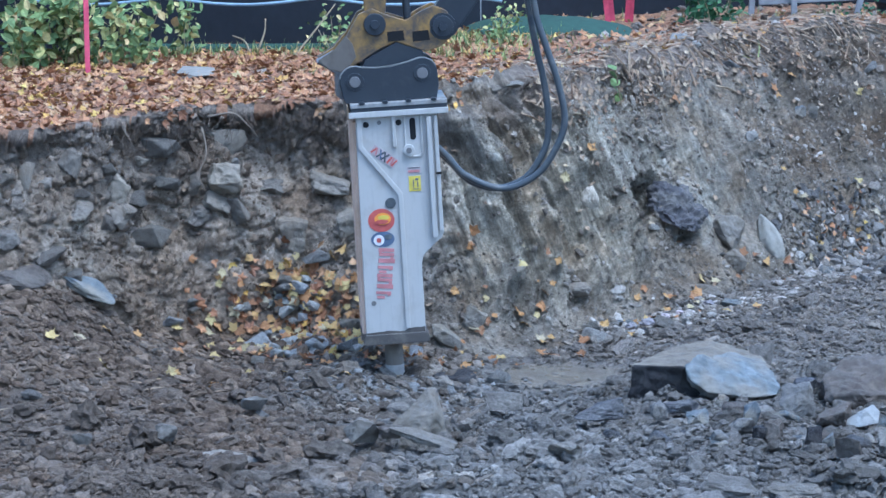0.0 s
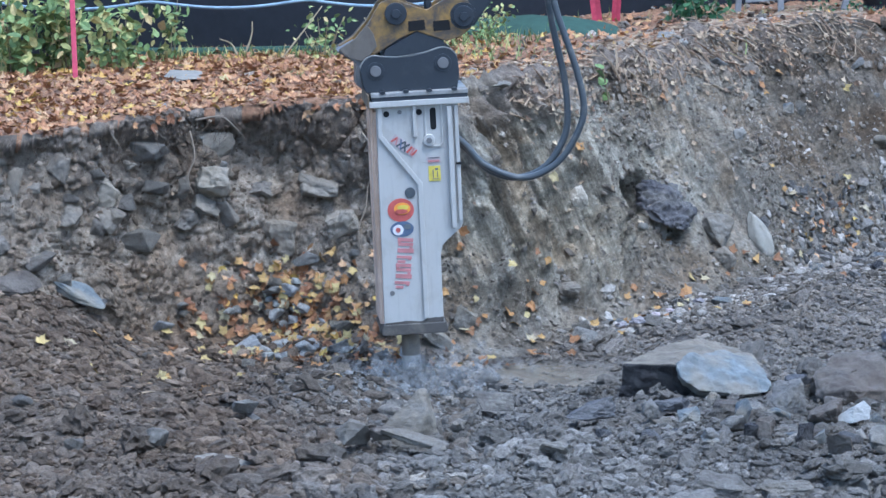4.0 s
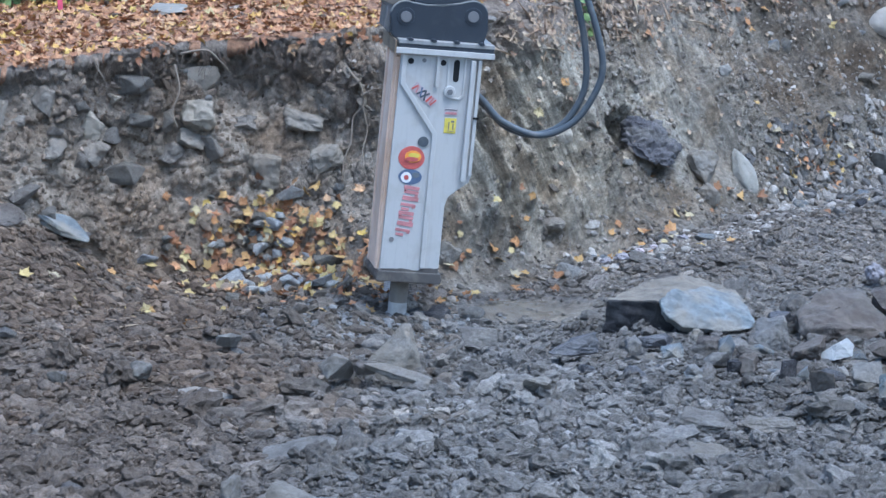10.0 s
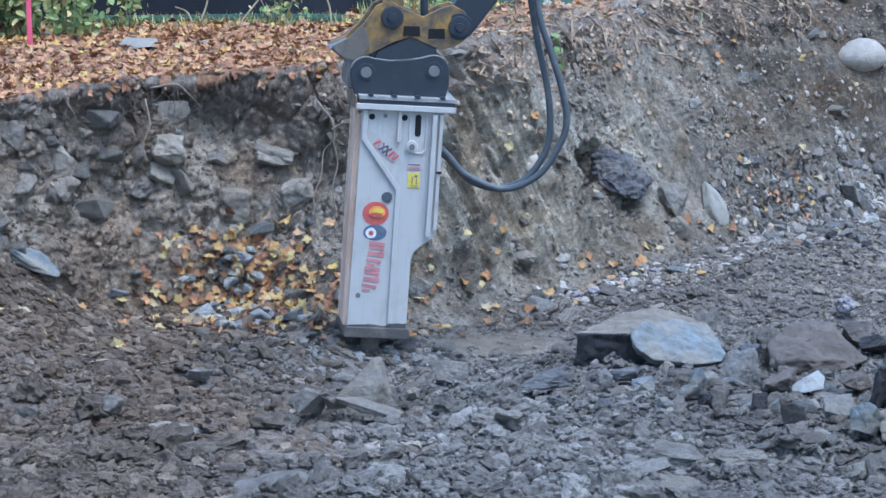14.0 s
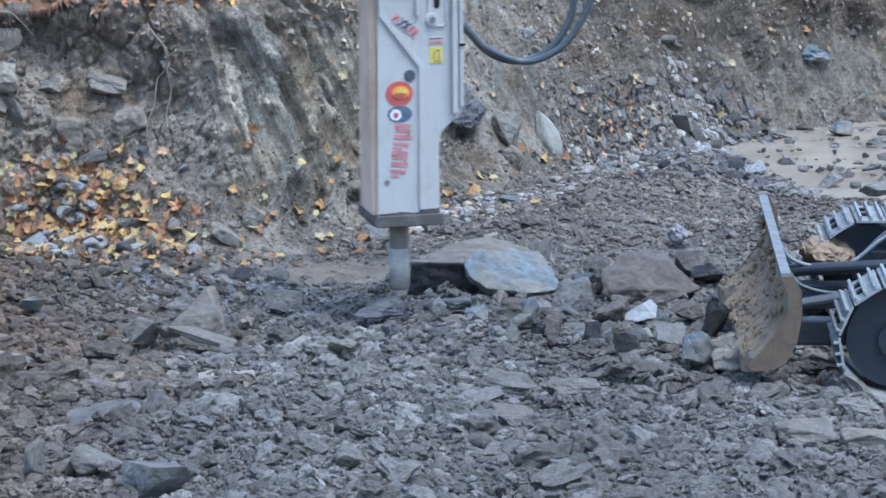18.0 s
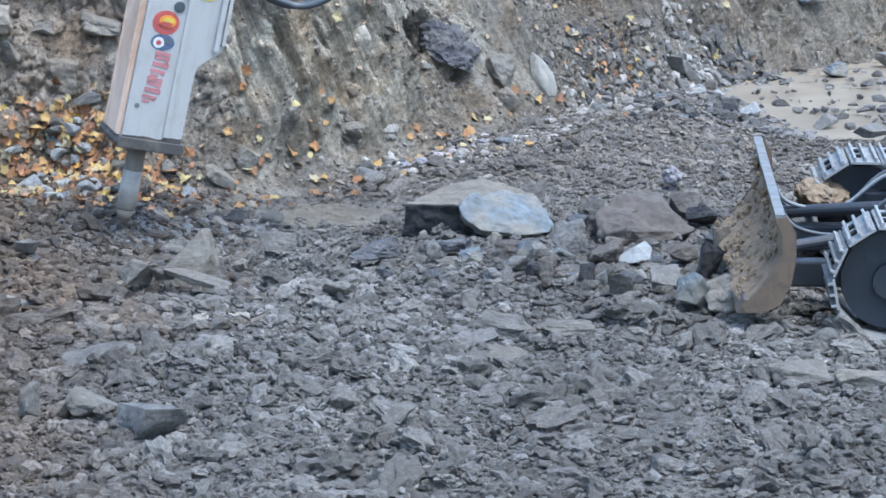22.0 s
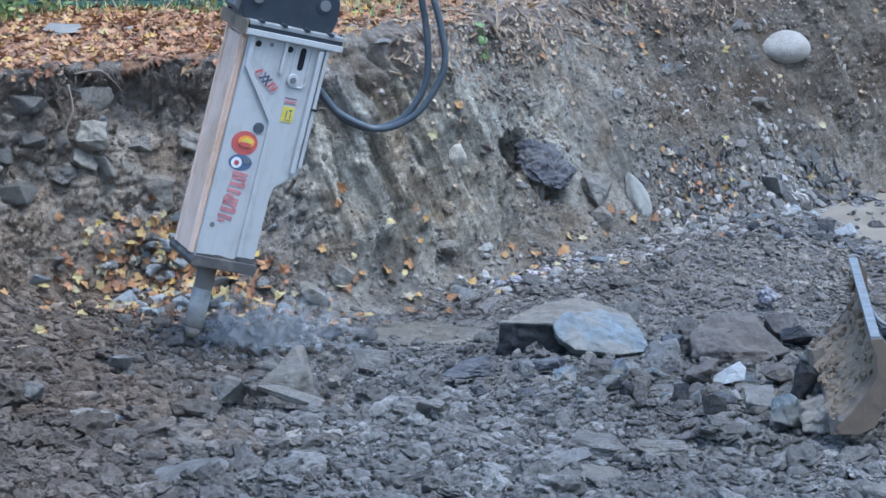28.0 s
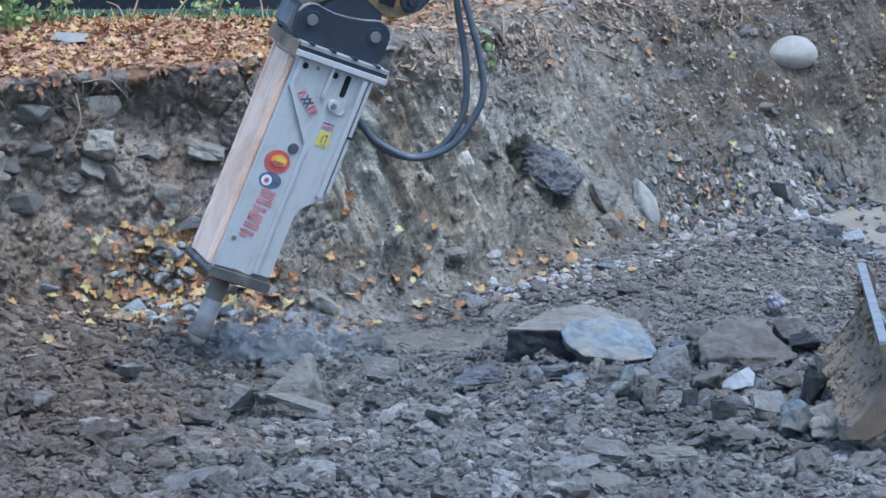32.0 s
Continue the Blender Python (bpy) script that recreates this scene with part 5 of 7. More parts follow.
# stones in and round the puddle
WETTED = "standing in the muddy water"
rock("grey", 2.90, 24.1, 0.15, (0.18, 0.16, 0.14), (0, 0, 0), 121, "at the puddle's edge", 0.5)
rock("grey", 3.18, 24.4, 0.13, (0.16, 0.14, 0.13), (0, 20, 0), 122, "at the puddle's edge", 0.5)
rock("blue", 4.41, 25.2, -0.04, (0.17, 0.14, 0.11), (0, 0, 30), 123, WETTED, 0.6)
rock("grey", 4.18, 22.4, 0.02, (0.24, 0.16, 0.09), (0, 0, 10), 124, WETTED, 0.6)
rock("grey", 3.99, 23.1, -0.05, (0.15, 0.14, 0.12), (0, 10, 10), 125, WETTED, 0.6)
rock("grey", 4.85, 25.6, -0.01, (0.18, 0.16, 0.13), (0, 10, 10), 126, WETTED, 0.6)


def scatter_stones(name, seed, weight, count, small, large, looks, label, group, lift=0.14):
    """Single stones of middling size on the ground, on shared meshes."""
    rs = np.random.RandomState(seed)
    p, n = surface_picks(rs, weight, count)
    meshes = [finish_mesh("stone", fine_rock(200 + k, (1.25, 1.0, 0.72), 13, 0.55, 0.03, 0.05, 1), STONE_GREY) for k in range(7)]
    for k in range(count):
        me = meshes[rs.randint(len(meshes))]
        key = (me.name, looks[rs.randint(len(looks))])
        if key not in SHARED:
            SHARED[key] = me.copy()
            SHARED[key].materials[0] = ROCK_LOOK[key[1]][0]
        ob = new(name, SHARED[key])
        s = small * (large / small) ** (rs.rand() ** 1.8)
        turn = pose(0, 0, 0, rs.uniform(-25, 25), rs.uniform(-25, 25), rs.uniform(0, 360))
        ob.matrix_basis = Matrix.Translation(Vector(p[k]) + Vector(n[k]) * lift * s) @ turn @ Matrix.Diagonal((s, s, s * rs.uniform(0.7, 1.1), 1))
        tagged(ob, label, "stone", group)


SHARED = {}
scatter_stones("stone", 21, FLOOR * DRY, 46, 0.06, 0.15, ("grey", "grey", "soil", "soil", "brown"), "grey angular stone lying on the churned pit floor", "loose stones on the pit floor")
scatter_stones("stone", 22, PILE, 62, 0.05, 0.125, ("pebble", "pebble", "pebble", "pale", "tan"), "rounded grey stone among yellow leaves at the foot of the bank", "stones in the leaf heap", 0.34)
scatter_stones("stone", 23, FACE * (GX > 1.0) + 0.25 * FACE, 32, 0.04, 0.10, ("grey", "soil", "soil", "tan", "pale"), "grey stone sticking out of the earth bank", "stones in the bank")
scatter_stones("stone", 38, FLOOR * (bump_at(GX, GY, 1.75, 18.55, 0.55, 0.32) + bump_at(GX, GY, 2.35, 18.15, 0.30, 0.45)), 46, 0.05, 0.13, ("brown", "brown", "blue", "violet", "grey", "tan"), "angular chip of broken rock in the heap round the boulders", "broken rock round the boulders")
scatter_stones("stone", 52, FACE * (GX < -1.45) * np.clip((GZ - 0.45) / 0.2, 0, 1) * np.clip((1.22 - GZ) / 0.1, 0, 1), 22, 0.08, 0.20, ("clay", "soil", "soil"), "angular brown stone embedded in the broken face under the lip", "stones under the lip", -0.06)
scatter_stones("stone", 24, FLOOR * bump_at(GX, GY, 3.0, 23.6, 0.7, 0.9), 15, 0.06, 0.15, ("grey", "blue", "dark"), "wet grey stone at the puddle's edge", "stones round the puddle")


scatter_stones("stone", 25, STREAM * (1 + 1.5 * np.clip(GX - 1.8, 0, 1)) * (FLOOR + FACE), 52, 0.04, 0.14, ("pebble", "pale", "tan", "blue", "pebble"), "pale stone in the washed-out gully below the bank", "stones in the gully")
scatter_stones("stone", 26, FLOOR * bump_at(GX, GY, 4.2, 24.0, 0.9, 1.2), 16, 0.05, 0.16, ("grey", "dark", "pebble"), "grey stone lying in the shallow muddy water", "stones in the puddle")


# ---- single golden leaves ----
def leaf_mesh(seed):
    v, f = leaf_base(seed, 0.45)
    me = bpy.data.meshes.new("maple_leaf")
    me.from_pydata(v.tolist(), [], f.tolist())
    me.materials.append(LEAF_GOLD)
    return me


LEAF_MESHES = [leaf_mesh(300 + k) for k in range(6)]


def golden_leaves(seed, weight, count, label, group, small=0.07, large=0.125):
    rs = np.random.RandomState(seed)
    p, n = surface_picks(rs, weight, count)
    turns = random_turns(rs, count, n + np.array((0, -0.45, 0.4)), 0.45)
    for k in range(count):
        ob = new("maple_leaf", LEAF_MESHES[rs.randint(len(LEAF_MESHES))])
        s = rs.uniform(small, large)
        ob.matrix_basis = Matrix.Translation(Vector(p[k]) + Vector(n[k]) * 0.022) @ Matrix(turns[k].tolist()).to_4x4() @ Matrix.Diagonal((s, s, s, 1))
        tagged(ob, label, "leaf", group)


def leaf_spots(spots, label, group, seed):
    """Golden leaves at given places, a second one beside every third."""
    weight = sum(np.exp(-((GX - x) ** 2 + (GY - y) ** 2) / 0.07 ** 2) for x, y in spots)
    golden_leaves(seed, (FACE + TOP + FLOOR) * weight, int(1.35 * len(spots)), label, group, 0.05, 0.095)


leaf_spots(((1.87, 24.08), (2.55, 24.95), (2.43, 24.69), (1.99, 24.56), (2.09, 24.65), (2.28, 24.40), (2.51, 24.62), (2.68, 24.75), (3.19, 25.10), (2.82, 24.70), (2.27, 23.59), (2.76, 24.05), (2.80, 24.18), (2.63, 23.66), (2.78, 23.85), (2.02, 22.97)), "orange-yellow maple leaf lying on the brown slope", "leaves on the slope", 47)
leaf_spots(((0.53, 21.31), (0.63, 21.31), (0.46, 21.05), (1.13, 21.66), (0.08, 21.01), (0.13, 20.92), (0.25, 21.01), (0.47, 21.17), (0.43, 21.03), (0.55, 21.23), (-0.52, 21.23), (-0.68, 21.29)), "yellow maple leaf caught low on the cut bank", "leaves along the foot of the bank", 48)
leaf_spots(((3.69, 24.94), (3.53, 24.57), (3.86, 25.14), (2.61, 23.65), (1.89, 22.53), (2.04, 21.88), (1.92, 21.67), (2.22, 21.55), (1.77, 20.90)), "orange maple leaf among the gully stones", "leaves in the gully", 49)
FOOT = np.exp(-((GZ - 0.06) / 0.12) ** 2)
golden_leaves(31, PILE, 190, "yellow-orange fallen maple leaf in the heap under the bank", "leaves under the bank")
golden_leaves(32, FACE * FOOT * (GX > -0.4) * (GX < 2.4), 30, "yellow fallen maple leaf at the foot of the bank", "leaves along the foot of the bank")
golden_leaves(33, 0.4 * FACE * (GX > 0.2) + 0.3 * FACE + 2 * TOP * (GY < 26.5) * (GX > 1.0), 24, "yellow fallen maple leaf on the slope", "leaves on the slope")
golden_leaves(34, TOP * (GY < 24) * (GX < 1.0), 40, "bright yellow maple leaf on the brown leaves", "leaves on the bank top")
golden_leaves(36, STREAM * (FLOOR + FACE), 18, "yellow fallen maple leaf among the gully stones", "leaves in the gully")
golden_leaves(37, FLOOR * np.exp(-((GY - np.interp(GX, BASE_X, BASE_Y) + 0.15) / 0.18) ** 2) * (GX > -0.2) * (GX < 1.6), 30, "yellow fallen maple leaf at the foot of the bank", "leaves along the foot of the bank")
golden_leaves(35, FLOOR * bump_at(GX, GY, -1.55, 19.9, 0.5, 0.5), 18, "yellow fallen maple leaf on the churned soil", "leaves on the pit floor")


# ---- roots at the lip of the bank ----
def root(points, radius):
    solid("root", tube(points, radius, 6, 5, 0.45), ROOT, "thin pale root hanging out of the cut bank", "root", group="roots", smooth=True)


root(((-1.43, 21.22, 1.24), (-1.40, 21.14, 1.10), (-1.44, 21.10, 0.98), (-1.41, 21.08, 0.88)), 0.007)
root(((-1.40, 21.25, 1.30), (-1.25, 21.26, 1.32), (-1.17, 21.26, 1.26), (-1.10, 21.3, 1.17)), 0.007)
root(((-0.43, 21.50, 1.20), (-0.389, 21.37, 1.164), (-0.326, 21.34, 1.08), (-0.323, 21.34, 0.968), (-0.375, 21.37, 0.90), (-0.39, 21.35, 0.80), (-0.40, 21.32, 0.735), (-0.438, 21.26, 0.639), (-0.43, 21.20, 0.50)), 0.008)
root(((-0.323, 21.34, 0.968), (-0.305, 21.34, 0.89), (-0.296, 21.33, 0.812), (-0.325, 21.26, 0.70), (-0.312, 21.20, 0.574)), 0.006)
root(((-0.329, 21.32, 1.029), (-0.28, 21.31, 1.065), (-0.238, 21.30, 1.078), (-0.135, 21.28, 1.077)), 0.005)
rs_root = random.Random(4)
for k in range(10):
    x0 = -2.6 + 2.4 * rs_root.random()
    y0 = float(np.interp(x0, BASE_X, CREST_Y)) - 0.02
    d, e = rs_root.uniform(-0.12, 0.12), rs_root.uniform(-0.05, 0.05)
    root(((x0, y0 + 0.06, 1.31), (x0 + 0.3 * d, y0 - 0.05, 1.27), (x0 + 0.7 * d + e, y0 - 0.07, 1.20), (x0 + d - e, y0 - 0.06, 1.13), (x0 + 1.3 * d, y0 - 0.03, 1.05 + rs_root.uniform(-0.08, 0.06))), rs_root.uniform(0.0012, 0.003))


def hair_roots():
    """A ragged fringe of fine dark roots under the lip."""
    bm, rnd = bmesh.new(), random.Random(9)
    for k in range(150):
        x0 = -3.2 + 3.7 * rnd.random()
        y0 = float(np.interp(x0, BASE_X, CREST_Y)) - 0.03
        d = rnd.uniform(-0.08, 0.08)
        drop = rnd.uniform(0.02, 0.13)
        sweep(bm, ((x0, y0 + 0.04, 1.31), (x0 + 0.3 * d, y0 - 0.06, 1.29 - 0.3 * drop), (x0 + d, y0 - 0.07 - rnd.uniform(0, 0.05), 1.27 - drop)), rnd.uniform(0.0007, 0.0016), 3)
    solid("fine_roots", bm, ROOT_DARK, "ragged fringe of fine roots under the bank's lip", "roots", kind="stuff")


hair_roots()


# ---- behind the bank: fence, rope, stakes, shrubs, pipes ----
def silt_fence():
    line = smooth_path(((-40, 24.0, 0), (-6, 24.3, 0), (-3.4, 24.45, 0), (-1.8, 24.5, 0), (-0.4, 24.75, 0), (0.5, 26.4, 0), (1.4, 27.15, 0), (3.0, 27.7, 0), (5.6, 28.2, 0), (40, 31, 0)), 14)
    fence = thing("silt_fence", "black woven silt fence on wooden stakes", "fence", pose(0, 24.5, 1.33), kind="structure")
    bm, front = bmesh.new(), []
    for off in (0.0, 0.012):
        cols = []
        for k, p in enumerate(line):
            wave = 0.05 * noise.noise(Vector((p.x * 1.3, off, 3.0)))
            cols.append([bm.verts.new((p.x, p.y - 24.5 + off + wave + 0.03 * noise.noise(Vector((p.x * 3, j, 1.0))), -0.08 + 0.95 * j / 6 + 0.02 * noise.noise(Vector((p.x * 2, 9, 1.0))))) for j in range(7)])
        front.append(cols)
    for cols in front:
        for a, b in zip(cols, cols[1:]):
            for j in range(6):
                bm.faces.new((a[j], b[j], b[j + 1], a[j + 1]))
    for k in range(len(line) - 1):
        bm.faces.new((front[0][k][6], front[0][k + 1][6], front[1][k + 1][6], front[1][k][6]))
    bmesh.ops.recalc_face_normals(bm, faces=bm.faces)
    part("fabric", bm, FABRIC_BLACK, fence, "black woven fabric", True)
    for k, p in enumerate(line):
        if k % 7 == 3 and -8 < p.x < 9:
            part("stake", block((0.04, 0.04, 1.15), (p.x, p.y - 24.5 + 0.06, 0.42), 0.006), GREY_WOOD, fence)


silt_fence()
solid("rope", tube([(x, 24.30, 1.725 - 0.05 * abs(math.sin((x + 1.88) * 3.0))) for x in np.linspace(-3.9, 0.4, 40)], 0.011, 6, 4), ROPE_BLUE, "pale blue rope strung before the black fence", "rope", smooth=True)
solid("green_roll", tube([(x, 24.32 + 0.02 * math.sin(5 * x), 1.365) for x in np.linspace(-2.3, -0.3, 12)], 0.045, 8, 3), TARP_GREEN, "rolled green netting along the fence foot", "netting", smooth=True)


def stake(name, material, x, y, height, width, lean, label):
    ob = thing(name, label, "stake", pose(x, y, 1.30, 0, lean, 0))
    part("shaft", block((width, width * 0.6, height), (0, 0, height / 2), 0.004), material, ob)
    part("point", prism(((-width / 2, 0), (width / 2, 0), (0, -0.07)), -0.01, 0.01), GREY_WOOD, ob, "bare wooden point")
    return ob


stake("survey_stake", PINK, -2.27, 22.95, 0.85, 0.032, -0.8, "fluorescent pink survey stake among the weeds")
stake("survey_stake", ORANGE, 3.84, 26.75, 0.7, 0.045, 0.5, "orange painted stake on the bank top")


def ribbon(x, lean, width):
    bm = bmesh.new()
    rows = []
    for k in range(9):
        z = 0.03 + 0.5 * k / 8
        rows.append([bm.verts.new((lean * z + s * width / 2, 0.02 * math.sin(5 * z + s), z)) for s in (-1, 0, 1)])
    for a, b in zip(rows, rows[1:]):
        for j in range(2):
            bm.faces.new((a[j], a[j + 1], b[j + 1], b[j]))
    made = bmesh.ops.solidify(bm, geom=bm.faces[:], thickness=0.004)
    solid("marker_ribbon", bm, PINK, "hanging strip of bright pink marker tape", "ribbon", pose(x, 26.55, 1.30))


ribbon(1.24, -0.12, 0.075)
ribbon(1.37, 0.06, 0.065)


def green_berm():
    """A low roll of ground under green netting."""
    bm = bmesh.new()
    rows = []
    for k in range(40):
        u = k / 39
        x, h = 0.05 + 1.35 * u, 0.135 * math.sin(math.pi * u) ** 0.6 + 0.03
        ring = []
        for j in range(11):
            a = math.pi * j / 10
            r = 1 + 0.12 * noise.noise(Vector((5 * x, 2 * a, 1)))
            ring.append(bm.verts.new((x, 25.75 - 0.42 * math.cos(a) * r, 1.28 + h * math.sin(a) * r + 0.01)))
        rows.append(ring)
    for a, b in zip(rows, rows[1:]):
        for j in range(10):
            bm.faces.new((a[j], b[j], b[j + 1], a[j + 1]))
    bm.faces.new(rows[0]), bm.faces.new(rows[-1][::-1])
    bmesh.ops.recalc_face_normals(bm, faces=bm.faces)
    solid("netted_berm", bm, TARP_GREEN, "low soil berm under green netting", "berm", smooth=True)


green_berm()


def boxes_of_leaves(rs, centre, spread, count, size, bases, lean=0.9):
    p = np.array(centre) + rs.normal(size=(count, 3)) * np.array(spread)
    m = random_turns(rs, count, np.tile((0, -0.7, 0.7), (count, 1)), lean) * (size * rs.uniform(0.6, 1.3, count))[:, None, None]
    return p, m


OVAL = [oval_leaf_base(k) for k in range(4)]


def shrub(x, y, z, height, width, leaves, size, seed, material, label, stems=7):
    rs = np.random.RandomState(seed)
    ob = thing("shrub", label, "shrub", pose(x, y, z), "weeds along the fence")
    ps, ms = [], []
    for k in range(stems):
        lean = rs.uniform(-1, 1, 2) * width
        h = height * rs.uniform(0.55, 1.0)
        path = smooth_path(((0.3 * lean[0], 0.3 * lean[1], -0.03), (0.5 * lean[0], 0.5 * lean[1], 0.4 * h), (lean[0], lean[1], h)), 5)
        part("stem", sweep(bmesh.new(), path, 0.006, 5, 0.4), STEM, ob)
        per = leaves // stems
        for q in (0.35, 0.6, 0.8, 0.97):
            c = path[min(len(path) - 1, int(q * len(path)))]
            a, b = boxes_of_leaves(rs, c, (0.045 + 0.25 * width * 0.3, 0.05, 0.06), per // 4, size, OVAL)
            ps.append(a), ms.append(b)
    p, m = np.concatenate(ps), np.concatenate(ms)
    leaf = join_copies("leaves", OVAL, rs.randint(0, len(OVAL), len(p)), m, p, material, "", "")
    leaf.parent = ob
    return ob


shrub(-2.75, 23.6, 1.32, 0.54, 0.26, 430, 0.078, 1, LEAF_GREEN, "yellowing green weed clump before the fence", 8)
shrub(-2.35, 23.7, 1.32, 0.64, 0.25, 450, 0.076, 2, LEAF_GREEN, "green leafy weeds beside the pink stake", 8)
shrub(-2.02, 23.6, 1.32, 0.50, 0.18, 270, 0.070, 3, LEAF_GREEN, "green leafy weeds on the bank top", 6)
shrub(-1.72, 23.9, 1.32, 0.46, 0.05, 130, 0.054, 4, LEAF_GREEN, "single upright weed before the fence", 3)
shrub(-0.72, 24.1, 1.32, 0.30, 0.22, 160, 0.040, 5, LEAF_GREEN, "low straggling weeds at the fence foot", 7)
shrub(0.32, 25.2, 1.32, 0.24, 0.22, 180, 0.036, 6, LEAF_GREEN, "low green weeds beside the berm", 7)
shrub(2.00, 26.3, 1.30, 0.42, 0.24, 420, 0.060, 7, LEAF_DEEP, "dense dark green shrub on the bank top", 9)
shrub(3.0, 26.4, 1.30, 0.16, 0.20, 140, 0.030, 8, LEAF_DEEP, "low green weeds under the boards", 6)
shrub(-3.3, 23.6, 1.32, 0.55, 0.26, 330, 0.074, 9, LEAF_GREEN, "green weed clump before the fence", 7)


def grass(seed, cx, cy, sx, sy, count, height):
    rs = np.random.RandomState(seed)
    p = np.stack([cx + sx * rs.normal(size=count), cy + sy * rs.normal(size=count), np.full(count, 1.335)], 1)
    m = random_turns(rs, count, np.tile((0.0, 0.0, 1.0), (count, 1)), 0.35)
    m = np.stack([m[..., 0], m[..., 2], m[..., 1]], 2) * (height * rs.uniform(0.5, 1.2, count))[:, None, None]
    blade = (np.array([(-0.06, 0, 0), (0.06, 0, 0), (0.04, 0.55, 0.08), (-0.04, 0.55, 0.08), (0, 1, 0.3)]), np.array([(0, 1, 2), (0, 2, 3), (3, 2, 4)]))
    join_copies("grass", [blade], np.zeros(count, int), m, p, LEAF_GREEN, "short green grass along the fence foot", "grass")


grass(41, -1.2, 24.15, 1.1, 0.15, 900, 0.10)
grass(42, -0.95, 23.0, 0.14, 0.10, 160, 0.06)
grass(43, 0.2, 25.0, 0.35, 0.2, 420, 0.11)
grass(44, 3.6, 26.7, 1.0, 0.15, 700, 0.07)

# dry stalks
for a, b in (((-1.02, 23.9, 1.33), (-0.72, 24.1, 1.70)), ((-1.30, 24.2, 1.36), (-1.42, 24.25, 1.47)), ((-1.25, 24.2, 1.36), (-1.20, 24.3, 1.58)), ((-0.36, 24.0, 1.33), (-0.44, 24.1, 1.62))):
    mid = tuple((u + v) / 2 + 0.02 for u, v in zip(a, b))
    solid("dry_stalk", tube((a, mid, b), 0.008, 6, 5, 0.5), STEM, "dry pale broken stalk before the fence", "stalk", group="dry stalks", smooth=True)


def board_stack():
    ob = thing("board_stack", "weathered grey boards and posts lying behind the bank", "boards", pose(2.72, 26.75, 1.33))
    for k, (x, z, length, tilt) in enumerate(((0.10, 0.16, 0.95, 3), (0.12, 0.23, 0.9, 6), (0.05, 0.30, 1.0, 4))):
        part("board", block((length, 0.03, 0.055), (x, 0.02 * k, z), 0.005, Euler((0, radians(-tilt), 0)).to_matrix().to_4x4()), GREY_WOOD, ob)
    for x, lean in ((-0.42, 4), (-0.12, -2), (0.40, 14)):
        part("post", block((0.045, 0.04, 0.55), (x, -0.04, 0.24), 0.006, Euler((0, radians(lean), 0)).to_matrix().to_4x4()), GREY_WOOD, ob)


board_stack()


def corrugated_pipe():
    ob = thing("drain_pipe", "black corrugated plastic drain pipe standing on the bank top", "pipe", pose(3.42, 27.0, 1.32))
    bm = bmesh.new()
    prof = [(0.165 + (0.016 if k % 4 in (1, 2) else 0.0), 0.022 * k) for k in range(30)] + [(0.14, 0.64), (0.14, 0.0)]
    rings = [[bm.verts.new((r * math.cos(math.tau * j / 28), r * math.sin(math.tau * j / 28), z)) for j in range(28)] for r, z in prof]
    for a, b in zip(rings, rings[1:] + rings[:1]):
        for j in range(28):
            bm.faces.new((a[j], a[(j + 1) % 28], b[(j + 1) % 28], b[j]))
    bmesh.ops.recalc_face_normals(bm, faces=bm.faces)
    part("wall", bm, PIPE_BLACK, ob, "", True)


corrugated_pipe()
big_pipe = thing("water_pipe", "long dark blue plastic pipe lying along the fence", "pipe", pose(4.9, 27.35, 1.50))
part("barrel", rod((-1.3, 0, 0), (1.6, 0.3, 0), 0.17, 28), NAVY_PIPE, big_pipe, "", True)
part("band", rod((-0.35, 0.1, 0), (-0.31, 0.105, 0), 0.178, 28), PIPE_BLACK, big_pipe, "black joint band")
solid("white_stone_slab", fine_rock(131, (0.28, 0.3, 0.06), 14, 0.7, 0.02, 0.05), STONE_PALE, "pale flat stone at the edge of the far bank", "rock", pose(4.62, 26.95, 1.36, 0, 12, 0))


def crumple(x, y, z, size, seed, material, label):
    bm = bmesh.new()
    bmesh.ops.create_icosphere(bm, subdivisions=3, radius=0.5)
    for v in bm.verts:
        q = v.co * 3 + Vector((seed, 0, 0))
        v.co *= 1 + 0.45 * noise.noise(q) + 0.3 * noise.noise(q * 2.7)
        v.co = [c * s for c, s in zip(v.co, size)]
    solid("plastic_scrap", bm, material, label, "plastic scrap", pose(x, y, z, 0, 0, 37 * seed), "scraps of plastic")


crumple(2.66, 20.60, 0.08, (0.10, 0.10, 0.10), 1, PLASTIC_PINK, "crumpled pinkish white plastic scrap on the soil")
for k, (x, y, size, text) in enumerate(((1.22, 21.16, 0.09, "whitish"), (1.33, 21.25, 0.06, "pinkish"), (1.12, 21.12, 0.07, "white"), (1.42, 21.34, 0.05, "whitish"), (1.62, 21.62, 0.06, "pale"))):
    crumple(x, y, float(floor_z(np.array([x]), np.array([y]))[0]) + 0.05, (size, size, 0.5 * size), 11 + k, DECAL_FADED if k % 2 else PLASTIC_PINK, "crumpled " + text + " plastic scrap at the bank's foot")
crumple(4.27, 25.85, 0.40, (0.30, 0.2, 0.13), 4, STONE_BLUE.copy(), "pale blue plastic sheet half buried in the slope")

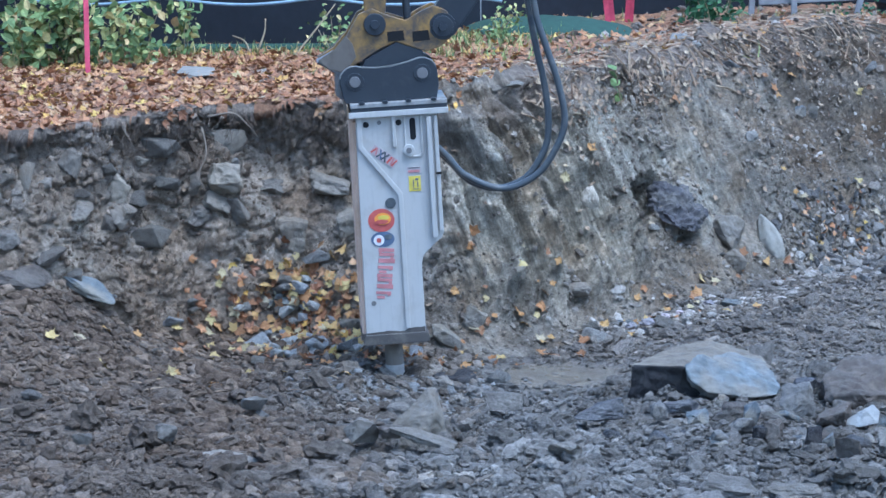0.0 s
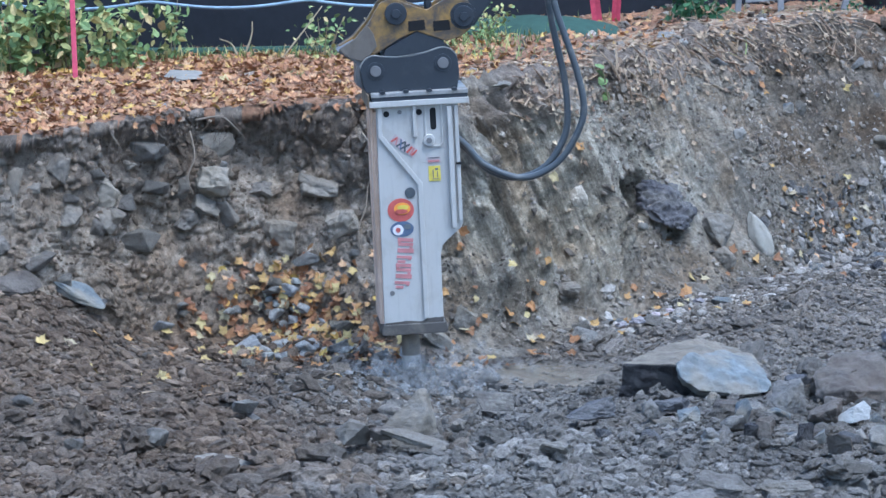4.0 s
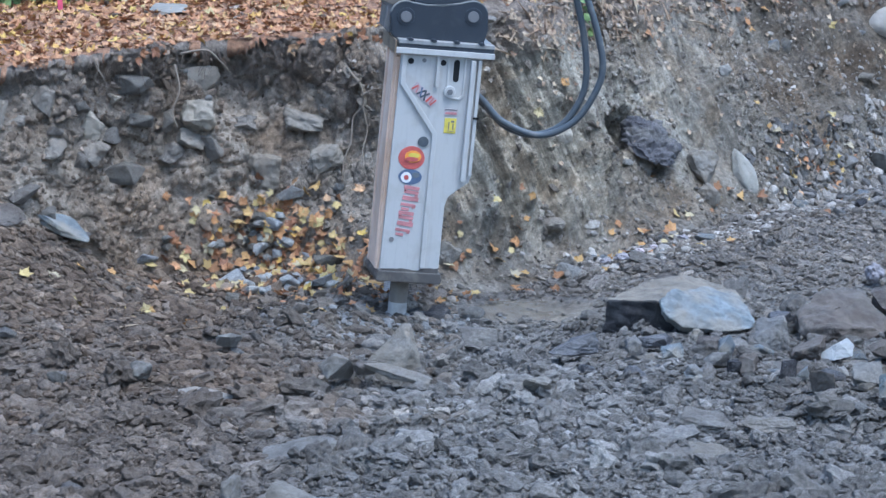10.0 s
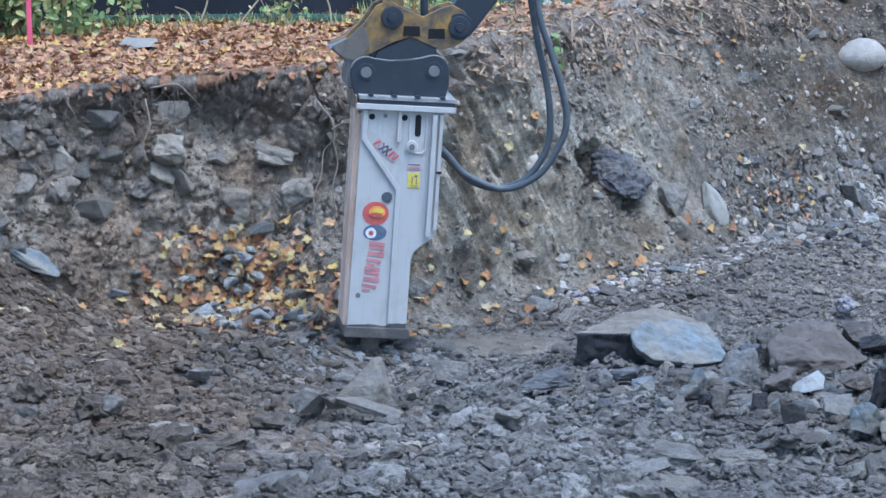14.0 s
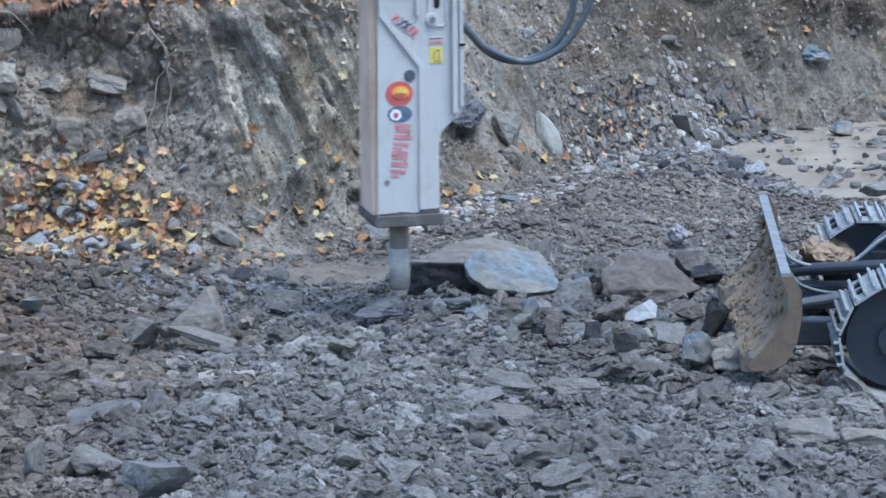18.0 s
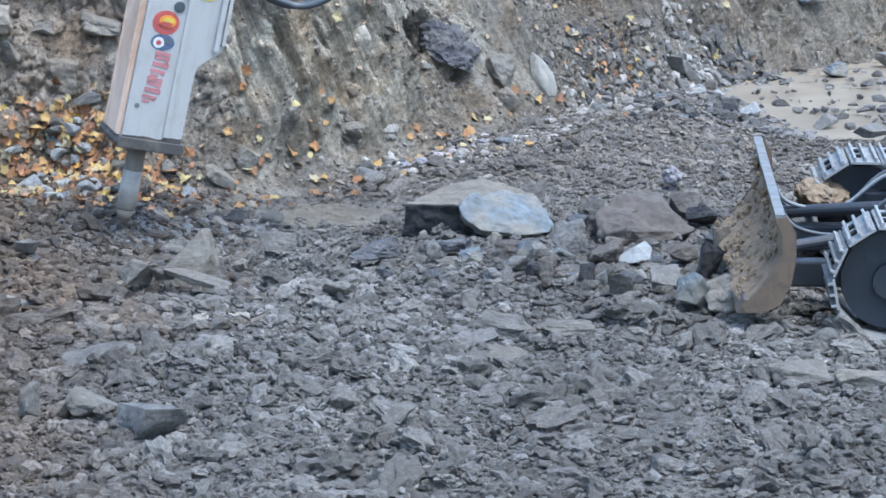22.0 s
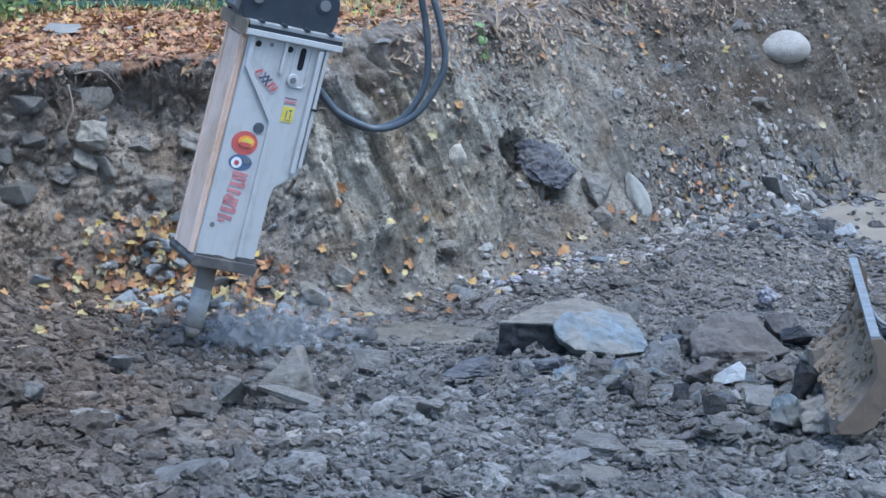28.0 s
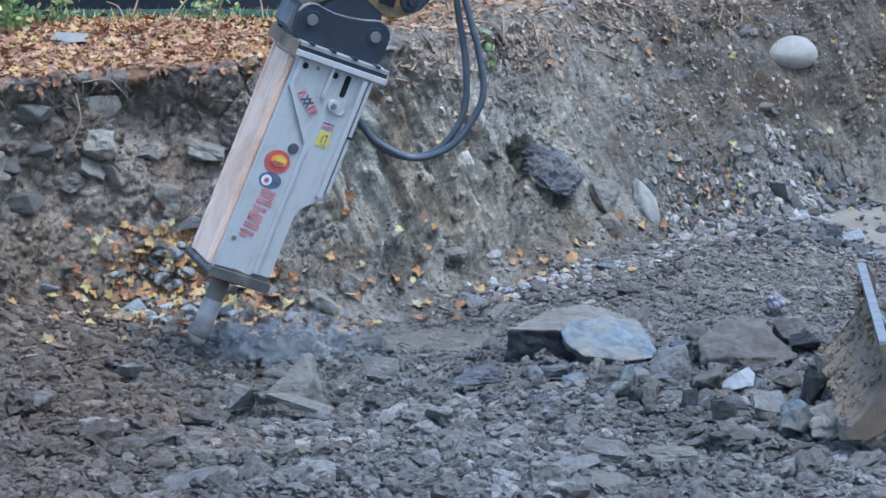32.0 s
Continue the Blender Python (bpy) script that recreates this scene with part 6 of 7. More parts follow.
# the green sprig on the slope
sprig = thing("sprig", "pale green leafy sprig lying on the slope", "twig", pose(1.085, 22.74, 1.31, 20, 0, 30))
part("stem", tube(((-0.02, 0, 0.12), (0.03, 0, 0.0), (0.07, -0.02, -0.12)), 0.005, 5), STEM, sprig)
for k in range(5):
    bm = bmesh.new()
    v, f = OVAL[k % 4]
    vs = [bm.verts.new(Matrix.Rotation(1.3 * k, 3, "Y") @ (Vector(q) * 0.09) + Vector((0.025 * k - 0.03, -0.02, 0.12 - 0.055 * k))) for q in v.tolist()]
    for t in f.tolist():
        bm.faces.new([vs[i] for i in t])
    part("leaf", bm, LEAF_GREEN, sprig)


# ---- the excavator's undercarriage ----
EXCAVATOR_POSE = pose(2.775, 17.82, -0.035, 0, 0, -5.6)
excavator = thing("excavator", "tracked excavator with a muddy dozer blade, seen by its undercarriage", "excavator", EXCAVATOR_POSE)


def dozer_blade():
    """Curved blade with a worn top edge; it faces -x and reaches along y."""
    front = [(0.0, 0.63), (0.035, 0.53), (0.035, 0.43), (-0.01, 0.31), (-0.08, 0.20), (-0.155, 0.11)]
    rear = [(x + 0.035, z) for x, z in front]
    outline = front + rear[::-1]

    def along(y0, y1, pts):
        return prism(pts, y0, y1)

    blade = part("blade", along(-1.06, 1.06, outline), TAN_PAINT, excavator, "curved steel blade caked with mud")
    part("top_edge", along(-1.07, 1.07, [(-0.006, 0.625), (0.035, 0.625), (0.038, 0.652), (-0.008, 0.652)]), WORN_EDGE, blade, "worn bright steel edge")
    part("cutting_edge", along(-1.07, 1.07, [(-0.185, 0.07), (-0.145, 0.07), (-0.11, 0.15), (-0.15, 0.15)]), RUST, blade)
    for y in (-1.075, 1.055):
        part("end_plate", along(y, y + 0.02, [(x - 0.008, z) for x, z in front] + [(-0.14, 0.075), (-0.05, 0.075), (0.025, 0.12), (0.075, 0.24), (0.098, 0.40), (0.094, 0.54), (0.05, 0.64)]), TAN_PAINT, blade, "rusty end plate smeared with mud")
    cake = bmesh.new()
    bmesh.ops.create_grid(cake, x_segments=110, y_segments=34, size=0.5)
    for v in cake.verts:
        y, u = v.co.x * 2.0, v.co.y + 0.5
        k = u * (len(front) - 1)
        i = min(int(k), len(front) - 2)
        x = front[i][0] + (front[i + 1][0] - front[i][0]) * (k - i)
        z = front[i][1] + (front[i + 1][1] - front[i][1]) * (k - i)
        d = 0.02 + 0.05 * max(0, noise.noise(Vector((3.1 * y, 5 * z, 2)))) + 0.03 * abs(noise.noise(Vector((9 * y, 11 * z, 5)))) + 0.012 * noise.noise(Vector((31 * y, 33 * z, 5)))
        d *= min(1, 4 * u) * min(1, (1.0 - abs(y)) * 8)
        v.co = (x - d, y, z)
    rnd = random.Random(12)
    lumps = [cake]
    for k in range(150):
        y, u = rnd.uniform(-1.0, 0.95), rnd.random() ** 0.6
        i = min(int(u * 5), 4)
        x, z = (front[i][c] + (front[i + 1][c] - front[i][c]) * (u * 5 - i) for c in (0, 1))
        s = rnd.uniform(0.02, 0.06) * (1.6 if rnd.random() < 0.15 else 1)
        lump = hull_rock(400 + k, 14, 0.2)
        turn = Euler((rnd.uniform(0, 6), rnd.uniform(0, 6), rnd.uniform(0, 6))).to_matrix().to_4x4()
        bmesh.ops.transform(lump, matrix=Matrix.Translation((x - 0.025 - 0.2 * s, y, z)) @ Matrix.Diagonal((0.7, 1, 1, 1)) @ turn @ Matrix.Diagonal((s, s, s, 1)), verts=lump.verts)
        lumps.append(lump)
    part("mud_cake", joined(*lumps), MUD, blade, "brown clods of dried mud")
    squat = Matrix.Translation((0, 0, 0.652)) @ Matrix.Diagonal((1, 1, 0.83, 1)) @ Matrix.Translation((0, 0, -0.652))
    for ob in (blade, *blade.children):
        ob.data.transform(squat)
    for y in (-0.45, 0.45):
        part("push_arm", block((0.80, 0.11, 0.13), (0.42, y, 0.24), 0.012), BLACK_PAINT, excavator)
        part("lift_cylinder", rod((0.06, y, 0.36), (0.75, y * 0.6, 0.44), 0.032), BLACK_PAINT, excavator)


dozer_blade()


def track_shoe():
    """One steel shoe: a plate with three bars and four bolts; it runs along x, wide along y."""
    parts = [block((0.152, 0.44, 0.014), (0, 0, 0), 0.002)]
    for x in (-0.055, 0.0, 0.055):
        parts.append(block((0.014, 0.44, 0.026), (x, 0, 0.018), 0.003))
    return joined(*parts)


SHOE = finish_mesh("track_shoe", track_shoe(), BARE_STEEL)
BOLT_MESH = finish_mesh("bolt", block((0.030, 0.05, 0.016), (0, 0, 0.012), 0.004), SHADOW_BLACK)


def track(y):
    length, radius, x0, zc = 2.35, 0.275, 0.56, 0.315
    group = part("track_frame", joined(block((length, 0.30, 0.26), (x0 + length / 2, y, 0.30), 0.02), block((length * 0.86, 0.24, 0.05), (x0 + length / 2, y, 0.46), 0.01)), BLACK_PAINT, excavator, "black track frame")
    part("idler", joined(rod((x0, y - 0.10, zc), (x0, y + 0.10, zc), radius - 0.035, 28), rod((x0, y - 0.14, zc), (x0, y + 0.14, zc), 0.09, 16)), BLACK_PAINT, group)
    part("sprocket", joined(rod((x0 + length, y - 0.06, zc), (x0 + length, y + 0.06, zc), radius - 0.03, 22), rod((x0 + length, y - 0.15, zc), (x0 + length, y + 0.15, zc), 0.14, 16)), GRIMY_STEEL, group)
    for k in range(5):
        part("roller", rod((x0 + 0.35 + 0.41 * k, y - 0.13, 0.115), (x0 + 0.35 + 0.41 * k, y + 0.13, 0.115), 0.085, 16), GRIMY_STEEL, group)
    around = 2 * length + math.tau * radius
    count = round(around / 0.16)
    for k in range(count):
        s = around * k / count
        if s < length:
            at, turn = (x0 + s, y, zc + radius), 0.0
        elif s < length + math.pi * radius:
            a = (s - length) / radius
            at, turn = (x0 + length + radius * math.sin(a), y, zc + radius * math.cos(a)), a
        elif s < 2 * length + math.pi * radius:
            at, turn = (x0 + length - (s - length - math.pi * radius), y, zc - radius), math.pi
        else:
            a = math.pi + (s - 2 * length - math.pi * radius) / radius
            at, turn = (x0 + radius * math.sin(a), y, zc + radius * math.cos(a)), a
        shoe = new("track_shoe", SHOE)
        shoe.parent = group
        shoe.matrix_basis = Matrix.Translation(at) @ Matrix.Rotation(turn, 4, "Y")
        for side in (-0.07, 0.07):
            bolt = new("bolt", BOLT_MESH)
            bolt.parent = group
            bolt.matrix_basis = shoe.matrix_basis @ Matrix.Translation((-0.028, side, 0))


track(-0.86)
track(0.86)
part("car_body", joined(block((1.1, 1.25, 0.24), (1.7, 0, 0.46), 0.03), rod((1.7, 0, 0.56), (1.7, 0, 0.70), 0.5, 30)), BLACK_PAINT, excavator)
part("fender_plate", block((0.9, 0.16, 0.02), (1.1, 0.45, 0.60), 0.004, Euler((0, radians(-6), 0)).to_matrix().to_4x4()), BARE_STEEL, excavator, "bare worn cover plate")
for k, (y, dip) in enumerate(((0.5, 0.14), (0.42, 0.10), (-0.12, 0.12))):
    part("hose", tube(((0.06, y, 0.52), (0.16, y - 0.02, 0.52 - dip), (0.40, y - 0.03, 0.50 - dip), (0.62, y - 0.02, 0.56), (0.80, y, 0.62)), 0.011, 8), HOSE_GREY if k == 1 else RUBBER, excavator, "", True)
mud_lump = part("mud_lump", fine_rock(141, (0.30, 0.40, 0.18), 20, 0.3, 0.10, 0.1), MUD, excavator, "lump of dried brown mud")
mud_lump.location = (0.34, 0.68, 0.40)

# ---- the hydraulic breaker: its origin is the middle of the mounting plate's front lower edge ----
breaker = thing("hydraulic_breaker", "grey box-housed hydraulic breaker with red lettering on its side", "breaker")
BODY = ((-0.240, 0.0), (0.216, 0.0), (0.216, -0.665), (0.205, -0.70), (0.125, -0.765), (0.095, -0.795), (0.082, -0.845), (0.082, -1.236), (-0.252, -1.236))
housing = part("housing", prism([(0.97 * x, z) for x, z in BODY], 0.024, 0.376, 0.0), DUSTY_PAINT, breaker, "dusty housing between the side plates")
side_plate = part("side_plate", prism(BODY, 0.0, 0.026, 0.004), GREY_PAINT, breaker, "light grey painted side plate")
part("side_plate", prism(BODY, 0.374, 0.40, 0.004), GREY_PAINT, breaker)
part("end_plate", block((0.022, 0.31, 1.20), (-0.252, 0.20, -0.63), 0.004, Euler((0, radians(0.5), 0)).to_matrix().to_4x4()), DUSTY_PAINT, breaker, "dust-stained end plate")
for y, h in ((0.075, 1.22), (0.325, 1.22)):
    part("end_rib", block((0.02, 0.02, h), (-0.262, y, -0.62), 0.004), DUSTY_PAINT, breaker)


def bar(points, width, y0, y1):
    """A flat bar along points in x and z."""
    p = [Vector(q) for q in points]
    left, right = [], []
    for k in range(len(p)):
        a = (p[k] - p[max(k - 1, 0)]).normalized() if k else (p[1] - p[0]).normalized()
        b = (p[min(k + 1, len(p) - 1)] - p[k]).normalized() if k < len(p) - 1 else a
        d = (a + b).normalized()
        nrm = Vector((-d.y, d.x)) * width / 2 / max(0.5, d.dot(b))
        left.append(p[k] + nrm), right.append(p[k] - nrm)
    return prism([tuple(q) for q in left + right[::-1]], y0, y1, 0.003)


part("rib", bar(((-0.222, -0.004), (-0.222, -0.165), (-0.015, -0.44), (-0.015, -1.20)), 0.026, -0.016, 0.004), GREY_PAINT, side_plate, "raised bent rib")
part("rib", bar(((0.165, -0.015), (0.165, -0.695)), 0.026, -0.034, 0.004), GREY_PAINT, side_plate)
part("rib", bar(((0.203, -0.01), (0.203, -0.66)), 0.020, -0.020, 0.004), GREY_PAINT, side_plate)
part("rib", bar(((-0.030, 0.0), (-0.030, -0.175)), 0.020, -0.020, 0.004), GREY_PAINT, side_plate)
part("lifting_slot", prism([(0.075 + 0.017 * math.cos(a), -0.08 + (0.045 if math.sin(a) > 0 else -0.045) + 0.017 * math.sin(a)) for a in (math.tau * k / 16 for k in range(16))], -0.003, 0.006), SHADOW_BLACK, side_plate, "slotted opening with its shade painted flat black")
part("slot_frame", bar(((0.030, -0.005), (0.030, -0.21), (0.045, -0.235), (0.105, -0.235), (0.122, -0.215), (0.122, -0.005)), 0.010, -0.010, 0.004), GREY_PAINT, side_plate)
for x, z, r in ((-0.184, -0.042, 0.017), (-0.002, -0.040, 0.017), (-0.110, -0.034, 0.012)):
    part("bolt_hole", disc(x, z, r, r, -0.003, 0.006), SHADOW_BLACK if r > 0.015 else GRIMY_STEEL, side_plate)
boss = part("valve_boss", disc(0.046, -0.198, 0.032, 0.034, -0.022, 0.004, 20, 0.004), GREY_PAINT, side_plate)
part("plug", disc(0.046, -0.198, 0.017, 0.018, -0.030, -0.020, 6), GRIMY_STEEL, boss, "hexagonal steel plug")
part("rubber_plug", disc(-0.073, -0.488, 0.030, 0.030, -0.008, 0.004, 22, 0.002), RUBBER, side_plate, "round black rubber plug")
part("bolt_hole", disc(-0.200, -1.05, 0.014, 0.014, -0.003, 0.006), GRIMY_STEEL, side_plate)
part("notch", block((0.03, 0.012, 0.012), (0.205, -0.022, -0.335)), SHADOW_BLACK, side_plate)
# labels: coloured shapes and plain bars
label_plate = part("warning_label", block((0.066, 0.003, 0.085), (0.069, -0.002, -0.388)), DECAL_YELLOW, side_plate, "yellow warning label")
for dx, dz, w, h in ((0.012, 0.024, 0.018, 0.012), (-0.008, 0.0, 0.006, 0.045), (0.016, -0.004, 0.006, 0.034), (0.004, -0.03, 0.036, 0.004)):
    part("print_bar", block((w, 0.002, h), (0.069 + dx, -0.0045, -0.388 + dz)), GRIMY_STEEL, label_plate)
small_label = part("maker_label", block((0.075, 0.003, 0.036), (0.067, -0.002, -0.312)), DECAL_FADED, side_plate, "small faded label with worn bars")
part("print_bar", block((0.062, 0.002, 0.012), (0.067, -0.0045, -0.318)), DECAL_PINK, small_label)
part("print_bar", block((0.066, 0.002, 0.007), (0.067, -0.0045, -0.299)), GRIMY_STEEL, small_label)
slant = Euler((0, radians(37), 0)).to_matrix().to_4x4()
model_label = part("model_label", block((0.160, 0.003, 0.056), (-0.094, -0.002, -0.225), 0, slant), DECAL_FADED, side_plate, "slanted label with worn red and dark print")
for k, (u, tilt, w, h, paint) in enumerate(((-0.066, 24, 0.010, 0.044, DECAL_RED), (-0.050, -20, 0.008, 0.040, DECAL_PINK), (-0.022, 30, 0.010, 0.056, RUBBER), (-0.022, -30, 0.008, 0.056, DECAL_BLUE), (0.006, 30, 0.010, 0.060, RUBBER), (0.006, -30, 0.010, 0.060, RUBBER), (0.036, 8, 0.012, 0.044, DECAL_RED), (0.054, -8, 0.009, 0.044, DECAL_PINK), (0.068, 12, 0.009, 0.044, DECAL_RED))):
    part("print_bar", block((w, 0.002, h), (-0.094 + u * math.cos(radians(37)), -0.0045 - 0.0015 * (k % 2), -0.225 - u * math.sin(radians(37))), 0, Euler((0, radians(37 + tilt), 0)).to_matrix().to_4x4()), paint, model_label)
emblem = part("emblem", disc(-0.130, -0.583, 0.074, 0.066, -0.003, 0.002, 26), DECAL_RED, side_plate, "red and yellow oval emblem")
part("swirl", disc(-0.122, -0.575, 0.046, 0.034, -0.0055, -0.002, 22), DECAL_ORANGE, emblem)
part("swirl", disc(-0.118, -0.568, 0.032, 0.014, -0.008, -0.004, 22), DECAL_YELLOW, emblem)
part("swirl", disc(-0.128, -0.590, 0.036, 0.013, -0.0105, -0.006, 22), DECAL_RED, emblem)
emblem_low = part("emblem", disc(-0.128, -0.690, 0.066, 0.044, -0.003, 0.002, 24), DECAL_BLUE, side_plate, "slate-blue oval emblem")
part("swirl", disc(-0.150, -0.694, 0.030, 0.030, -0.0055, -0.002, 18), DECAL_WHITE, emblem_low)
part("swirl", disc(-0.150, -0.694, 0.014, 0.014, -0.008, -0.004, 14), DECAL_RED, emblem_low)
part("swirl", disc(-0.098, -0.678, 0.022, 0.016, -0.0055, -0.002, 16), STONE_BLUE, emblem_low)
for k in range(6):
    z = -0.765 - 0.048 * k
    x = -0.112 - 0.006 * k
    for dx, dz, w, h in (((0.0, 0.013, 0.080, 0.017), (0.0, -0.012, 0.076, 0.016), (-0.034, 0.0, 0.014, 0.014)), ((0.004, 0.0, 0.084, 0.021), (0.034, 0.012, 0.016, 0.016)), ((0.0, 0.012, 0.078, 0.014), (-0.016, -0.012, 0.040, 0.013), (0.030, 0.0, 0.016, 0.012)))[k % 3]:
        part("lettering_bar", block((w * 1.08, 0.003, h * 1.15), (x + dx, -0.002, z + dz), 0, Euler((0, radians(6), 0)).to_matrix().to_4x4()), DECAL_PINK, side_plate, "faded red bar of worn lettering")

mount = part("mounting_plate", block((0.556, 0.46, 0.032), (0.0, 0.195, 0.016), 0.004), GREY_PAINT, breaker, "pale worn mounting plate")
part("plate_end", block((0.010, 0.46, 0.075), (-0.281, 0.195, 0.036), 0.003), MUD, mount, "dusty brown plate end")
# black block fills the dark gap between mounting plate and bracket plate
part("gasket", block((0.535, 0.43, 0.022), (0.004, 0.195, 0.044)), BLACK_PAINT, breaker)
cap = part("bracket_plate", block((0.540, 0.44, 0.022), (0.004, 0.195, 0.066), 0.003), BARE_STEEL, breaker, "scuffed bracket base plate")
for x in (-0.20, -0.07, 0.06, 0.20):
    part("bolt_head", disc(x, 0.080, 0.017, 0.010, -0.030, 0.02, 6), BLACK_PAINT, cap)
foot = part("bottom_plate", prism([(-0.266, -1.288), (0.096, -1.288), (0.104, -1.266), (0.096, -1.228), (-0.258, -1.228), (-0.272, -1.262)], -0.014, 0.414, 0.006), GREASE, breaker, "dark greasy bottom plate")
chisel = part("chisel", joined(rod((-0.095, 0.20, -1.26), (-0.095, 0.20, -1.66), 0.052, 24), sweep(bmesh.new(), [(-0.095, 0.20, -1.655), (-0.095, 0.20, -1.72)], 0.052, 24, 0.6)), CHISEL_STEEL, breaker, "worn brown-grey steel chisel", True)
part("dusty_end", rod((-0.095, 0.20, -1.44), (-0.095, 0.20, -1.655), 0.0535, 24), ROCK_DUST, chisel, "lower chisel pale with rock dust", True)
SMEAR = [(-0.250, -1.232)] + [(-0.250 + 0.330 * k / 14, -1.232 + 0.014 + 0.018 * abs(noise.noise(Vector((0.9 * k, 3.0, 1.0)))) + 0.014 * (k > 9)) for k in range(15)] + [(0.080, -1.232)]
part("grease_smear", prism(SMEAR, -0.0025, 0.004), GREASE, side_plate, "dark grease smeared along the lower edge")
part("retainer", rod((-0.095, 0.20, -1.275), (-0.095, 0.20, -1.305), 0.078, 24), GRIMY_STEEL, breaker)
def lobe(cx, cz, r, start, end, count=9):
    """Points on an arc, in degrees."""
    return [(cx + r * math.cos(radians(start + (end - start) * k / (count - 1))), cz + r * math.sin(radians(start + (end - start) * k / (count - 1)))) for k in range(count)]


EAR = [(0.222, 0.075), (0.238, 0.15)] + lobe(0.149, 0.222, 0.086, -5, 108) + [(0.07, 0.288), (-0.02, 0.270), (-0.11, 0.266)] + lobe(-0.228, 0.196, 0.086, 66, 200) + [(-0.300, 0.11), (-0.285, 0.075)]
for y in (0.045, 0.315):
    ear = part("bracket_ear", prism(EAR, y, y + 0.032, 0.005), BLACK_PAINT, breaker, "black bracket ear")
    part("worn_edge", bar(EAR[4:-4], 0.006, y - 0.002, y + 0.034), WORN_EDGE, ear, "scuffed bright edge")
    for x, z in ((-0.228, 0.196), (0.149, 0.222)):
        part("pin_end", disc(x, z, 0.031, 0.031, y - 0.012, y + 0.04, 20, 0.003), GRIMY_STEEL, ear, "dusty pin end")
        part("pin_collar", disc(x, z, 0.050, 0.050, y - 0.004, y + 0.03, 22, 0.002), BLACK_PAINT, ear)
part("bracket_web", prism([(-0.26, 0.075), (0.20, 0.075), (0.20, 0.21), (-0.26, 0.20)], 0.08, 0.31), BLACK_PAINT, breaker)
part("bracket_web", prism([(-0.21, 0.20), (0.18, 0.22), (0.16, 0.35), (0.02, 0.40), (-0.16, 0.31)], 0.10, 0.29), BLACK_PAINT, breaker)
COUPLER = ((-0.415, 0.325), (-0.33, 0.372), (-0.25, 0.46), (-0.185, 0.565), (-0.11, 0.595), (-0.03, 0.555), (0.077, 0.515), (0.17, 0.565), (0.235, 0.59), (0.31, 0.555), (0.345, 0.475), (0.32, 0.40), (0.26, 0.355), (0.18, 0.335), (0.09, 0.37), (0.015, 0.400), (-0.08, 0.365), (-0.20, 0.295), (-0.28, 0.25), (-0.36, 0.28))
for y in (0.095, 0.27):
    coupler = part("coupler_plate", prism(COUPLER, y, y + 0.034, 0.006), YELLOW_PAINT, breaker, "scuffed yellow coupler plate")
    for x, z, r in ((-0.097, 0.505, 0.062), (0.280, 0.470, 0.060)):
        part("pin_boss", disc(x, z, r, r, y - 0.022, y + 0.05, 24, 0.005), BLACK_PAINT, coupler, "greasy pin boss")
        part("pin_nut", disc(x, z, r * 0.45, r * 0.45, y - 0.040, y - 0.018, 6, 0.003), BLACK_PAINT, coupler)
    for x, z in ((0.015, 0.432), (0.155, 0.425)):
        part("window", prism([(x - 0.045, z - 0.03), (x + 0.050, z - 0.026), (x + 0.045, z + 0.03), (x - 0.045, z + 0.026)], y - 0.003, y + 0.03), SHADOW_BLACK, coupler, "recess with its shade painted flat black")
for y in (0.088, 0.305):
    part("hook_cheek", prism([(-0.425, 0.322), (-0.33, 0.378), (-0.262, 0.452), (-0.225, 0.40), (-0.21, 0.33), (-0.28, 0.243), (-0.365, 0.272)], y, y + 0.012, 0.003), DUSTY_STEEL, breaker, "dusty brown cheek of the coupler hook")
part("coupler_hook", prism([(-0.43, 0.31), (-0.33, 0.36), (-0.27, 0.25), (-0.30, 0.09), (-0.335, 0.12), (-0.33, 0.24)], 0.10, 0.30, 0.005), GRIMY_STEEL, breaker)

# ---- the arm's end: moving parts of the excavator ----
stick = part("stick", joined(prism([(-0.06, -0.05), (0.06, -0.06), (0.22, 0.16), (0.95, 1.15), (0.70, 1.22), (0.04, 0.24), (-0.07, 0.06)], 0.02, 0.20, 0.01), rod((0, -0.01, 0), (0, 0.23, 0), 0.075, 24)), BLACK_PAINT, excavator, "dark worn end of the digging arm")
part("paint_patch", prism([(0.10, 0.22), (0.15, 0.20), (0.30, 0.42), (0.24, 0.44)], 0.014, 0.03), YELLOW_PAINT, stick, "patch of yellow paint")
link = part("bucket_link", joined(prism([(-0.055, 0.0), (0.05, -0.03), (0.065, 0.12), (0.075, 0.62), (-0.045, 0.64), (-0.06, 0.12)], 0.03, 0.08, 0.01), prism([(-0.055, 0.0), (0.05, -0.03), (0.065, 0.12), (0.075, 0.62), (-0.045, 0.64), (-0.06, 0.12)], 0.17, 0.22, 0.01)), YELLOW_PAINT, excavator, "scuffed yellow bucket link")
ram_rod = part("cylinder_rod", rod((0, 0.12, 0.0), (-0.03, 0.12, 0.62), 0.022, 14), BLACK_PAINT, excavator)


def hose(points, radius, label):
    return solid("hydraulic_hose", tube(points, radius, 10, 6), RUBBER, label, "hose", group="breaker hoses", smooth=True)


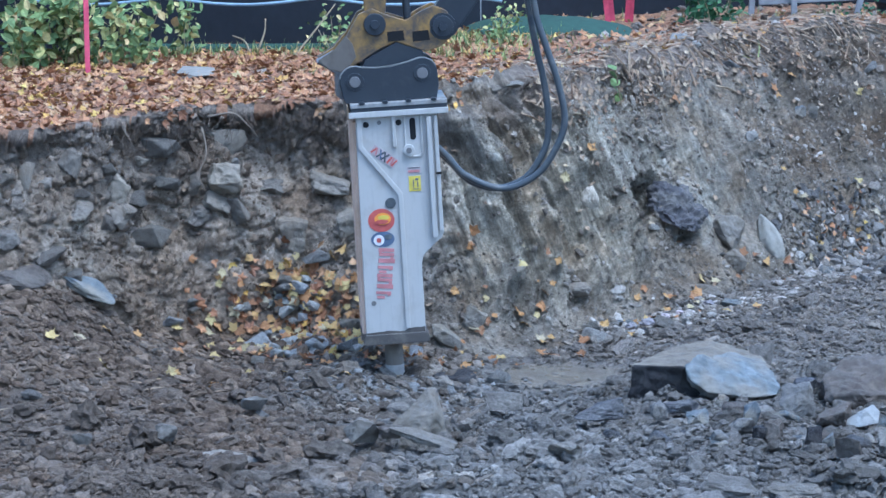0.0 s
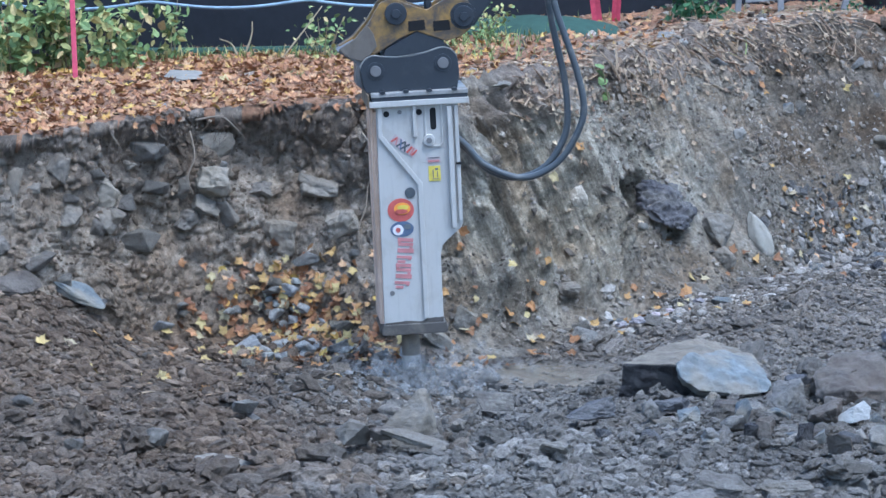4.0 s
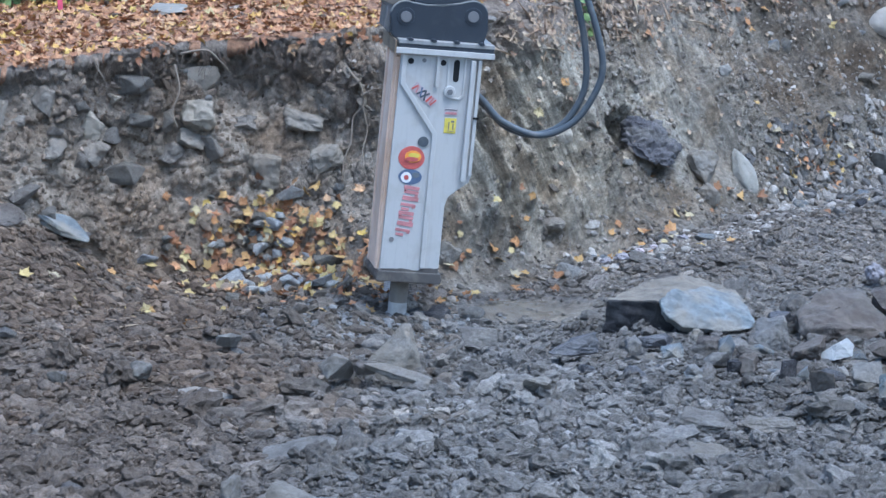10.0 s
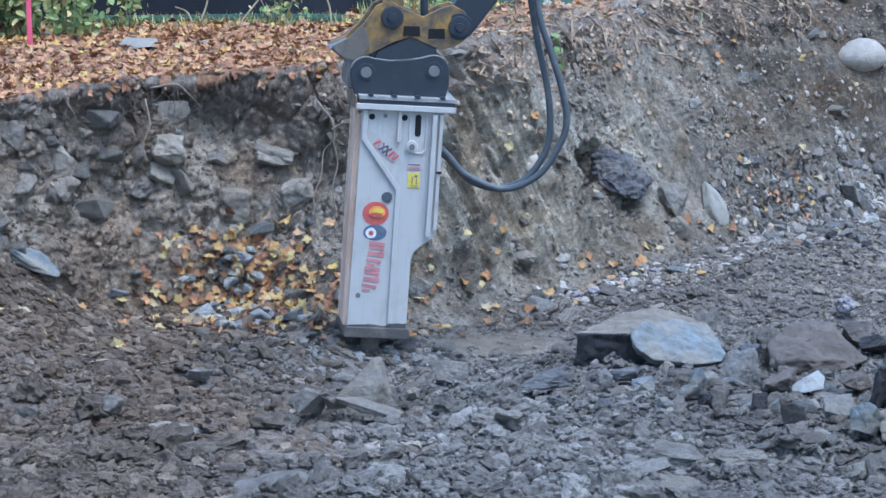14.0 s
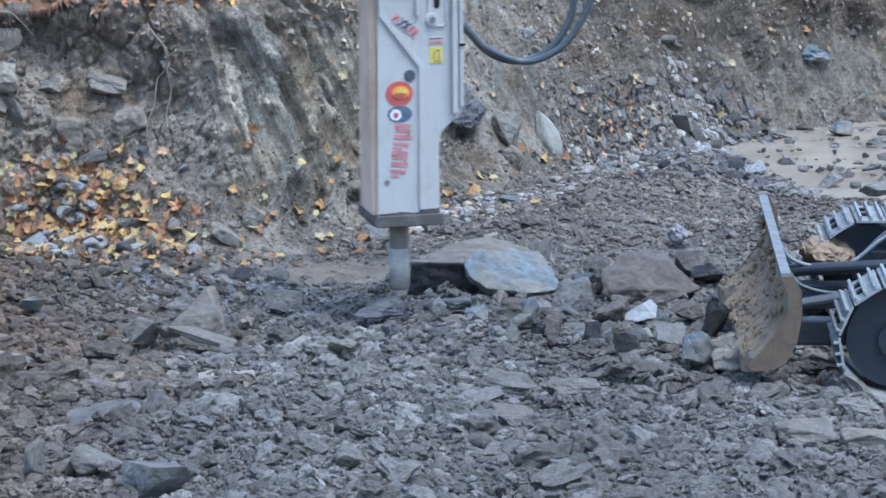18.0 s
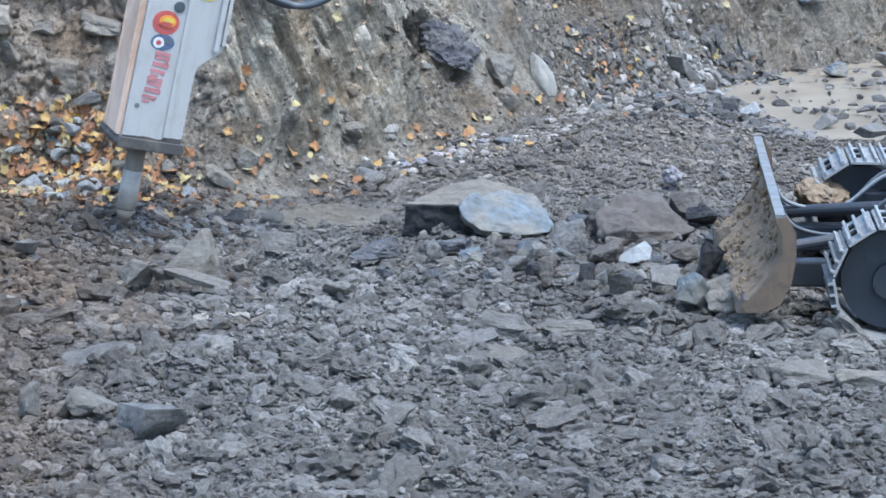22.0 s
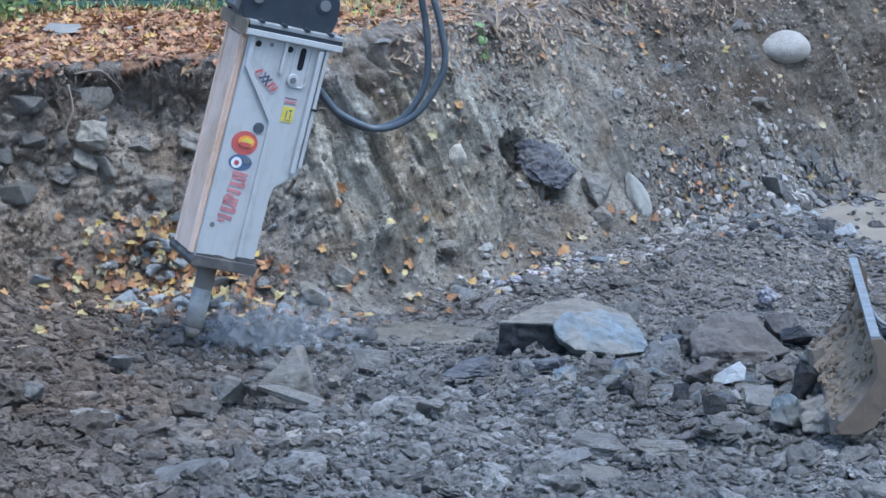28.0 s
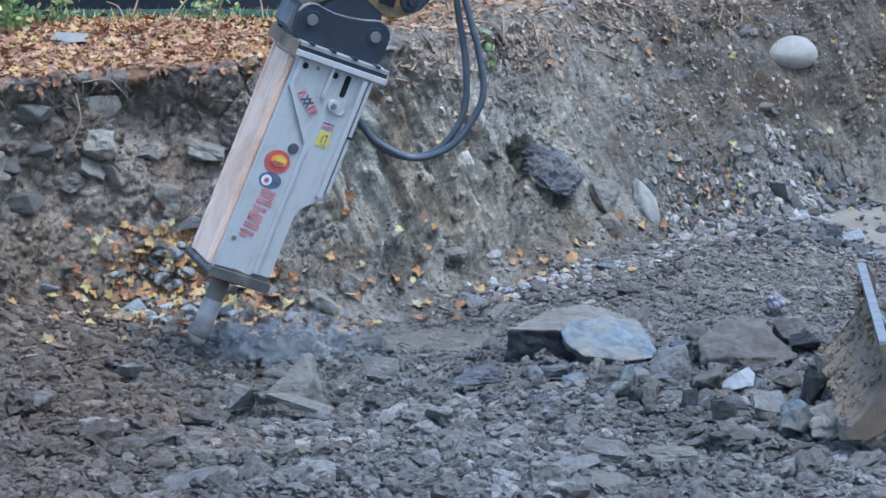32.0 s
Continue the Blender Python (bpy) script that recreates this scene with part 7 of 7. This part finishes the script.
HOSE_LABEL = "black hydraulic hose looping from the breaker up to the arm"
hose_outer = hose(((-0.03, 0, 0.01), (0.04, 0, -0.055), (0.15, 0, -0.170), (0.36, 0, -0.245), (0.55, 0, -0.165), (0.665, 0, 0.0), (0.705, 0, 0.15), (0.665, 0, 0.36), (0.60, 0, 0.56), (0.545, 0, 0.74), (0.50, 0, 1.05)), 0.019, HOSE_LABEL)
hose_inner = hose(((-0.03, 0.05, -0.02), (0.05, 0.05, -0.085), (0.17, 0.05, -0.205), (0.33, 0.05, -0.250), (0.48, 0.05, -0.195), (0.58, 0.05, -0.06), (0.615, 0.05, 0.08), (0.60, 0.05, 0.30), (0.545, 0.05, 0.56), (0.51, 0.05, 0.76), (0.46, 0.05, 1.05)), 0.019, HOSE_LABEL)

# ---- rock dust hanging over the struck rock: a loose cloud of fine flecks ----
def dust_cloud():
    rs = np.random.RandomState(71)
    fleck = (np.array([(0, 0, 0.6), (0.5, 0.3, -0.2), (-0.5, 0.3, -0.2), (0, -0.6, -0.2)]), np.array([(0, 1, 2), (0, 2, 3), (0, 3, 1), (1, 3, 2)]))
    count = 520
    p = rs.normal(size=(count, 3)) * np.array((0.20, 0.12, 0.10)) + np.array((0.06, 0, 0)) * rs.normal(size=(count, 1))
    p[:, 2] = np.abs(p[:, 2])
    m = random_turns(rs, count, None, 1.0) * (0.065 * rs.uniform(0.4, 1.3, count))[:, None, None]
    return join_copies("rock_dust", [fleck], np.zeros(count, int), m, p, DUST, "thin pale dust drifting off the struck rock", "dust")


dust = dust_cloud()
DUST_ROWS = [  # seconds, x, y, z
    (0, -0.22, 19.95, -0.36), (3.0, -0.20, 19.95, -0.30), (3.5, -0.16, 19.93, -0.08), (5.5, 0.06, 19.88, -0.06), (6.5, 0.12, 19.88, -0.10), (7.5, 0.14, 19.88, -0.38),
    (16.5, 0.14, 19.88, -0.40), (22.1, -0.30, 19.48, -0.38), (22.5, -0.30, 19.44, -0.10), (22.9, -0.26, 19.42, 0.15), (24.5, -0.26, 19.42, 0.12), (26.5, -0.26, 19.42, 0.06),
    (28.5, -0.26, 19.42, 0.06), (30.0, -0.25, 19.42, 0.05), (32.0, -0.25, 19.42, 0.03),
]

# ---- what moves ----
BREAKER_ROWS = [  # seconds, x, y, z of the breaker's origin, its lean in the picture's plane, its turn about its own length
    (0, -0.248, 19.90, 1.480, -3.3, 4), (0.5, -0.244, 19.90, 1.480, -3.2, 4), (1, -0.238, 19.89, 1.483, -3.0, 4), (1.5, -0.230, 19.89, 1.487, -3.0, 4),
    (2, -0.137, 19.89, 1.613, -3.4, 5), (2.5, -0.106, 19.88, 1.565, -3.4, 5), (3, -0.128, 19.88, 1.572, -3.4, 5), (3.5, -0.087, 19.88, 1.559, -2.6, 5),
    (5.5, -0.040, 19.86, 1.534, -1.5, 6), (6, 0.057, 19.86, 1.522, 2.8, 6), (6.5, 0.175, 19.86, 1.505, 6.2, 7), (7, 0.173, 19.85, 1.500, 6.3, 7),
    (7.5, 0.172, 19.85, 1.495, 6.2, 8), (8, 0.170, 19.84, 1.492, 6.2, 9), (8.5, 0.164, 19.84, 1.487, 5.8, 9), (9, 0.160, 19.84, 1.479, 6.0, 10),
    (9.5, 0.162, 19.83, 1.470, 5.9, 10), (10, 0.156, 19.83, 1.462, 5.7, 9), (10.5, 0.153, 19.83, 1.454, 5.8, 9), (11, 0.153, 19.82, 1.445, 5.9, 8),
    (11.5, 0.145, 19.82, 1.436, 5.6, 8), (12, 0.088, 19.82, 1.433, 4.1, 8), (12.5, 0.083, 19.81, 1.413, 4.0, 7), (13, 0.087, 19.81, 1.391, 3.8, 7),
    (13.5, 0.083, 19.81, 1.373, 3.7, 7), (14, 0.105, 19.80, 1.348, 4.1, 6), (14.5, 0.106, 19.80, 1.325, 3.4, 6), (16.5, 0.404, 19.30, 1.239, -0.6, 4),
    (17, 1.002, 18.96, 1.323, -7.8, 3), (17.3, 1.417, 18.75, 1.331, -12.0, 3), (17.5, 1.485, 18.72, 1.489, -11.3, 5), (17.7, 1.398, 18.69, 1.717, -3.0, 7),
    (18, 1.051, 18.65, 1.798, -0.7, 10), (18.5, 0.758, 18.63, 1.873, 3.5, 12), (19, 0.602, 18.61, 1.539, 0.7, 15), (19.5, 0.572, 18.59, 1.166, -3.4, 11),
    (20, 0.823, 18.57, 1.072, -5.7, 7), (20.3, 1.126, 18.56, 1.164, -8.0, 10), (20.5, 1.232, 18.55, 1.284, -9.6, 11), (20.6, 1.206, 18.55, 1.406, -6.0, 12),
    (20.9, 0.928, 18.74, 1.779, -0.5, 13), (21, 0.824, 18.80, 1.816, 4.7, 13), (21.2, 0.574, 18.92, 1.891, 4.0, 13), (21.5, 0.367, 19.10, 1.998, 12.1, 14),
    (22, -0.017, 19.20, 1.756, 11.8, 15), (22.5, -0.084, 19.20, 1.770, 11.7, 16), (23, -0.080, 19.20, 1.757, 12.5, 18), (23.5, -0.105, 19.20, 1.752, 12.7, 18),
    (24, -0.130, 19.20, 1.754, 12.7, 18), (24.5, -0.132, 19.20, 1.753, 12.7, 18), (25, -0.139, 19.20, 1.753, 12.6, 17), (25.5, -0.135, 19.20, 1.749, 12.6, 17),
    (26, -0.140, 19.20, 1.749, 12.5, 17), (26.5, -0.096, 19.20, 1.740, 13.6, 17), (28.5, -0.097, 19.20, 1.732, 13.7, 19), (29, -0.092, 19.20, 1.730, 14.2, 19),
    (29.5, -0.026, 19.20, 1.704, 16.6, 20), (30, -0.031, 19.20, 1.705, 16.5, 20), (30.5, -0.034, 19.20, 1.703, 16.3, 20), (31, -0.036, 19.20, 1.699, 16.3, 20),
    (31.5, 0.056, 19.20, 1.657, 20.6, 20), (32, 0.111, 19.20, 1.632, 22.0, 20),
]


def motions():
    walk(dust, [(t, pose(x, y, z)) for t, x, y, z in DUST_ROWS])
    whole = [(t, pose(x, y, z, 0, lean, 0) @ pose(0, 0, 0, 0, 0, turn), lean) for t, x, y, z, lean, turn in BREAKER_ROWS]
    walk(breaker, [(t, m) for t, m, lean in whole])
    back_to_body = EXCAVATOR_POSE.inverted()
    for ob, at, share in ((stick, (0.280, 0.10, 0.470), 0.4), (link, (-0.097, 0.08, 0.505), 0.5), (ram_rod, (0.085, 0.10, 0.50), 0.6)):
        walk(ob, [(t, back_to_body @ Matrix.Translation(m @ Vector(at)) @ pose(0, 0, 0, 0, share * lean, 0)) for t, m, lean in whole])
    for ob in (hose_outer, hose_inner):
        walk(ob, [(t, Matrix.Translation(m @ Vector((0.225, 0.14, -0.205))) @ pose(0, 0, 0, 0, 0.15 * lean, 0)) for t, m, lean in whole])


motions()
